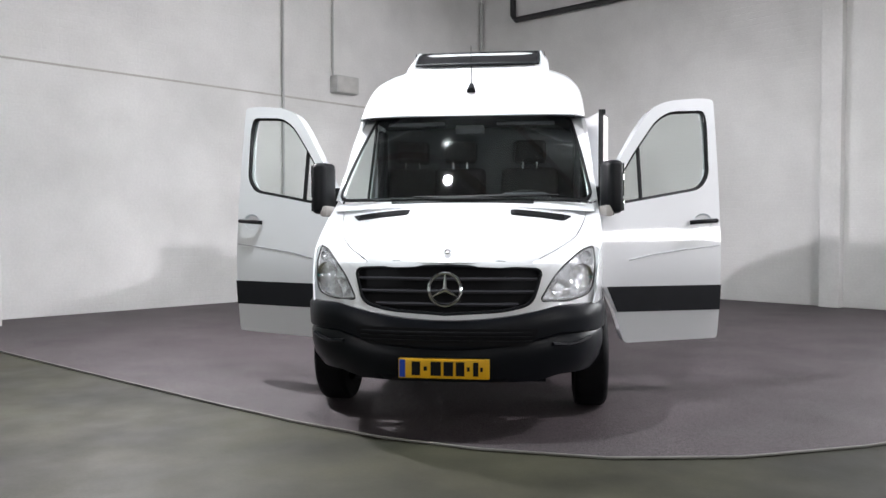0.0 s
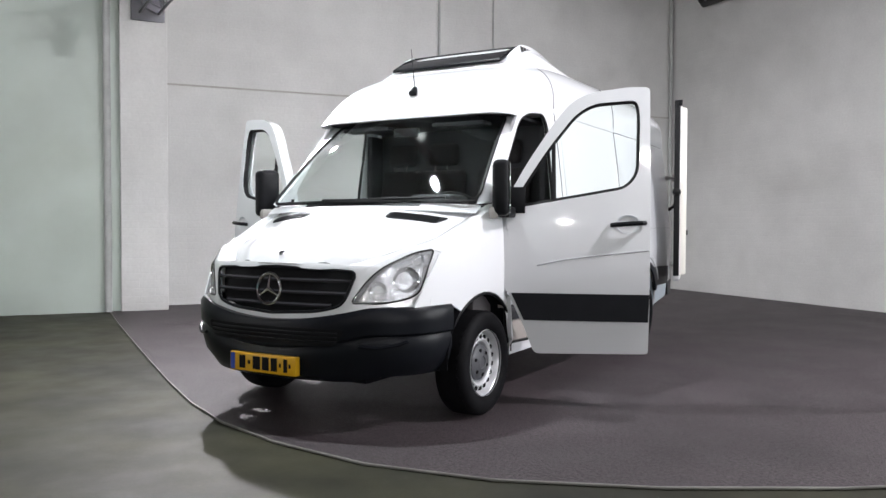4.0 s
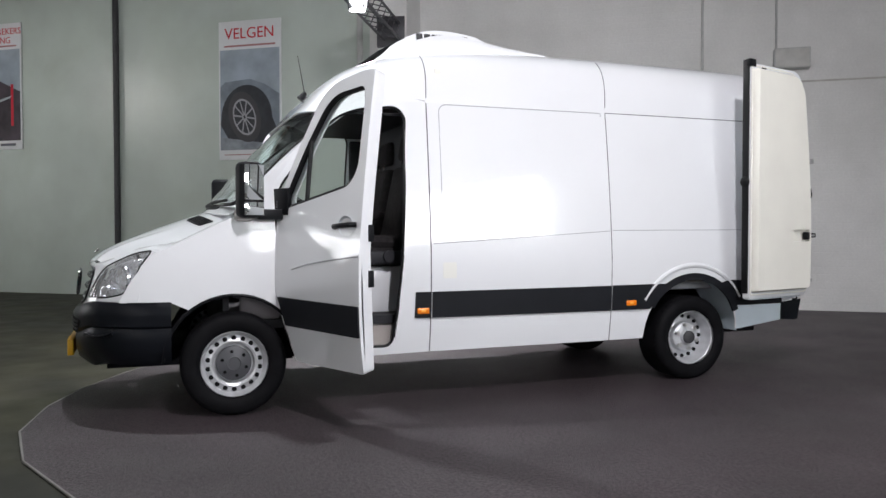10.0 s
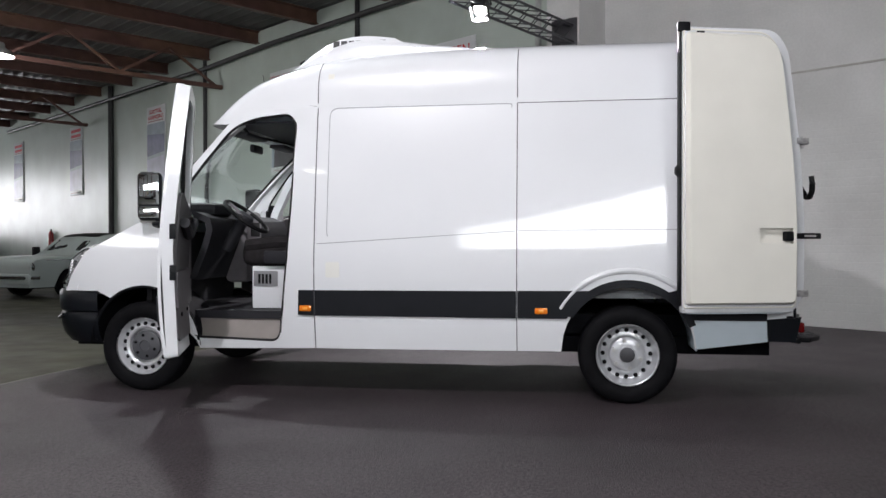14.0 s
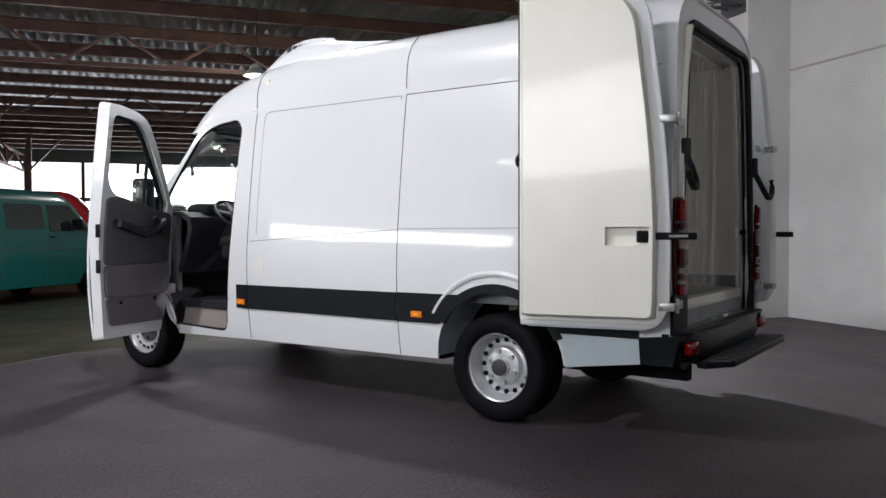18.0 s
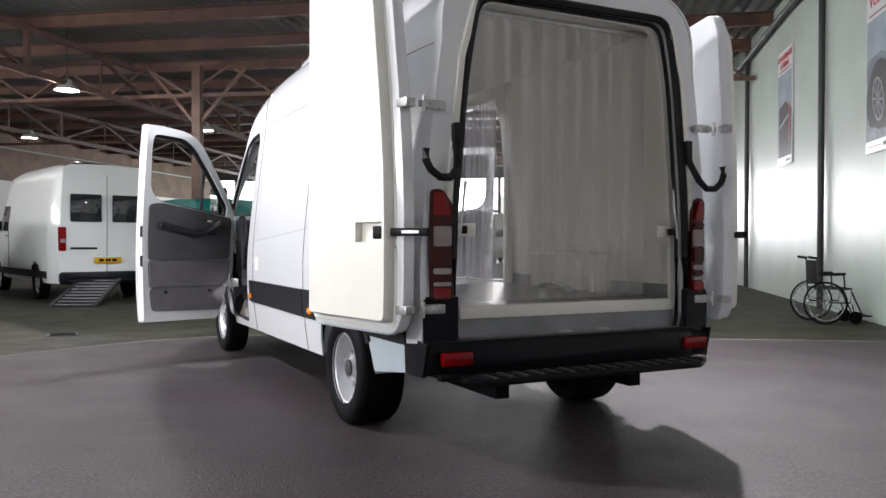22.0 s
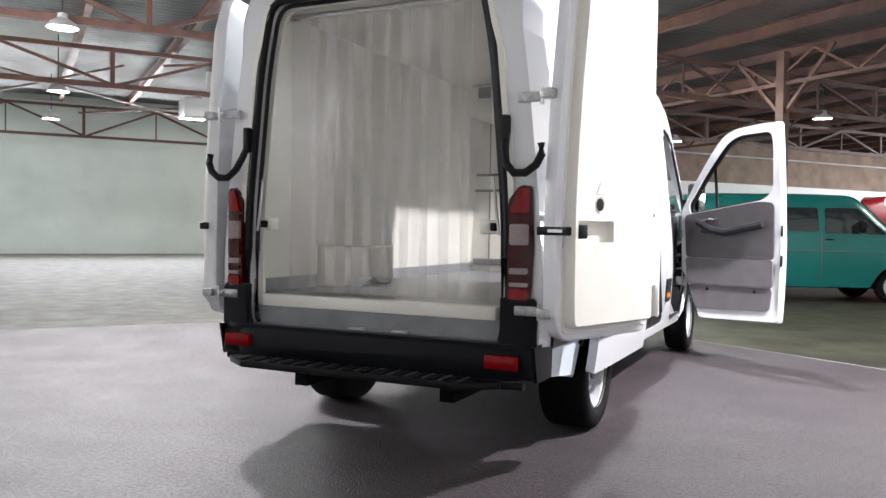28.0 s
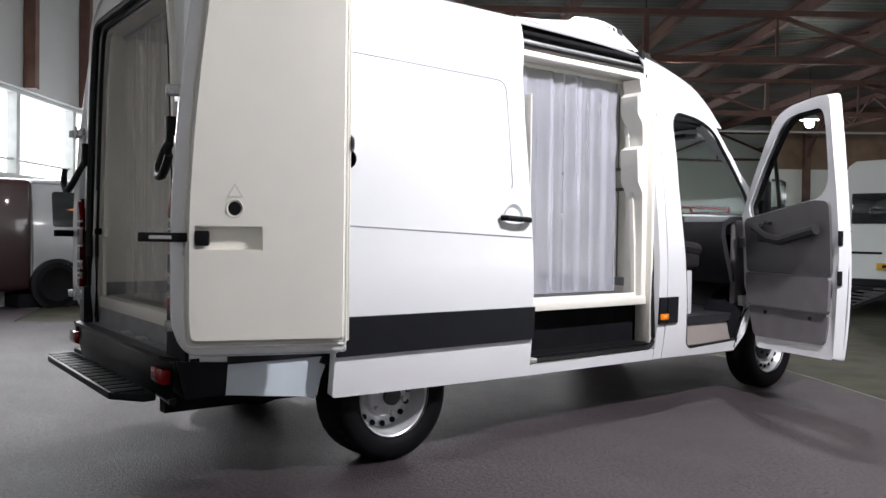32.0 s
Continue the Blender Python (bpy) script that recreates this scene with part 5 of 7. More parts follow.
# tread step
ts = part("rear_tread", prism([(-0.80, 4.872), (-0.81, 4.93), (-0.66, 5.045), (0.62, 5.045), (0.79, 4.93), (0.78, 4.872)], 0.435, 0.470, bevel=0.008), M_BLACK, van, "black tread step behind the bumper")
M_RIB = mat("tread_rib", (0.10, 0.10, 0.105), 0.4, 0.5, vary=0.3, scale=20)
for k in range(30):
    x = -0.70 + 0.047 * k
    part("tread_rib", box(x, 4.895, 0.470, x + 0.016, 5.030, 0.477), M_RIB if k % 2 else M_BLACK, ts)
part("step_bracket", box(-0.60, 4.60, 0.42, -0.54, 4.930, 0.455), M_UNDER, van)
part("step_bracket", box(0.50, 4.60, 0.42, 0.56, 4.930, 0.455), M_UNDER, van)
part("tow_bar", tube([(0.55, 4.790, 0.455), (0.80, 4.810, 0.45), (0.88, 4.830, 0.455)], 0.018, 8), M_BLACK, van)
part("tow_bar", tube([(-0.55, 4.790, 0.43), (-0.80, 4.810, 0.43), (-0.90, 4.830, 0.44)], 0.018, 8), M_BLACK, van)

# underbody
part("floor_pan", box(-0.86, 0.48, 0.345, 0.86, 3.18, 0.42), M_UNDER, van)
part("engine_tray", box(-0.58, -0.80, 0.30, 0.58, 0.45, 0.40), M_UNDER, van)
part("rear_pan", box(-0.56, 3.18, 0.45, 0.56, 4.780, 0.60), M_UNDER, van)
for sg in (1, -1):
    part("chassis_rail", box(sg * 0.45 - 0.04, 0.4, 0.30, sg * 0.45 + 0.04, 4.730, 0.42), M_UNDER, van)
part("rear_axle", cyl((-0.75, WB, 0.34), (0.75, WB, 0.34), 0.05, n=12), M_UNDER, van)
part("differential", lathe([(0.0, -0.13), (0.1, -0.1), (0.14, 0), (0.1, 0.1), (0, 0.13)], 16, m=Matrix.Translation((0, WB, 0.34))), M_UNDER, van)


# wheels
def wheel(x, y, side, rear, turn=0.0):
    w = new("wheel")
    w.parent = van
    w.matrix_local = Matrix.Translation((x, y, 0.345)) @ Matrix.Rotation(radians(turn), 4, "Z") @ Matrix.Rotation(radians(90 * side), 4, "Y")
    dp = 0.07 if rear else 0.0
    ty = lathe([(0.212, 0.075), (0.225, 0.098), (0.26, 0.112), (0.305, 0.112), (0.328, 0.100), (0.342, 0.080), (0.345, 0.05), (0.345, -0.05 - dp), (0.342, -0.080 - dp), (0.328, -0.100 - dp), (0.26, -0.112 - dp), (0.212, -0.085 - dp)], 64)
    t = part("tyre", ty, M_RUBBER, w, "black road tyre with ribbed tread")
    for k in range(40):
        a = 2 * math.pi * k / 40
        for r, z0, z1 in ((0.3362, 0.035, 0.076), (0.3362, -0.076 - dp, -0.035 - dp)):
            part("tread_block", box(-0.011, -0.010, z0, 0.008, 0.010, z1), M_RUBBER, t).matrix_local = Matrix.Rotation(a + (0.05 if z0 < 0 else 0), 4, "Z") @ Matrix.Translation((r, 0, 0))
    if rear:
        prof = [(0.218, 0.100), (0.222, 0.088), (0.208, 0.078), (0.200, 0.045), (0.190, 0.0), (0.183, -0.025), (0.155, -0.032), (0.128, -0.020), (0.118, 0.018), (0.095, 0.030), (0.06, 0.030), (0.055, 0.06), (0.03, 0.066), (0.0, 0.066)]
    else:
        prof = [(0.218, 0.100), (0.222, 0.088), (0.208, 0.078), (0.202, 0.055), (0.192, 0.042), (0.170, 0.052), (0.152, 0.060), (0.136, 0.050), (0.128, 0.020), (0.085, 0.020), (0.08, 0.055), (0.055, 0.062), (0.0, 0.062)]
    rim = part("rim", lathe(prof, 64), M_STEEL, w, "silver steel rim with round holes")
    n = 18 if not rear else 16
    r0, zz, hr = (0.171, 0.053, 0.0165) if not rear else (0.168, -0.024, 0.016)
    for k in range(n):
        a = 2 * math.pi * k / n
        part("rim_hole", cyl((r0 * math.cos(a), r0 * math.sin(a), zz - 0.02), (r0 * math.cos(a), r0 * math.sin(a), zz + 0.004), hr, n=10), M_HOLE, rim)
    if rear:
        for k in range(6):
            a = 2 * math.pi * k / 6 + 0.2
            part("wheel_nut", cyl((0.10 * math.cos(a), 0.10 * math.sin(a), 0.02), (0.10 * math.cos(a), 0.10 * math.sin(a), 0.052), 0.016, n=6), M_METAL, rim)
        part("hub", lathe([(0.056, 0.03), (0.052, 0.075), (0.03, 0.082), (0, 0.082)], 24), mat("hub_dark", (0.06, 0.06, 0.065), 0.5, 0.4), w)
    else:
        for k in range(6):
            a = 2 * math.pi * k / 6 + 0.2
            part("wheel_nut", cyl((0.082 * math.cos(a), 0.082 * math.sin(a), 0.03), (0.082 * math.cos(a), 0.082 * math.sin(a), 0.068), 0.012, n=6), M_RUBBER, rim)
        part("hub", lathe([(0.118, 0.03), (0.116, 0.050), (0.104, 0.058), (0.060, 0.066), (0.044, 0.072), (0.040, 0.066), (0, 0.066)], 32), mat("hub_cap", (0.07, 0.072, 0.08), 0.45), w)
    return w


for sg in (1, -1):
    wheel(sg * 0.875, 0.0, sg, False)
    wheel(sg * 0.865, WB, sg, True)


# ---- the open doors ----
DOOR = rounded([(0.30, 1.40), (0.47, 1.68), (0.68, 1.97), (0.80, 2.105), (0.95, 2.165), (1.24, 2.195), (1.372, 2.19), (1.372, 1.3), (1.365, 0.385), (0.53, 0.372), (0.46, 0.55), (0.36, 0.74), (0.30, 0.84)],
               [0.05, 0.1, 0.08, 0.08, 0.1, 0.05, 0.035, 0.2, 0.03, 0.04, 0.1, 0.06, 0.04])
GLASS = rounded([(0.415, 1.375), (1.20, 1.50), (1.29, 1.60), (1.30, 1.98), (1.285, 2.105), (0.96, 2.085), (0.83, 2.015), (0.62, 1.77), (0.40, 1.46)],
                [0.03, 0.08, 0.08, 0.1, 0.06, 0.1, 0.08, 0.1, 0.03])
MIRROR_GLASS = mat("mirror_glass", (0.85, 0.87, 0.88), 0.02, 1.0)
M_SIDEGLASS = mat("side_glass", (0.90, 0.95, 0.93), 0.01, trans=1.0, ior=1.08)


def cab_door(sg, swing, reach):
    d = new("cab_door")
    d.parent = van
    hx, hy = sg * 0.945, 0.29
    d.matrix_local = Matrix.Translation((hx, hy, 0)) @ Matrix.Rotation(-sg * radians(swing), 4, "Z") @ Matrix.Translation((-hx, 0.30 - hy, 0)) @ Matrix.Diagonal((1, reach, 1, 1)) @ Matrix.Translation((0, -0.30, 0))
    tagged(d, "white open cab door with grey inner trim")
    f = on_side(sg, 0.004)
    part("skin", sheet(DOOR, f, 0.02, 0.10, holes=[GLASS]), M_PAINT, d)
    edge = bmesh.new()
    n = len(DOOR)
    ring = []
    for y, z in DOOR:
        y2, z2 = 0.84 + (y - 0.84) * 0.975, 1.25 + (z - 1.25) * 0.985
        ring.append([edge.verts.new((sg * (side_x(y, z) - 0.012), y, z)), edge.verts.new((sg * (side_x(y2, z2) - 0.085), y2, z2))])
    for k in range(n):
        a, b = ring[k], ring[(k + 1) % n]
        edge.faces.new((a[0], b[0], b[1], a[1]))
    part("door_edge", edge, M_PAINT, d)
    inner = [(0.84 + (y - 0.84) * 0.975, 1.25 + (z - 1.25) * 0.985) for y, z in DOOR]
    hole = [(0.85 + (y - 0.85) * 1.0, 1.75 + (z - 1.75) * 1.0) for y, z in GLASS]
    part("inner_frame", sheet(inner, on_side(sg, -0.085), 0.012, 0.12, holes=[hole], inside=(sg * 1.2, 0.8, 1.2)), M_PAINT, d)
    part("reveal", tube([(sg * (side_x(y, z) - 0.02), y, z) for y, z in GLASS], 0.022, 6, closed=True), M_SEAL, d)
    pane = part("glass", sheet(GLASS, on_side(sg, -0.02), 0.003, 0.2), M_SIDEGLASS, d, "clear door window")
    pane.visible_shadow = False
    part("quarter_bar", tube([(sg * (side_x(0.675, z) - 0.015), 0.675 - 0.02 * (z - 1.4), z) for z in (1.42, 1.6, 1.82)], 0.016, 6), M_SEAL, d)
    # grey inner trim in three fields
    lo = [(0.50, 0.47), (1.27, 0.49), (1.285, 0.70), (0.40, 0.70)]
    mid = [(0.40, 0.705), (1.285, 0.705), (1.29, 0.95), (0.37, 0.95)]
    up = [(0.37, 0.955), (1.29, 0.955), (1.30, 1.47), (1.15, 1.485), (0.36, 1.36)]
    part("lower_trim", sheet(rounded(lo, 0.05), on_side(sg, -0.10), 0.02, 0.12, inside=(sg * 1.4, 0.8, 0.8)), M_TRIM, d)
    part("map_pocket", sheet(rounded(mid, 0.03), on_side(sg, -0.115), 0.03, 0.12, inside=(sg * 1.4, 0.8, 0.8)), M_TRIM, d)
    part("upper_trim", sheet(rounded(up, 0.05), on_side(sg, -0.105), 0.02, 0.12, inside=(sg * 1.4, 0.8, 0.8)), mat("door_trim_mid", (0.085, 0.08, 0.085), 0.55, vary=0.1, bump=0.05, bump_scale=200), d)
    arm = tube([(sg * (side_x(y, z) - 0.135), y, z) for y, z in ((1.20, 1.28), (1.0, 1.24), (0.82, 1.20), (0.68, 1.22), (0.52, 1.30))], 0.036, 8)
    part("armrest", arm, M_TRIMD, d)
    part("inside_handle", tube([(sg * (side_x(0.6, 1.32) - 0.135), y, z) for y, z in ((0.58, 1.30), (0.66, 1.335), (0.74, 1.32))], 0.014, 6), M_CHROME, d)
    part("pull_pocket", box(sg * 0.83 - 0.02, 0.56, 1.19, sg * 0.83 + 0.02, 0.68, 1.25, 0.015), M_TRIMD, d)
    for y in (0.62, 1.12):
        part("trim_plug", cyl((sg * 0.868, y, 0.66), (sg * 0.858, y, 0.66), 0.014, n=10), M_HOLE, d)
    # dark strip, handle and grey line for the crease shade outside
    part("flank_strip", sheet([(0.455, 0.605), (1.36, 0.605), (1.366, 0.79), (0.36, 0.79)], on_side(sg, 0.018), 0.016, 0.12), M_STRIP, d)
    h = part("handle", tube([(sg * (side_x(y, 1.26) + o), y, z) for y, o, z in ((1.09, 0.012, 1.255), (1.13, 0.045, 1.26), (1.22, 0.052, 1.265), (1.31, 0.045, 1.27), (1.335, 0.012, 1.27))], 0.016, 8), M_BLACK, d, "black pull handle")
    part("handle_cup", lathe([(0.0, -0.022), (0.03, -0.018), (0.052, -0.004), (0.062, 0.004)], 24, m=Matrix.Translation((sg * (side_x(1.2, 1.26) + 0.006), 1.21, 1.262)) @ Matrix.Rotation(radians(90 * sg), 4, "Y") @ Matrix.Diagonal((1.0, 1.35, 1, 1))), mat("cup_paint", (0.62, 0.66, 0.70), 0.35, coat=0.4), h)
    part("pressed_line", tube([(sg * (side_x(y, z) + 0.0025), y, z) for y, z in ((0.55, 0.98), (0.75, 1.02), (1.0, 1.05), (1.36, 1.085))], 0.005, 6), M_CREASE_SHADE, d)
    for y, z in ((1.372, 1.22), (1.372, 0.95)):
        part("latch", box(sg * 0.90 - 0.02, y - 0.012, z - 0.05, sg * 0.90 + 0.02, y - 0.002, z + 0.05, 0.004), M_BLACK, d)
    for z in (0.72, 1.18):
        part("hinge", box(sg * 0.90 - 0.03, 0.255, z - 0.04, sg * 0.90 + 0.03, 0.33, z + 0.04, 0.008), M_METAL, d)
    # mirror
    mr = new("mirror")
    mr.parent = d
    mr.matrix_local = Matrix.Translation((sg * 1.155, 0.30, 1.495))
    tagged(mr, "large black door mirror")
    part("housing", box(-0.088, -0.065, -0.18, 0.088, 0.060, 0.19, 0.040, seg=3), M_BLACK, mr)
    part("glass_upper", box(-0.070, 0.061, -0.06, 0.070, 0.065, 0.170, 0.002), MIRROR_GLASS, mr)
    part("glass_lower", box(-0.070, 0.061, -0.160, 0.070, 0.065, -0.075, 0.002), MIRROR_GLASS, mr)
    part("foot", prism([(-0.24 * sg, -0.02), (-0.06 * sg, -0.03), (-0.04 * sg, 0.05), (-0.24 * sg, 0.10)], -0.19, -0.12, bevel=0.012), M_BLACK, mr)
    part("corner_cover", prism([(-0.215 * sg, -0.04), (-0.195 * sg, -0.05), (-0.195 * sg, 0.16), (-0.215 * sg, 0.16)], -0.16, 0.02, bevel=0.003), M_BLACK, mr)
    part("indicator", box(-0.06 + sg * 0.02, -0.09, -0.20, 0.06 + sg * 0.02, -0.02, -0.12, 0.02), mat("clear_amber", (0.42, 0.40, 0.38), 0.12, coat=0.5), mr)
    return d


cab_door(1, 68, 0.915)
cab_door(-1, 69, 0.925)


# rear doors, folded right back along the sides with the lining outwards
def rear_door(sg, x0, y0, y1, out_turn, bar_turn):
    d = new("rear_door")
    d.parent = van
    tagged(d, "white insulated rear door folded back along the side")
    d.matrix_local = Matrix.Translation((sg * (x0 + 0.108), y1, 0)) @ Matrix.Rotation(sg * radians(out_turn), 4, "Z") @ Matrix.Diagonal((1, 1.0 if sg > 0 else 0.91, 1, 1)) @ Matrix.Translation((-sg * (x0 + 0.108), -y1, 0))

    HOLE = 4.55

    def w(y):
        return y1 - 0.78 + (y - 4.0)

    out = [(w(4.0), 0.70), (w(4.775), 0.70), (w(4.783), 0.80), (w(4.787), 1.3), (w(4.75), 1.8), (w(4.67), 2.42), (w(4.58), 2.545), (w(4.0), 2.56)]
    shell = rounded(out, [0.02, 0.035, 0.06, 0.2, 0.3, 0.1, 0.08, 0.02])
    skin = rounded([(w(4.0), 0.672), (w(4.775), 0.672), (w(4.838), 0.80), (w(4.843), 1.3), (w(4.808), 1.8), (w(4.727), 2.43), (w(4.635), 2.56), (w(4.0), 2.572)], [0.02, 0.09, 0.1, 0.2, 0.3, 0.1, 0.1, 0.02])
    body = prism([(y, z) for y, z in skin], 0, 0.072, bevel=0.012)
    m = Matrix(((0, 0, sg, sg * x0), (1, 0, 0, 0), (0, 1, 0, 0), (0, 0, 0, 1)))
    body.transform(m)
    part("skin", body, M_PAINT, d)
    c = Vector((w(4.40), 1.6))
    li = [(c.x + (y - c.x) * 0.95, c.y + (z - c.y) * 0.965) for y, z in shell]
    p0 = 4.50 if sg > 0 else 4.42
    POCKET = [(w(p0), 1.135), (w(4.73), 1.135), (w(4.73), 1.235), (w(p0), 1.235)]
    lb = bmesh.new()

    def ring(pts, h):
        return [lb.verts.new((y, z, h)) for y, z in pts]

    n = len(li)
    top = [(c.x + (y - c.x) * 0.965, c.y + (z - c.y) * 0.985) for y, z in li]
    r0, r1 = ring(li, 0.06), ring(li, 0.104)
    for k in range(n):
        lb.faces.new((r0[k], r0[(k + 1) % n], r1[(k + 1) % n], r1[k]))
    r2 = ring(top, 0.128)
    for k in range(n):
        lb.faces.new((r1[k], r1[(k + 1) % n], r2[(k + 1) % n], r2[k]))
    pk = ring(POCKET, 0.128)
    pd = ring(POCKET, 0.090)
    edges = [lb.edges.get((r2[k], r2[(k + 1) % n])) for k in range(n)] + [lb.edges.new((pk[k], pk[(k + 1) % 4])) for k in range(4)]
    bmesh.ops.triangle_fill(lb, use_beauty=True, edges=edges)
    for k in range(4):
        lb.faces.new((pk[k], pk[(k + 1) % 4], pd[(k + 1) % 4], pd[k]))
    lb.faces.new(pd)
    lb.transform(m)
    part("lining", lb, M_LINER, d, "thick cream insulated lining with a moulded recess")
    part("edge_rubber", box(sg * (x0 + 0.030) - 0.030, w(4.0) - 0.014, 0.72, sg * (x0 + 0.030) + 0.030, w(4.0) - 0.002, 2.60, 0.006), M_SEAL if sg > 0 else M_LINER, d)
    part("bottom_rail", box(sg * (x0 + 0.03) - 0.03, w(4.04), 0.665, sg * (x0 + 0.03) + 0.03, w(4.70), 0.70, 0.008), mat("blue_tinted_white", (0.62, 0.70, 0.76), 0.35), d)
    for y in (4.08, 4.3, 4.55):
        part("rail_bolt", cyl((sg * (x0 + 0.06), w(y), 0.682), (sg * (x0 + 0.068), w(y), 0.682), 0.009, n=8), M_METAL, d)
    part("flange", tube([(sg * (x0 + 0.073), y, z) for y, z in [(c.x + (y - c.x) * 0.985, c.y + (z - c.y) * 0.99) for y, z in shell]], 0.006, 6, closed=True), M_LINER, d)
    lt = part("latch_bar", box(sg * (x0 + 0.105) - 0.012, w(4.70), 1.165, sg * (x0 + 0.105) + 0.012, w(4.98), 1.205, 0.006), M_BLACK, d, "black steel latch bar")
    part("latch_block", box(sg * (x0 + 0.115) - 0.022, w(4.66), 1.15, sg * (x0 + 0.115) + 0.022, w(4.725), 1.215, 0.008), M_BLACK, lt)
    part("latch_slot", box(sg * (x0 + 0.118) - 0.002, w(4.83), 1.178, sg * (x0 + 0.118) + 0.002, w(4.93), 1.192), M_METAL, lt)
    lt.matrix_local = Matrix.Translation((sg * (x0 + 0.085), w(4.70), 0)) @ Matrix.Rotation(sg * radians(bar_turn), 4, "Z") @ Matrix.Translation((-sg * (x0 + 0.085), -w(4.70), 0))
    part("top_latch", box(sg * (x0 + 0.06) - 0.02, w(4.0) - 0.03, 2.54, sg * (x0 + 0.06) + 0.02, w(4.05), 2.60, 0.006), M_BLACK, d)
    part("top_catch", box(sg * (x0 + 0.11) - 0.004, w(4.08), 2.515, sg * (x0 + 0.11) + 0.004, w(4.13), 2.53), M_HOLE, d)
    if sg < 0:
        part("release_hole", cyl((sg * (x0 + 0.118), w(HOLE), 1.312), (sg * (x0 + 0.131), w(HOLE), 1.312), 0.030, n=20), M_HOLE, d)
        part("hole_ring", lathe([(0.030, 0.0), (0.038, 0.004), (0.040, 0.0)], 24, m=Matrix.Translation((sg * (x0 + 0.128), w(HOLE), 1.312)) @ Matrix.Rotation(radians(90 * sg), 4, "Y")), M_LINER, d)
        part("warning_label", prism([(w(HOLE - 0.04), 1.358), (w(HOLE + 0.04), 1.358), (w(HOLE), 1.421)], 0.128, 0.130, m=m), mat("label_grey", (0.6, 0.6, 0.57), 0.5), d)
        part("label_field", prism([(w(HOLE - 0.028), 1.364), (w(HOLE + 0.028), 1.364), (w(HOLE), 1.409)], 0.130, 0.1312, m=m), M_LINER, d)
    for z in (1.82, 0.80):
        part("hinge_leaf", box(sg * (x0 + 0.03) - 0.012, w(4.78), z - 0.022, sg * (x0 + 0.03) + 0.045, w(4.865), z + 0.022, 0.005), M_HINGE, d)
    part("check_catch", lathe([(0, 0.02), (0.03, 0.016), (0.045, 0.0)], 16, m=Matrix.Translation((sg * (x0 + 0.03), w(3.985), 1.62)) @ Matrix.Rotation(radians(90), 4, "X")), M_SEAL, d)
    if sg < 0:
        part("door_stop", lathe([(0, 0.10), (0.035, 0.10), (0.046, 0.085), (0.046, 0.0)], 20, m=Matrix.Translation((sg * (x0 + 0.01), w(4.0) - 0.005, 1.555)) @ Matrix.Rotation(radians(90), 4, "Y")), M_SEAL, d)
    return d


rear_door(1, 1.01, 4.0, 4.765, 13, 17)
rear_door(-1, 1.008, 4.06, 4.865, 21, 6)

# sliding door pushed back along the side
sl = new("sliding_door")
sl.parent = van
tagged(sl, "white sliding side door pushed back")
part("skin", sheet(rounded([(2.78, 0.385), (4.10, 0.40), (4.10, 2.51), (2.765, 2.52), (2.80, 2.0)], [0.01, 0.02, 0.04, 0.02, 0.3]), lambda s, t: (-(flank_x(s, t) + 0.105), s, t), 0.05, 0.06), M_PAINT, sl)
part("flank_strip", sheet([(2.785, 0.605), (4.095, 0.605), (4.095, 0.80), (2.785, 0.795)], on_side(-1, 0.122), 0.02, 0.15), M_STRIP, sl)
part("pressed_line", tube([(-(side_x(y, z) + 0.105), y, z) for y, z in [(2.80 + 0.1 * k, 1.20 + 0.004 * k) for k in range(14)]], 0.005, 6), M_CREASE_SHADE, sl)
part("pressed_line", tube([(-(side_x(y, z) + 0.105), y, z) for y, z in rounded([(2.93, 1.45), (2.93, 2.11), (4.09, 2.13)], 0.07)][3:-1], 0.0045, 6), M_CREASE_SHADE, sl)
h = part("handle", tube([(-(side_x(y, 1.3) + 0.105 + o), y, z) for y, o, z in ((2.82, 0.012, 1.30), (2.85, 0.045, 1.302), (2.94, 0.052, 1.305), (3.02, 0.042, 1.31), (3.04, 0.012, 1.31))], 0.016, 8), M_BLACK, sl, "black pull handle")
part("handle_cup", lathe([(0.0, -0.022), (0.03, -0.018), (0.052, -0.004), (0.062, 0.004)], 24, m=Matrix.Translation((-(side_x(2.94, 1.31) + 0.108), 2.94, 1.315)) @ Matrix.Rotation(radians(-90), 4, "Y") @ Matrix.Diagonal((1.25, 1.2, 1, 1))), mat("cup_paint", (0.62, 0.66, 0.70), 0.35, coat=0.4), h)
part("front_edge", box(-1.05, 2.775, 0.42, -0.99, 2.785, 2.05, 0.004), M_LINER, sl)
part("roller_arm", box(-1.05, 2.70, 0.45, -0.86, 2.80, 0.48, 0.006), M_METAL, sl)
part("guide_track", box(-1.0, 2.80, 1.235, -0.965, 4.70, 1.265, 0.005), M_METAL, van)


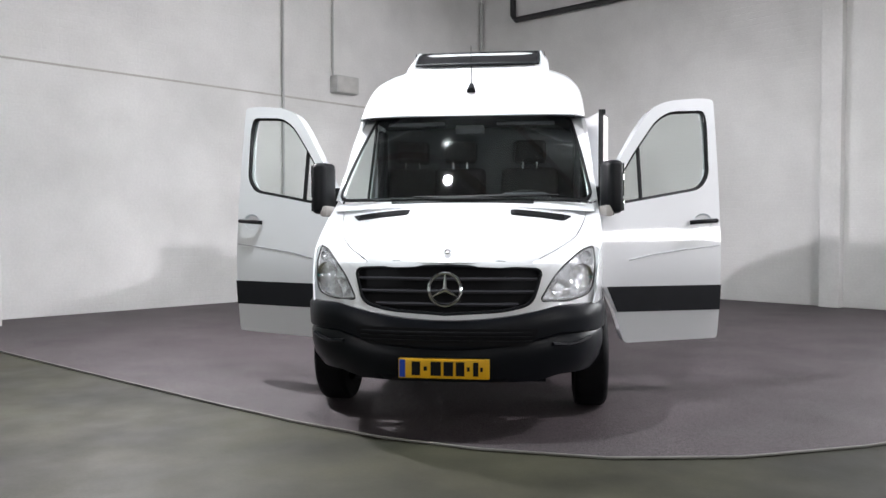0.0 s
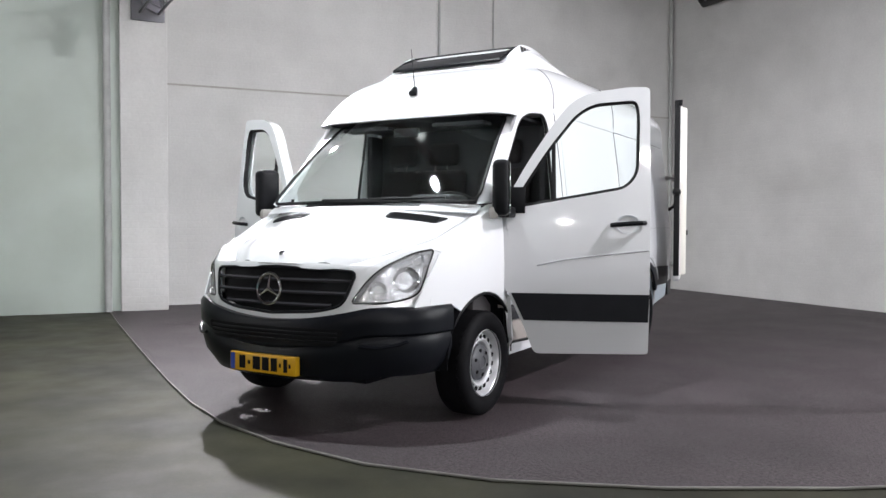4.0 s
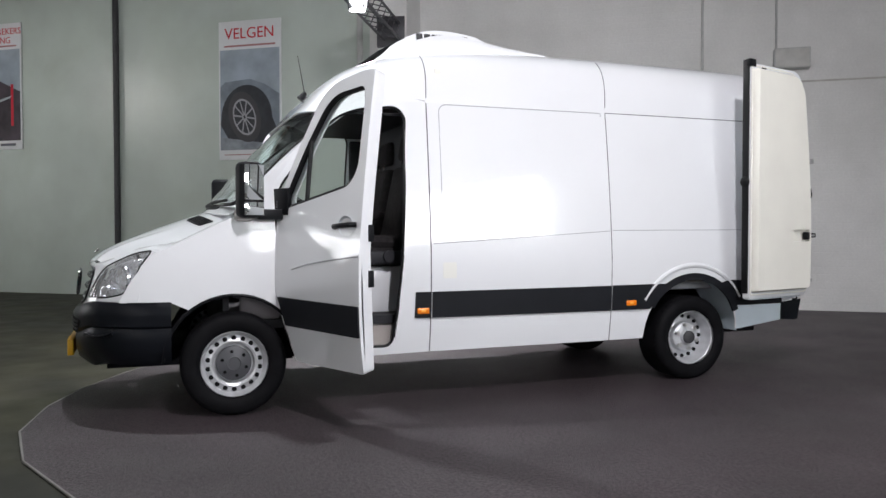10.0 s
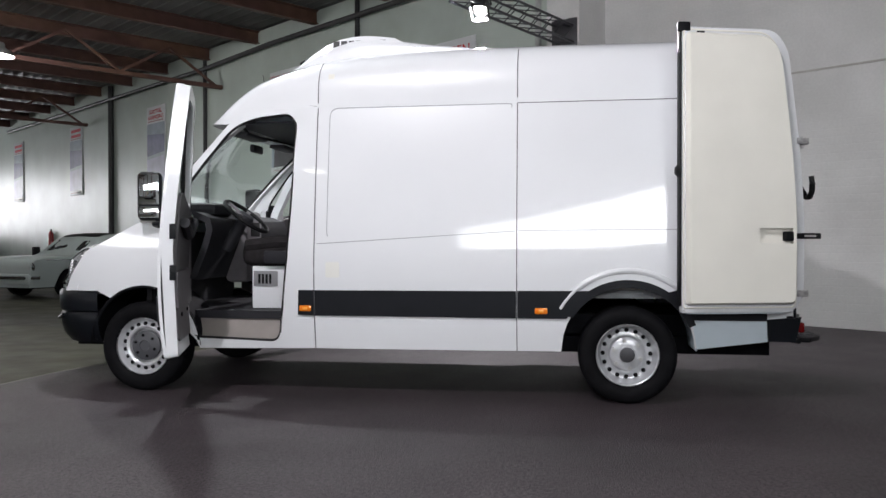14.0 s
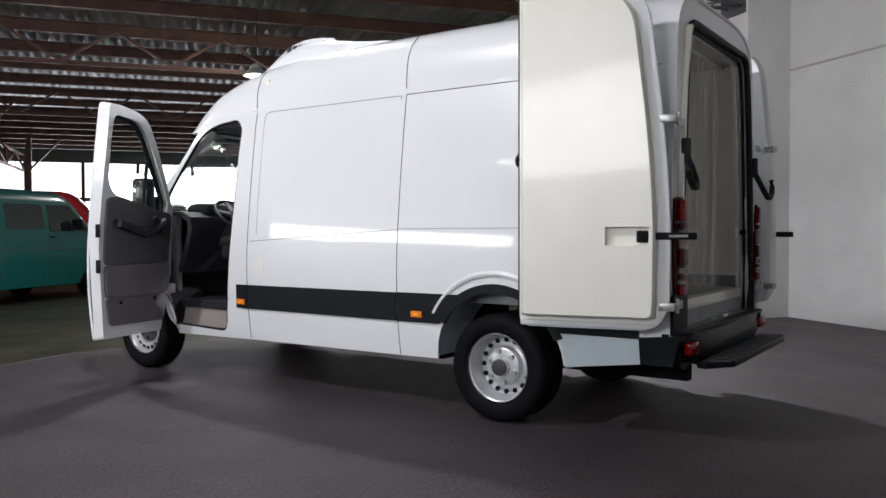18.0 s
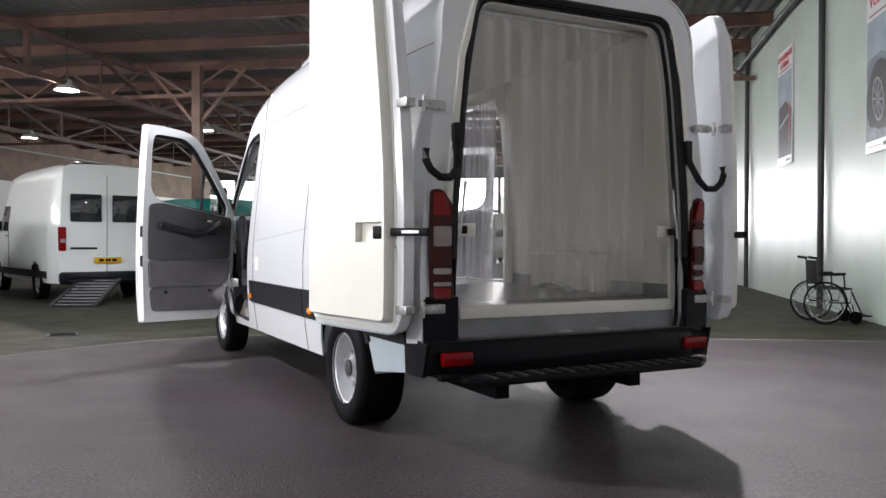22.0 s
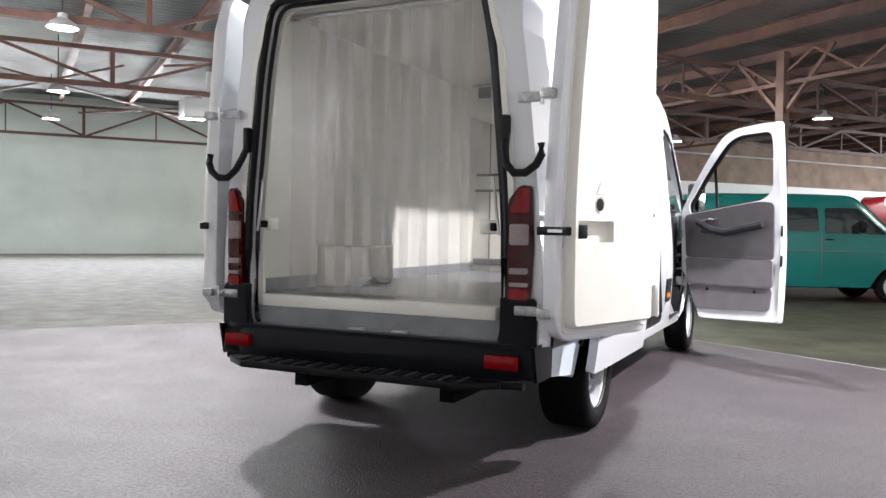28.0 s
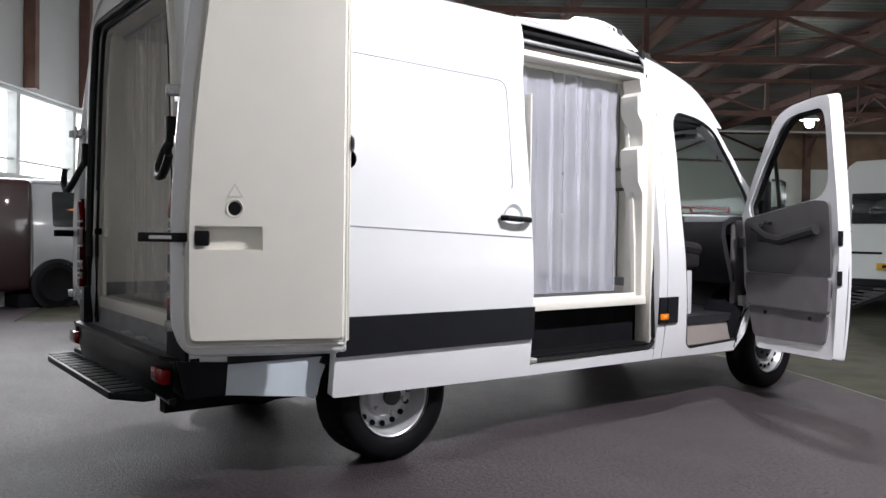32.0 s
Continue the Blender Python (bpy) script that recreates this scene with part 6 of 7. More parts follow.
# ---- the cab ----
part("cab_floor", box(-0.86, -0.05, 0.56, 0.86, 1.45, 0.62), M_TRIMD, van)
part("cab_bulkhead", box(-0.86, 1.405, 0.5, 0.86, 1.45, 2.14), M_TRIMD, van)
part("firewall", box(-0.80, -0.06, 0.45, 0.80, -0.02, 1.24), M_TRIMD, van)
part("cab_roof_lining", sheet([(-1, 0.62), (1, 0.62), (1, 1.42), (-1, 1.42)], lambda s, t: (s * 0.80, t, 2.075 + 0.03 * math.cos(s * 1.2)), 0.02, 0.3), M_TRIMD, van)
dash = part("dashboard", sheet([(-1, 0), (1, 0), (1, 1), (-1, 1)], lambda s, t: (s * 0.84, 0.02 + smooth_lerp([(0, -0.05), (0.35, 0.28), (0.5, 0.42), (0.65, 0.44), (1, 0.30)], t) + 0.05 * s * s, smooth_lerp([(0, 1.37), (0.35, 1.39), (0.5, 1.34), (0.65, 1.22), (1, 0.85)], t)), 0.05, 0.12, inside=(0, 0, 0.9)), M_TRIMD, van, "dark dashboard")
part("centre_console", box(-0.20, 0.30, 0.80, 0.16, 0.52, 1.42, 0.05), M_TRIM, dash)
part("console_screen", box(-0.11, 0.515, 1.20, 0.09, 0.525, 1.32, 0.004), M_HOLE, dash)
part("instrument_hood", box(0.24, 0.14, 1.36, 0.62, 0.44, 1.47, 0.05), M_TRIMD, dash)
part("gear_lever", cyl((0.0, 0.52, 1.02), (0.02, 0.62, 1.16), 0.022, 0.03, 10), M_TRIMD, dash)
sw = new("steering_wheel")
sw.parent = van
sw.matrix_local = Matrix.Translation((0.43, 0.62, 1.36)) @ Matrix.Rotation(radians(-38), 4, "X")
part("rim", tube([(0.205 * math.cos(2 * math.pi * k / 36), 0.205 * math.sin(2 * math.pi * k / 36), 0) for k in range(36)], 0.017, 8, closed=True), M_SEAL, sw)
part("hub", lathe([(0.0, 0.02), (0.06, 0.014), (0.075, -0.01), (0.05, -0.05)], 24), M_TRIMD, sw)
for t in (200, 340, 270):
    part("spoke", bar((0.05 * math.cos(radians(t)), 0.05 * math.sin(radians(t)), -0.005), (0.2 * math.cos(radians(t)), 0.2 * math.sin(radians(t)), 0), 0.035, 0.018), M_TRIM, sw)
part("column", cyl((0, 0, -0.02), (0, 0.02, -0.32), 0.045, 0.06, 12), M_TRIMD, sw)


def seat(x, w):
    s = new("seat")
    s.parent = van
    s.matrix_local = Matrix.Translation((x, 0.98, 0.62))
    part("seat_box", box(-w / 2 + 0.03, -0.22, 0.0, w / 2 - 0.03, 0.34, 0.34, 0.015), M_PAINT, s, "white metal seat box")
    part("cushion", box(-w / 2, -0.30, 0.34, w / 2, 0.28, 0.52, 0.06, seg=3), M_SEAT, s)
    for sg in (1, -1):
        part("bolster", tube([(sg * (w / 2 - 0.03), -0.26, 0.50), (sg * (w / 2 - 0.03), 0.0, 0.53), (sg * (w / 2 - 0.04), 0.22, 0.52)], 0.05, 8), M_SEAT, s)
    back = box(-w / 2 + 0.01, 0.0, 0.0, w / 2 - 0.01, 0.13, 0.66, 0.055, seg=3)
    back.transform(Matrix.Translation((0, 0.21, 0.48)) @ Matrix.Rotation(radians(-12), 4, "X"))
    part("backrest", back, M_SEAT, s)
    hd = box(-0.14, 0.0, 0.0, 0.14, 0.09, 0.20, 0.04, seg=3)
    hd.transform(Matrix.Translation((0, 0.345, 1.16)) @ Matrix.Rotation(radians(-10), 4, "X"))
    part("headrest", hd, M_SEAT, s)
    for sg in (1, -1):
        part("headrest_post", cyl((sg * 0.06, 0.36, 1.08), (sg * 0.06, 0.375, 1.20), 0.007, n=6), M_CHROME, s)
    part("side_cover", box(w / 2 - 0.01, -0.10, 0.36, w / 2 + 0.035, 0.30, 0.46, 0.015), M_TRIMD, s)
    part("tilt_wheel", cyl((w / 2 + 0.03, 0.16, 0.42), (w / 2 + 0.055, 0.16, 0.42), 0.045, n=16), M_TRIMD, s)
    part("armrest", box(-w / 2 - 0.05, 0.0, 0.70, -w / 2 + 0.01, 0.30, 0.76, 0.02), M_SEAT, s)
    return s


seat(0.44, 0.50)
seat(-0.16, 0.46)
seat(-0.58, 0.42)
part("seat_vent", box(0.665, 0.78, 0.80, 0.672, 0.98, 0.92, 0.003), mat("vent_grey", (0.22, 0.22, 0.23), 0.5), van)
for k in range(4):
    part("vent_slot", box(0.672, 0.82 + 0.03 * k, 0.82, 0.676, 0.838 + 0.03 * k, 0.895), M_HOLE, van)
for sg in (1, -1):
    part("entry_step", sheet([(0.40, 0.40), (1.17, 0.40), (1.20, 0.62), (0.33, 0.62)], lambda s, t, sg=sg: (sg * (0.90 - 0.45 * max(0, t - 0.42)), s, t), 0.02, 0.1), M_BEIGE, van, "beige plastic entry step")
    part("step_tread", box(sg * 0.86 - 0.05, 0.52, 0.395, sg * 0.86 + 0.05, 1.14, 0.412, 0.004), M_BLACK, van)
    part("pillar_trim", box(sg * 0.84 - 0.03, 1.22, 0.62, sg * 0.84 + 0.03, 1.40, 2.05, 0.02), M_TRIMD, van)
    part("kick_panel", box(sg * 0.82 - 0.03, 0.05, 0.62, sg * 0.82 + 0.03, 0.32, 1.36, 0.02), M_TRIM, van)
    part("sun_visor", box(sg * 0.42 - 0.22, 0.58, 2.0, sg * 0.42 + 0.22, 0.72, 2.03, 0.008), M_TRIMD, van)
part("inner_mirror", box(-0.11, 0.52, 1.93, 0.11, 0.56, 2.0, 0.012), M_TRIMD, van)


# ---- other vehicles in the hall ----
M_CARGLASS = mat("dark_car_glass", (0.02, 0.024, 0.026), 0.06, coat=0.3, spec=0.8)


def car_paint(name, colour, metal=0.0):
    return mat(name, colour, 0.3, metal, coat=0.5, vary=0.03, scale=2)


def vehicle(name, label, category, at, heading, top, width, belt, base, wheels, paint, side_glass, front_glass=None, rear_glass=None, radius=0.31,
            roof_in=0.82, doors=(), strip=None, plate=None, group="", rim=M_STEEL, tail=None, lamp_front=None, nose=0.88, bumper=0.5):
    """A road vehicle: x forward, y to its left. top: rows of (x, roof height). side_glass, front_glass, rear_glass: outlines in (x, z) or (y, z)."""
    at = Vector(at)
    root = thing(name, label, category, group, Matrix.Translation((at.x, at.y, -0.014)) @ Matrix.Rotation(radians(heading), 4, "Z"))
    x0, x1 = top[0][0], top[-1][0]

    def half(x, z):
        e = min((x - x0) / 0.45, (x1 - x) / 0.7, 1.0)
        w = width / 2 * (nose + (1 - nose) * math.sin(max(e, 0) * math.pi / 2))
        zt = smooth_lerp(top, x)
        if z < 0.6:
            return w * lerp([(0.15, 0.92), (0.35, 0.97), (0.6, 1.0)], z)
        if z <= belt:
            return w
        s = (z - belt) / max(zt - belt, 0.05)
        return w * (1 + (roof_in - 1) * min(s, 1) ** 1.3)

    bm = bmesh.new()
    n = 44
    rows = []
    for i in range(n + 1):
        x = x0 + (x1 - x0) * i / n
        zt = smooth_lerp(top, x)
        zb = base
        for wx in wheels:
            d = abs(x - wx)
            if d < radius + 0.06:
                zb = max(zb, radius + math.sqrt((radius + 0.06) ** 2 - d * d))
        zs = [zb] + [zb + (zt - zb) * k for k in (0.25, 0.5, 0.72, 0.88, 0.96)]
        r = [bm.verts.new((x, half(x, z), z)) for z in zs]
        r += [bm.verts.new((x, half(x, zt) * 0.86, zt)), bm.verts.new((x, 0, zt + 0.02)), bm.verts.new((x, -half(x, zt) * 0.86, zt))]
        r += [bm.verts.new((x, -half(x, z), z)) for z in reversed(zs)]
        rows.append(r)
    for a, b in zip(rows, rows[1:]):
        for k in range(len(a) - 1):
            bm.faces.new((a[k], a[k + 1], b[k + 1], b[k]))
    bm.faces.new(rows[0])
    bm.faces.new(rows[-1][::-1])
    part("body", bm, paint, root, smooth=50)
    part("underside", box(x0 + 0.1, -width / 2 + 0.12, base - 0.02, x1 - 0.1, width / 2 - 0.12, base + 0.10), M_UNDER, root)
    for sg in (1, -1):
        for g in side_glass:
            part("side_window", sheet(rounded(g, 0.05, 3), lambda s, t, sg=sg: (s, sg * (half(s, t) + 0.006), t), 0.02, 0.2, inside=((x0 + x1) / 2, 0, 1.0)), M_CARGLASS, root)
        for x in doors:
            part("door_gap", tube([(x, sg * (half(x, z) + 0.001), z) for z in np.linspace(0.38, belt, 7)], 0.006, 4), M_JOINT, root)
        if doors:
            for x in doors[:1]:
                part("door_handle", box(x + 0.06, sg * (half(x, belt) + 0.012) - 0.012, belt - 0.12, x + 0.20, sg * (half(x, belt) + 0.012) + 0.012, belt - 0.09, 0.006), M_BLACK, root)
        if strip:
            part("rub_strip", sheet([(x0 + 0.5, strip[0]), (x1 - 0.9, strip[0]), (x1 - 0.9, strip[1]), (x0 + 0.5, strip[1])], lambda s, t, sg=sg: (s, sg * (half(s, t) + 0.008), t), 0.02, 0.4, inside=((x0 + x1) / 2, 0, 1.0)), M_STRIP, root)
        for wx in wheels:
            w = new("wheel")
            w.parent = root
            w.matrix_local = Matrix.Translation((wx, sg * (width / 2 - 0.12), radius)) @ Matrix.Rotation(radians(-90 * sg), 4, "X")
            part("tyre", lathe([(radius * 0.64, 0.07), (radius * 0.75, 0.10), (radius * 0.95, 0.10), (radius, 0.06), (radius, -0.08), (radius * 0.9, -0.10), (radius * 0.6, -0.09)], 32), M_RUBBER, w)
            rm = lathe([(radius * 0.66, 0.075), (radius * 0.60, 0.06), (radius * 0.45, 0.045), (radius * 0.2, 0.06), (0, 0.065)], 32)
            part("rim", rm, rim, w)
            for k in range(5):
                a = 2 * math.pi * k / 5
                part("rim_hole", cyl((radius * 0.42 * math.cos(a), radius * 0.42 * math.sin(a), 0.03), (radius * 0.42 * math.cos(a), radius * 0.42 * math.sin(a), 0.056), radius * 0.10, n=8), M_HOLE, w)
    for g, xs, tilt in ((front_glass, x1, 1), (rear_glass, x0, -1)):
        if not g:
            continue
        def at_end(s, t, tilt=tilt, xs=xs):
            lo, hi = x0, x1
            xx = xs
            for k in range(60):
                xx = xs - tilt * (x1 - x0) * 0.5 * k / 60
                if smooth_lerp(top, xx) >= t + 0.01:
                    break
            return (xx + tilt * 0.05, s, t)
        part("windscreen" if tilt > 0 else "rear_window", sheet(rounded(g, 0.05, 3), at_end, 0.02, 0.15, inside=((x0 + x1) / 2, 0, 1.0)), M_CARGLASS, root)
    part("bumper", box(x1 - 0.10, -width / 2 * nose, bumper - 0.17, x1 + 0.05, width / 2 * nose, bumper + 0.06, 0.05), M_BUMPER if strip else paint, root)
    part("bumper", box(x0 - 0.05, -width / 2 * nose, bumper - 0.17, x0 + 0.10, width / 2 * nose, bumper + 0.06, 0.05), M_BUMPER if strip else paint, root)
    if plate:
        part("number_plate", box(x0 - 0.062, -0.25, plate, x0 - 0.045, 0.25, plate + 0.11, 0.004), M_PLATE, root)
        part("number_plate", box(x1 + 0.048, -0.25, 0.40, x1 + 0.062, 0.25, 0.51, 0.004), M_PLATE, root)
        for y in (-0.12, 0.0, 0.12):
            part("plate_bar", box(x0 - 0.065, y - 0.045, plate + 0.03, x0 - 0.06, y + 0.045, plate + 0.08), M_HOLE, root)
    for sg in (1, -1):
        if tail:
            t0, t1, tw = tail
            part("tail_light", box(x0 - 0.02, sg * (width / 2 * nose - tw / 2 + 0.01) - tw / 2, t0, x0 + 0.10, sg * (width / 2 * nose - tw / 2 + 0.01) + tw / 2, t1, 0.02), M_RED, root)
            part("tail_lens", box(x0 - 0.024, sg * (width / 2 * nose - tw / 2) - tw * 0.4, t0 + (t1 - t0) * 0.35, x0 - 0.015, sg * (width / 2 * nose - tw / 2) + tw * 0.4, t0 + (t1 - t0) * 0.5), M_SMOKE, root)
        if lamp_front:
            z, w = lamp_front
            part("headlight", box(x1 - 0.16, sg * (width / 2 * nose - w / 2) - w / 2, z - 0.09, x1 + 0.015, sg * (width / 2 * nose - w / 2) + w / 2, z + 0.09, 0.03), mat("far_lamp", (0.6, 0.62, 0.64), 0.15, 0.5), root)
        part("mirror", box(x1 - 1.55 if len(wheels) and top[-1][1] < 1.2 else x1 - 1.2, sg * (width / 2 + 0.10) - 0.09, belt + 0.02, (x1 - 1.55 if top[-1][1] < 1.2 else x1 - 1.2) + 0.10, sg * (width / 2 + 0.10) + 0.09, belt + 0.22, 0.03), M_BLACK, root)
    return root


def hd(dx, dy):
    return math.degrees(math.atan2(dy, dx))


VAN_TOP = [(-2.4, 1.25), (-2.38, 1.80), (-2.25, 1.92), (-1.0, 1.96), (0.6, 1.95), (0.95, 1.88), (1.55, 1.32), (1.9, 1.10), (2.25, 0.98), (2.38, 0.80), (2.4, 0.6)]
VG = [[(-2.1, 1.28), (-1.15, 1.28), (-1.15, 1.70), (-2.1, 1.70)], [(-1.05, 1.28), (0.05, 1.28), (0.05, 1.70), (-1.05, 1.70)], [(0.15, 1.24), (1.35, 1.24), (0.85, 1.70), (0.15, 1.70)]]
VF = [(-0.70, 1.34), (0.70, 1.34), (0.62, 1.84), (-0.62, 1.84)]
VR = [(-0.66, 1.30), (0.66, 1.30), (0.60, 1.74), (-0.60, 1.74)]
M_TEAL = car_paint("teal_paint", (0.005, 0.125, 0.112))
M_SILVER = car_paint("silver_paint", (0.38, 0.39, 0.37), 0.4)
M_BLUESILVER = car_paint("blue_silver_paint", (0.40, 0.46, 0.53), 0.4)
M_WVAN = car_paint("far_white_paint", (0.72, 0.74, 0.73))
M_RVAN = car_paint("red_paint", (0.36, 0.012, 0.02))
M_DVAN = car_paint("dark_blue_paint", (0.02, 0.026, 0.035))

LONG_TOP = [(-2.38, 1.2), (-2.36, 1.75), (-2.25, 1.91), (-1.0, 1.95), (0.45, 1.94), (0.85, 1.87), (1.45, 1.30), (1.78, 1.08), (2.12, 0.97), (2.27, 0.78), (2.30, 0.6)]
tv = vehicle("teal_van", "long teal green panel van parked beside a column", "van", (-1.75, -8.15, 0), hd(-2.8, -1.1), LONG_TOP, 1.84, 1.24, 0.28, (-1.46, 1.46), M_TEAL,
             [[(-0.75, 1.28), (0.10, 1.28), (0.10, 1.70), (-0.75, 1.70)], [(0.22, 1.24), (1.28, 1.24), (0.80, 1.70), (0.22, 1.70)]], VF, VR, strip=None, doors=(0.16, -0.85),
             tail=(0.85, 1.2, 0.14), lamp_front=(0.80, 0.30), plate=0.75)
for sg in (1, -1):
    part("side_crease", tube([(x, sg * 0.922, 0.92) for x in np.linspace(-2.0, 1.2, 9)], 0.008, 5), M_JOINT, tv)
HIGH_TOP = [(-2.8, 1.3), (-2.78, 2.35), (-2.6, 2.55), (-1.0, 2.60), (0.9, 2.58), (1.3, 2.40), (1.75, 1.75), (1.95, 1.40), (2.3, 1.18), (2.65, 1.02), (2.78, 0.85), (2.8, 0.6)]
hv = vehicle("high_white_van", "white high-roof van seen from behind", "van", (2.16, -10.85, 0), hd(0.24, -1.0), HIGH_TOP, 1.93, 1.35, 0.34, (-1.55, 1.75), M_WVAN, [[(0.75, 1.35), (1.75, 1.35), (1.35, 1.9), (0.75, 1.9)]], VF,
        None, radius=0.34, doors=(0.7,), strip=(0.42, 0.56), tail=(0.95, 1.40, 0.13), plate=0.72, lamp_front=(0.9, 0.28))
for y0, y1 in ((0.10, 0.66), (-0.66, -0.10)):
    part("rear_window", box(-2.815, y0, 1.50, -2.79, y1, 2.02, 0.02), M_CARGLASS, hv)
part("rear_door_gap", box(-2.806, -0.006, 0.55, -2.797, 0.006, 2.4), M_JOINT, hv)
part("plate_lamp", box(-2.82, 0.18, 0.98, -2.80, 0.66, 1.02, 0.006), M_BLACK, hv)
part("roof_vent", box(-1.9, -0.35, 2.58, -1.2, 0.35, 2.70, 0.04), M_BLACK, hv)
part("rear_step", box(-2.95, -0.7, 0.36, -2.80, 0.7, 0.42, 0.01), M_BLACK, hv)
MPV_TOP = [(-2.15, 0.90), (-2.10, 1.08), (-1.98, 1.30), (-1.80, 1.52), (-1.5, 1.61), (-0.4, 1.63), (0.35, 1.56), (1.15, 1.10), (1.9, 0.92), (2.1, 0.75), (2.15, 0.6)]
vehicle("silver_mpv", "blue-silver family car seen from behind with red lights", "car", (4.50, -9.85, 0), hd(0.18, -1.0), MPV_TOP, 1.78, 1.0, 0.24, (-1.3, 1.35), M_BLUESILVER, [[(-1.7, 1.02), (-0.7, 1.02), (-0.7, 1.42), (-1.55, 1.42)], [(-0.6, 1.02), (0.95, 1.02), (0.35, 1.42), (-0.6, 1.42)]], None,
        [(-0.62, 1.12), (0.62, 1.12), (0.54, 1.48), (-0.54, 1.48)], radius=0.31, doors=(0.0, -0.95), tail=(0.82, 1.16, 0.17), plate=0.72, bumper=0.52)
LOW_TOP = [(-2.4, 1.2), (-2.38, 1.72), (-2.2, 1.86), (-1.0, 1.92), (0.5, 1.90), (0.85, 1.83), (1.5, 1.28), (1.9, 1.08), (2.25, 0.94), (2.38, 0.75), (2.4, 0.6)]
vehicle("silver_van", "silver people van with dark windows", "van", (9.4, -14.4, 0), hd(-1.0, -0.10), LOW_TOP, 1.9, 1.18, 0.26, (-1.6, 1.55), M_SILVER, VG, VF, VR, doors=(0.1, -1.1), tail=(0.9, 1.3, 0.12), lamp_front=(0.82, 0.32), plate=0.7)
vehicle("white_van", "white people van with a dark lower strip", "van", (11.3, -11.2, 0), hd(-1.0, -0.05), VAN_TOP, 1.9, 1.24, 0.28, (-1.6, 1.5), M_WVAN, VG, VF, VR, doors=(0.1, -1.1), strip=(0.38, 0.50), tail=(0.9, 1.3, 0.12), lamp_front=(0.82, 0.32), plate=0.7)
vehicle("dark_van", "dark grey van parked by the white partition", "van", (7.9, -17.4, 0), hd(-1.0, -0.10), LOW_TOP, 1.9, 1.18, 0.26, (-1.6, 1.55), M_DVAN, VG, VF, VR, doors=(0.1,), tail=(0.9, 1.3, 0.12), lamp_front=(0.82, 0.32))
DUC_TOP = [(-2.6, 1.3), (-2.58, 2.05), (-2.4, 2.2), (0.6, 2.25), (1.0, 2.15), (1.65, 1.50), (1.9, 1.25), (2.3, 1.08), (2.55, 0.9), (2.6, 0.6)]
row_h = hd(*(-(TURN @ Vector((1, 0, 0))).xy))
for k, (b, col, lab) in enumerate(((-15.3, M_RVAN, "red delivery van in a parked row"), (-18.2, M_DVAN, "dark blue van in a parked row"), (-21.0, M_DVAN, "dark blue van in a parked row"),
                                   (-23.8, M_SILVER, "silver van in a parked row"), (-26.6, M_RVAN, "red van at the end of a row"), (-29.4, M_WVAN, "white van at the end of a row"))):
    p = hall(10.6 if k < 1 else 10.0, b) + Vector((1.0 + 0.04 * (-b - 15), 0, 0))
    vehicle("row_van", lab, "van", (p.x, p.y, 0), row_h, DUC_TOP if k < 1 else LOW_TOP, 1.95, 1.25, 0.30, (-1.6, 1.65), col, [[(0.35, 1.28), (1.45, 1.28), (0.95, 1.80 if k < 1 else 1.72), (0.35, 1.80 if k < 1 else 1.72)]], VF, None,
            doors=(0.3,), strip=(0.4, 0.55) if k < 1 else None, lamp_front=(0.9, 0.3), group="parked row")
p = hall(8.35, -34.9)
vehicle("silver_bus", "silver high-roof bus seen from behind", "bus", (p.x, p.y, 0), hd(*(-(TURN @ Vector((0, 1, 0))).xy)), HIGH_TOP, 1.95, 1.35, 0.34, (-1.55, 1.75), M_SILVER, VG, VF,
        [(-0.68, 1.40), (0.68, 1.40), (0.62, 1.85), (-0.62, 1.85)], radius=0.34, tail=(0.95, 1.35, 0.12), plate=0.72)

# dark cars side by side against the poster wall
SALOON_TOP = [(-2.2, 0.75), (-2.12, 0.98), (-1.6, 1.06), (-0.95, 1.40), (-0.2, 1.46), (0.35, 1.42), (1.05, 0.99), (1.75, 0.88), (2.1, 0.76), (2.2, 0.58)]
M_BLACKCAR = car_paint("black_car_paint", (0.008, 0.009, 0.012))
for k in range(6):
    p = hall(2.0 + 0.55 * k, -34.4 - 2.1 * k)
    vehicle("saloon_car", "black saloon car in a tight row along the wall", "car", (p.x, p.y, 0), row_h + 195, SALOON_TOP, 1.76, 0.96, 0.22, (-1.3, 1.35), M_BLACKCAR,
            [[(-0.95, 1.00), (-0.1, 1.00), (-0.1, 1.34), (-0.75, 1.32)], [(-0.02, 1.00), (0.85, 1.00), (0.32, 1.34), (-0.02, 1.35)]], [(-0.60, 1.02), (0.60, 1.02), (0.50, 1.34), (-0.50, 1.34)], None,
            doors=(-0.05,), lamp_front=(0.66, 0.30), group="saloon row")

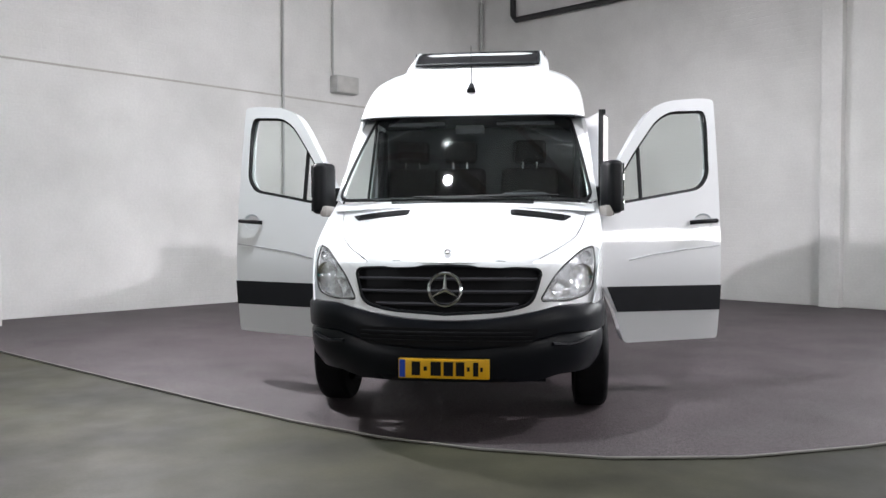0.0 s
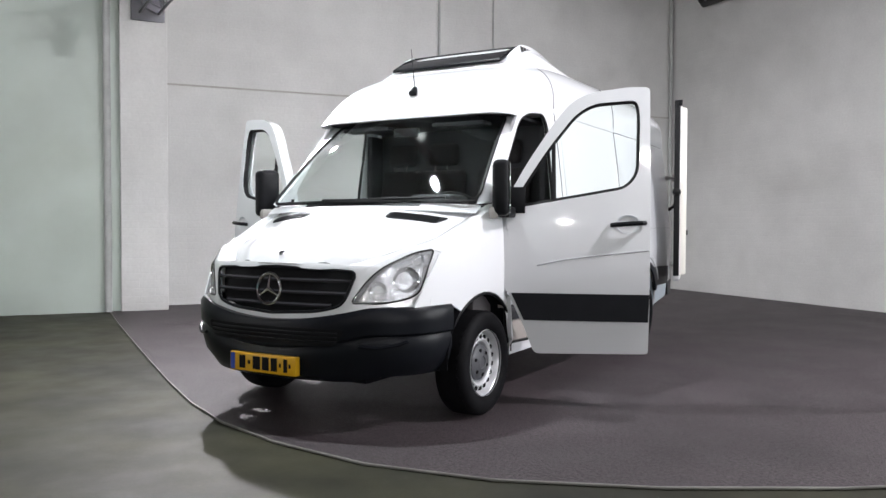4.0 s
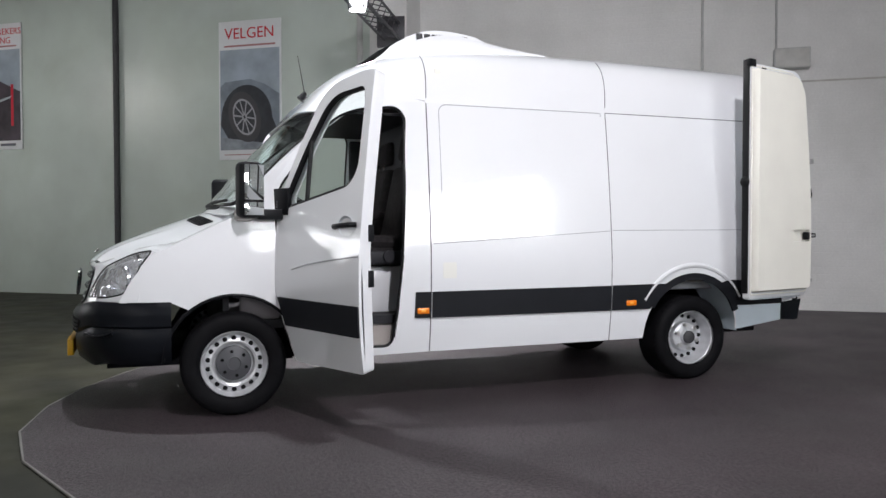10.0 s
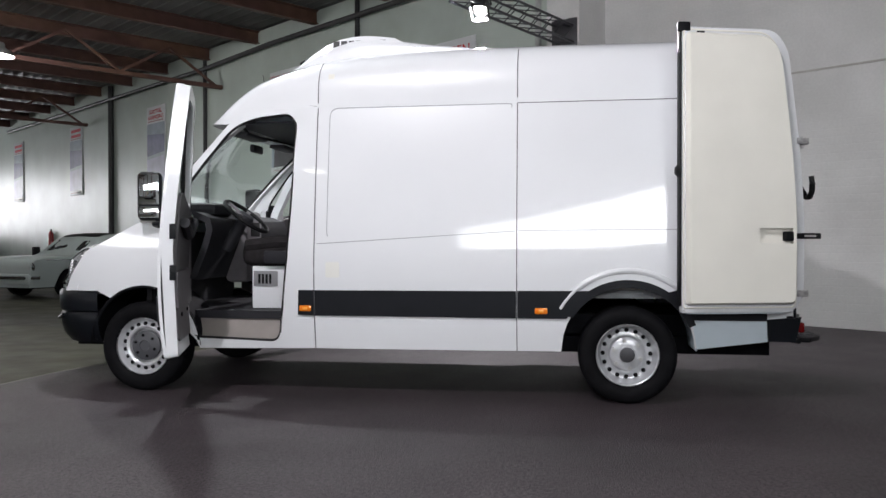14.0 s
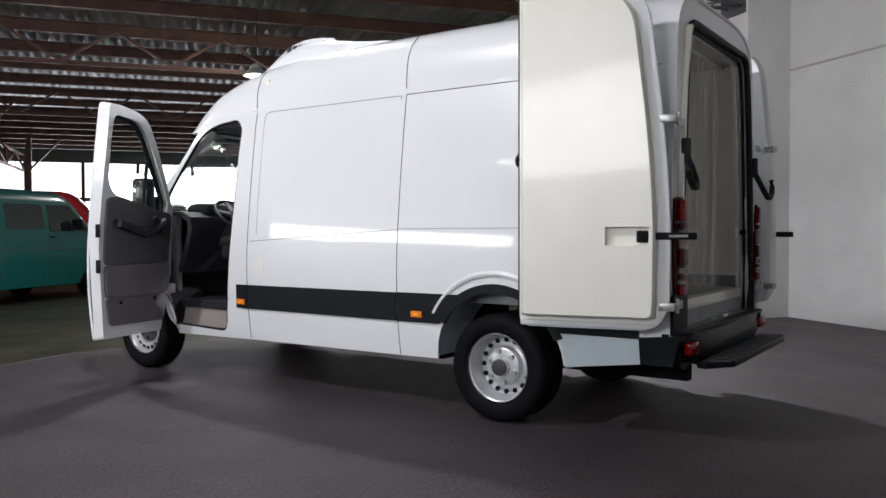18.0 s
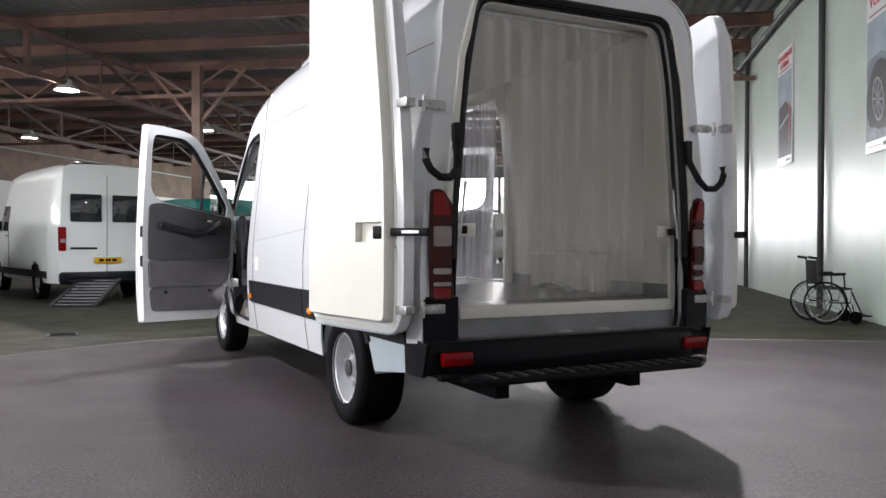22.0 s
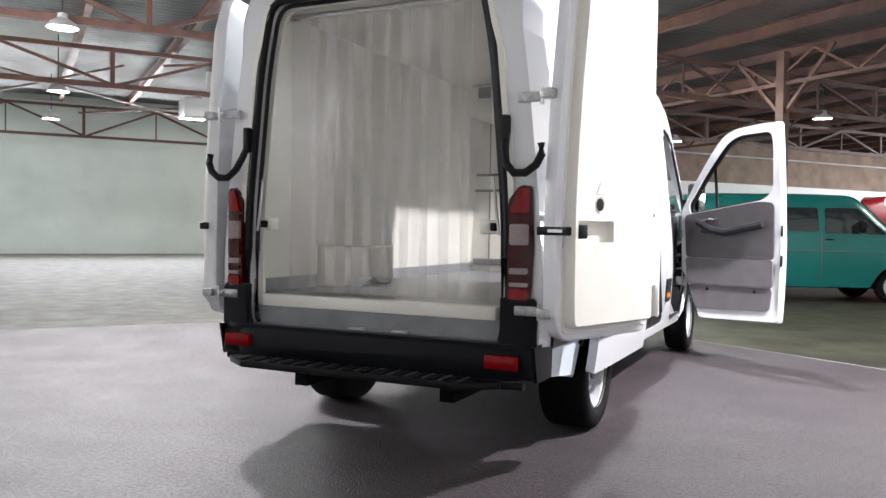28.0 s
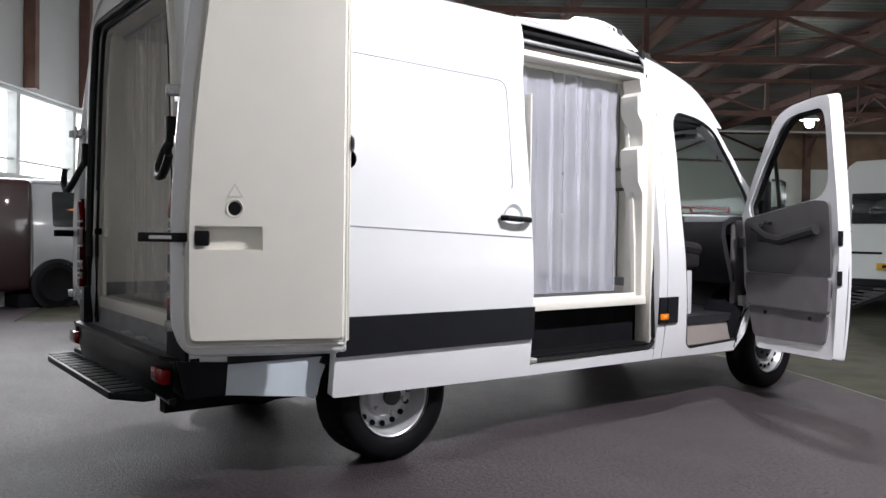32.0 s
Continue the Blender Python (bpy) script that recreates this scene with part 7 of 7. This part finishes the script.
# old coupe
OLD_TOP = [(-2.3, 0.72), (-2.25, 0.84), (-1.9, 0.90), (-1.2, 0.93), (-0.55, 1.28), (0.1, 1.34), (0.45, 1.26), (1.0, 0.90), (1.7, 0.87), (2.2, 0.82), (2.3, 0.70)]
fo, ro = Vector((-9.05, -7.80)), Vector((-11.45, -7.15))
co = (fo + ro) / 2
oc = vehicle("classic_coupe", "pale silver classic coupe with chrome trim", "car", (co.x, co.y, 0), hd(*(fo - ro)), OLD_TOP, 1.68, 0.84, 0.24, (-1.37, 1.37), car_paint("pale_silver", (0.40, 0.455, 0.45), 0.15),
             [[(-0.85, 0.96), (-0.15, 0.96), (-0.15, 1.22), (-0.5, 1.20)], [(-0.08, 0.96), (0.72, 0.96), (0.40, 1.20), (-0.08, 1.23)]], [(-0.55, 0.98), (0.55, 0.98), (0.48, 1.20), (-0.48, 1.20)], [(-0.55, 0.99), (0.55, 0.99), (0.48, 1.20), (-0.48, 1.20)],
             radius=0.30, doors=(-0.2, 0.85), rim=M_CHROME, tail=(0.62, 0.70, 0.12), bumper=0.46)
for sg in (1, -1):
    part("chrome_strip", tube([(x, sg * 0.842, 0.80) for x in np.linspace(-2.0, 2.0, 9)], 0.010, 6), M_CHROME, oc)
    for y in (0.58, 0.72):
        part("round_headlight", lathe([(0, 0.03), (0.05, 0.025), (0.075, 0.0), (0.085, 0.02), (0.09, 0.0)], 20, m=Matrix.Translation((2.25, sg * y, 0.66)) @ Matrix.Rotation(radians(90), 4, "Y")), M_CHROME, oc)
M_VINYL = mat("black_vinyl", (0.012, 0.012, 0.013), 0.5, spec=0.3, vary=0.2, scale=8)
part("vinyl_roof", sheet(rounded([(-0.95, -0.62), (0.42, -0.56), (0.42, 0.56), (-0.95, 0.62)], 0.1), lambda x, y: (x, y, smooth_lerp(OLD_TOP, x) + 0.032 - 0.03 * (y / 0.6) ** 2), 0.02, 0.1, inside=(0, 0, 0.5)), M_VINYL, oc, "black vinyl roof cover")
for sg in (1, -1):
    part("vinyl_quarter", sheet([(-1.12, 0.92), (-0.86, 0.93), (-0.52, 1.21), (-0.10, 1.26), (-0.10, 1.31), (-0.55, 1.28)], lambda x, z, sg=sg: (x, sg * (0.80 - 0.24 * max(0.0, z - 0.84)), z), 0.02, 0.1, inside=(0, 0, 0.9)), M_VINYL, oc)
part("chrome_bumper", tube([(2.15, -0.84, 0.44), (2.36, -0.6, 0.44), (2.40, 0, 0.44), (2.36, 0.6, 0.44), (2.15, 0.84, 0.44)], 0.04, 8), M_CHROME, oc)

# cut-away display van by the windows
dv0, dv1 = hall(12.3, 8.25).xy, hall(14.25, 6.55).xy
dax = (dv1 - dv0).normalized()
dvc = (dv0 + dv1) / 2
dv = thing("display_van", "grey show van with an open side door on a plinth", "van", at=Matrix.Translation((dvc.x, dvc.y, -0.014)) @ Matrix.Rotation(math.atan2(dax.y, dax.x), 4, "Z"))
L = (dv1 - dv0).length
part("plinth", box(-L / 2 - 0.2, 0.05, 0.0, L / 2 + 0.1, 1.7, 0.22, 0.02), M_UNDER, dv)
M_DGREY = car_paint("display_grey", (0.26, 0.27, 0.28), 0.3)
wallb = sheet([(-L / 2, 0.30), (L / 2, 0.30), (L / 2, 1.90), (-L / 2, 1.98)], lambda s, t: (s, 0.0 + 0.10 * max(0, t - 1.1), t), 0.04, 0.2, holes=[rounded([(-0.05, 0.42), (L / 2 - 0.10, 0.42), (L / 2 - 0.14, 1.80), (-0.05, 1.80)], 0.08)], inside=(0, 3, 1))
part("side", wallb, M_DGREY, dv)
part("dark_window", sheet(rounded([(-1.0, 1.25), (-0.15, 1.25), (-0.15, 1.78), (-1.0, 1.80)], 0.06), lambda s, t: (s, -0.012 + 0.10 * max(0, t - 1.1), t), 0.01, 0.3, inside=(0, 3, 1)), M_CARGLASS, dv)
part("window_mark", prism([(-0.80, 1.52), (-0.45, 1.60), (-0.55, 1.50), (-0.48, 1.44), (-0.62, 1.50)], -0.002, 0.0, m=Matrix(((1, 0, 0, 0), (0, 0, 1, 0.012), (0, 1, 0, 0), (0, 0, 0, 1)))), mat("orange_mark", (0.7, 0.16, 0.01), 0.5), dv)
part("roof", box(-L / 2, 0.06, 1.90, L / 2, 1.72, 1.98, 0.03), M_DGREY, dv)
part("far_side", box(-L / 2, 1.68, 0.30, 0.0, 1.72, 1.90), M_DGREY, dv)
part("floor_plate", box(-L / 2, 0.05, 0.36, L / 2, 1.68, 0.42), M_TRIM, dv)
part("rear_panel", box(-L / 2 - 0.95, -0.04, 0.28, -L / 2 - 0.02, 1.7, 1.97, 0.10, seg=4), car_paint("dark_red_panel", (0.020, 0.006, 0.007)), dv)
part("chair_seat", box(0.25, 0.7, 0.80, 0.72, 1.2, 0.92, 0.04), M_SEAT, dv)
part("chair_back", box(0.10, 0.7, 0.90, 0.22, 1.2, 1.45, 0.04), M_SEAT, dv)
part("orange_post", box(0.95, 1.0, 0.42, 1.07, 1.12, 1.35, 0.01), mat("orange_post", (0.65, 0.13, 0.02), 0.4), dv)
for k in range(5):
    part("shelf_board", box(0.15, 1.30, 1.02 + 0.12 * k, 0.85, 1.34, 1.11 + 0.12 * k), mat("pale_wood", (0.52, 0.36, 0.19), 0.6, vary=0.2), dv)
w = new("wheel")
w.parent = dv
w.matrix_local = Matrix.Translation((-0.95, -0.01, 0.36)) @ Matrix.Rotation(radians(90), 4, "X")
part("tyre", lathe([(0.0, 0.02), (0.2, 0.02), (0.26, 0.05), (0.34, 0.03), (0.34, -0.08)], 32), M_RUBBER, w)
part("arch", lathe([(0.34, 0.055), (0.40, 0.05), (0.40, 0.0)], 32), M_BLACK, w)

tr = thing("trailer_axle", "small white trailer frame with a silver wheel", "trailer", at=Matrix.Translation((13.1, -0.6, -0.014)) @ Matrix.Rotation(radians(-35), 4, "Z"))
part("frame", box(-0.9, -0.35, 0.42, 0.7, 0.35, 0.62, 0.02), M_WVAN, tr)
w = new("wheel")
w.parent = tr
w.matrix_local = Matrix.Translation((0.2, -0.42, 0.30)) @ Matrix.Rotation(radians(90), 4, "X")
part("tyre", lathe([(0.2, 0.06), (0.25, 0.09), (0.30, 0.06), (0.30, -0.07), (0.2, -0.08)], 32), M_RUBBER, w)
part("rim", lathe([(0.2, 0.06), (0.17, 0.04), (0.06, 0.07), (0, 0.07)], 32), M_CHROME, w)


# ---- lamps on the truss and under the roof ----
tq = thing("lighting_truss", "dark aluminium truss arm with stage lamps on the wall", "truss")
p0, p1 = hall(0.43, -1.15, 4.45), hall(3.3, -0.75, 4.45)
ax = (p1 - p0).normalized()
sd = Vector((-ax.y, ax.x, 0))
corners = [sd * 0.13 + Vector((0, 0, 0.13)), sd * -0.13 + Vector((0, 0, 0.13)), sd * 0.13 - Vector((0, 0, 0.13)), sd * -0.13 - Vector((0, 0, 0.13))]
M_TRUSS = mat("truss_metal", (0.10, 0.10, 0.11), 0.4, 0.6)
for c in corners:
    part("chord", tube([p0 + c, p1 + c], 0.020, 8), M_TRUSS, tq)
L = (p1 - p0).length
for k in range(9):
    a, b = p0 + ax * L * k / 9, p0 + ax * L * (k + 1) / 9
    for i, j in ((0, 1), (2, 3), (0, 2), (1, 3)):
        part("brace", tube([a + corners[i], b + corners[j]], 0.009, 5), M_TRUSS, tq)
part("wall_plate", box(-0.02, -0.25, -0.25, 0.02, 0.25, 0.25, 0.01), M_TRUSS, tq).matrix_local = Matrix.Translation(p0) @ Matrix.Rotation(math.atan2(ax.y, ax.x), 4, "Z")


def stage_lamp(at, target, label="black stage spotlight shining at the van"):
    s = thing("stage_lamp", label, "spotlight", "stage lamps", look(at, target))
    part("can", lathe([(0.0, 0.24), (0.07, 0.23), (0.11, 0.12), (0.115, -0.02), (0.105, -0.03), (0.10, 0.0), (0.10, 0.05)], 24), M_PIPE, s)
    part("lens", lathe([(0, 0.02), (0.099, 0.03)], 24), M_LAMPG, s)
    part("yoke", tube([(0.13, 0, 0.08), (0.13, 0.16, 0.10), (0, 0.20, 0.10), (-0.13, 0.16, 0.10), (-0.13, 0, 0.08)], 0.012, 6), M_PIPE, s)
    for a in (0, 90, 180, 270):
        d = box(-0.10, 0.11, -0.14, 0.10, 0.115, -0.02)
        d.transform(Matrix.Rotation(radians(a), 4, "Z"))
        part("barn_door", d, M_PIPE, s)
    return s


for at, target in ((LAMP_TRUSS, Vector((0.0, 1.6, 0.6))), (LAMP_FRONT, Vector((0.2, -0.4, 0.0))), (LAMP_SIDE, Vector((-1.0, 2.2, 0.6)))):
    stage_lamp(at - (target - at).normalized() * 0.06, target)


def pendant(a, b, z):
    p = thing("pendant_lamp", "white bell-shaped hall lamp, switched on", "lamp", "hall lamps", HALL @ Matrix.Translation((a, b, z)))
    part("shade", lathe([(0.04, 0.28), (0.10, 0.26), (0.12, 0.17), (0.22, 0.10), (0.29, 0.0), (0.275, 0.0), (0.21, 0.09), (0.11, 0.15)], 28), M_GREYP, p)
    part("bulb", lathe([(0, 0.02), (0.15, 0.03), (0.27, 0.012)], 24), M_LAMPG, p)
    part("rod", cyl((0, 0, 0.33), (0, 0, CEIL - z + 0.10), 0.015, n=6), M_PIPE, p)


for a, b in ((16.8, -2.2), (16.8, -9.1), (16.8, -16.2), (6.1, -10.5), (6.1, -19.4), (6.3, -26.3), (23.9, -9.0), (23.9, -17.0), (24.6, 4.6), (31.0, -2.2), (31.0, 4.6), (16.8, 4.8)):
    pendant(a, b, 4.76)

# hanging air heater
ah = thing("air_heater", "white unit heater hung under the roof", "heater", at=HALL @ Matrix.Translation((27.5, 0.5, 4.7)))
part("body", box(-0.5, -0.4, 0, 0.5, 0.4, 0.6, 0.03), M_WVAN, ah)
part("duct", tube([(0, -0.3, 0.55), (0, -0.5, 0.9), (0, -0.5, 1.55)], 0.12, 12), M_WVAN, ah)
part("grille", box(-0.42, -0.41, 0.08, 0.42, -0.40, 0.52), M_TRIM, ah)

# ---- wheelchair by the poster wall ----
wc = thing("wheelchair", "folding black wheelchair with spoked wheels by the wall", "wheelchair", at=HALL @ Matrix.Translation((0.98, -4.05, -0.014)) @ Matrix.Rotation(radians(184), 4, "Z"))
for sg in (1, -1):
    part("side_frame", tube([(-0.22, sg * 0.22, 0.95), (-0.20, sg * 0.22, 0.50), (-0.18, sg * 0.22, 0.30), (0.24, sg * 0.22, 0.30), (0.26, sg * 0.22, 0.50), (-0.20, sg * 0.22, 0.50)], 0.012, 8), M_PIPE, wc)
    part("push_handle", tube([(-0.22, sg * 0.22, 0.93), (-0.34, sg * 0.22, 0.95)], 0.018, 8), M_SEAL, wc)
    part("armrest", tube([(-0.20, sg * 0.24, 0.70), (0.16, sg * 0.24, 0.71)], 0.022, 8), M_SEAL, wc)
    part("arm_post", tube([(0.14, sg * 0.24, 0.70), (0.16, sg * 0.24, 0.48)], 0.011, 6), M_PIPE, wc)
    part("leg_rest", tube([(0.26, sg * 0.20, 0.46), (0.42, sg * 0.18, 0.12)], 0.012, 6), M_PIPE, wc)
    part("foot_plate", box(0.38, sg * 0.10 - 0.07, 0.10, 0.56, sg * 0.10 + 0.07, 0.12, 0.006), M_SEAL, wc)
    wh = new("wheel")
    wh.parent = wc
    wh.matrix_local = Matrix.Translation((-0.12, sg * 0.29, 0.30)) @ Matrix.Rotation(radians(90), 4, "X")
    part("tyre", tube([(0.29 * math.cos(2 * math.pi * k / 32), 0.29 * math.sin(2 * math.pi * k / 32), 0) for k in range(32)], 0.014, 6, closed=True), M_RUBBER, wh)
    part("hand_rim", tube([(0.25 * math.cos(2 * math.pi * k / 28), 0.25 * math.sin(2 * math.pi * k / 28), -sg * 0.03) for k in range(28)], 0.007, 5, closed=True), M_CHROME, wh)
    for k in range(14):
        a = 2 * math.pi * k / 14
        part("spoke", tube([(0, 0, 0), (0.285 * math.cos(a), 0.285 * math.sin(a), 0)], 0.003, 4), M_CHROME, wh)
    part("hub", cyl((0, 0, -0.03), (0, 0, 0.03), 0.025, n=10), M_CHROME, wh)
    cw = part("caster", lathe([(0.0, 0.015), (0.06, 0.018), (0.09, 0.012), (0.09, -0.012), (0, -0.015)], 20, m=Matrix.Translation((0.32, sg * 0.20, 0.09)) @ Matrix.Rotation(radians(90), 4, "X")), M_RUBBER, wc)
    part("caster_fork", tube([(0.32, sg * 0.20, 0.09), (0.27, sg * 0.20, 0.28)], 0.010, 6), M_PIPE, wc)
part("seat_sling", box(-0.18, -0.21, 0.485, 0.24, 0.21, 0.515, 0.012), M_SEAT, wc)
part("back_sling", box(-0.225, -0.21, 0.56, -0.205, 0.21, 0.90, 0.008), M_SEAT, wc)

# ---- small things on the poster wall and the partition ----
fx = thing("fire_extinguisher", "red fire extinguisher hung on the green wall", "extinguisher", at=HALL @ Matrix.Translation((0.42, -25.0, 1.0)))
part("bottle", lathe([(0, 0), (0.09, 0.01), (0.095, 0.05), (0.095, 0.45), (0.05, 0.54), (0.03, 0.58), (0, 0.58)], 20), M_RVAN, fx)
part("valve", box(-0.02, -0.05, 0.57, 0.02, 0.05, 0.64, 0.01), M_PIPE, fx)
part("hose", tube([(0, 0.03, 0.6), (0.02, 0.12, 0.5), (0.02, 0.11, 0.2)], 0.012, 6), M_SEAL, fx)
part("bracket", box(-0.10, -0.06, 0.3, -0.08, 0.06, 0.36), M_METAL, fx)

sg_at = HALL @ Matrix.Translation((30.97, -16.6, 3.05))
sn = thing("company_sign", "white wall sign with dark lettering and a red emblem", "sign", at=sg_at)
part("board", box(-0.03, -1.3, -0.55, 0.0, 1.3, 0.55, 0.01), M_PWHITE, sn)
for y in (-0.95, -0.45, 0.35, 0.75, 1.1):
    part("letter_bar", box(-0.036, -y - 0.13, -0.2, -0.03, -y + 0.13, 0.2), M_PDARK, sn)
part("emblem_bar", box(-0.036, -0.14, -0.2, -0.03, 0.26, 0.2), M_PRED, sn)

# posters between the columns of the window wall
for k, a in enumerate((18.5, 20.75, 23.05)):
    ps = thing("wall_poster", "framed grey poster between the steel columns", "poster", "window wall posters", HALL @ Matrix.Translation((a, 8.79, 2.7)))
    part("frame", box(-0.45, -0.03, 0, 0.45, 0.0, 1.5, 0.008), M_PIPE, ps)
    part("sheet", box(-0.40, -0.034, 0.05, 0.40, -0.03, 1.45), M_PWHITE, ps)
    part("head_band", box(-0.40, -0.038, 1.15, 0.40, -0.034, 1.42), M_PDARK, ps)
    for i in range(5):
        part("text_bar", box(-0.32, -0.037, 0.2 + 0.16 * i, 0.30 - 0.06 * (i % 3), -0.034, 0.25 + 0.16 * i), mat("poster_logo", (0.12, 0.13, 0.15), 0.5), ps)

# red steel gate in the far corner
gt = thing("red_gate", "red steel gate frame before pale boards", "gate", at=HALL @ Matrix.Translation((33.5, -7.0, 0)))
part("boards", box(0.05, -3.2, 0, 0.10, 3.2, 2.3), mat("pale_wood", (0.52, 0.36, 0.19), 0.6, vary=0.2), gt)
for y in (-3.2, -1.6, 0, 1.6, 3.2):
    part("upright", box(-0.05, y - 0.06, -0.014, 0.05, y + 0.06, 2.5, 0.01), M_RVAN, gt)
part("top_rail", box(-0.05, -3.26, 2.4, 0.05, 3.26, 2.52, 0.01), M_RVAN, gt)

# small drain cover on the concrete by the van
dc = thing("floor_drain", "dark metal drain cover in the concrete floor", "drain", at=Matrix.Translation((2.4, -2.35, -0.014)))
part("plate", box(-0.18, -0.18, 0, 0.18, 0.18, 0.006, 0.002), M_PIPE, dc)
for k in range(5):
    part("slot", box(-0.14, -0.13 + 0.06 * k, 0.006, 0.14, -0.11 + 0.06 * k, 0.009), M_HOLE, dc)

# folding ramp leaning on the rear step of the high van
rp = thing("loading_ramp", "dark folding metal ramp leaning on a van step", "ramp")
ra, rb = Vector((2.15, -6.75, 0.0)), Vector((1.62, -7.98, 0.405))
rs = (rb - ra).cross(Vector((0, 0, 1))).normalized()
for k in (-0.36, 0.36):
    part("side_rail", bar(ra + rs * k, rb + rs * k, 0.05, 0.05), M_PIPE, rp)
for k in range(9):
    c = ra.lerp(rb, (k + 0.5) / 9)
    part("rung", bar(c - rs * 0.34, c + rs * 0.34, 0.06, 0.025), M_TRUSS, rp)
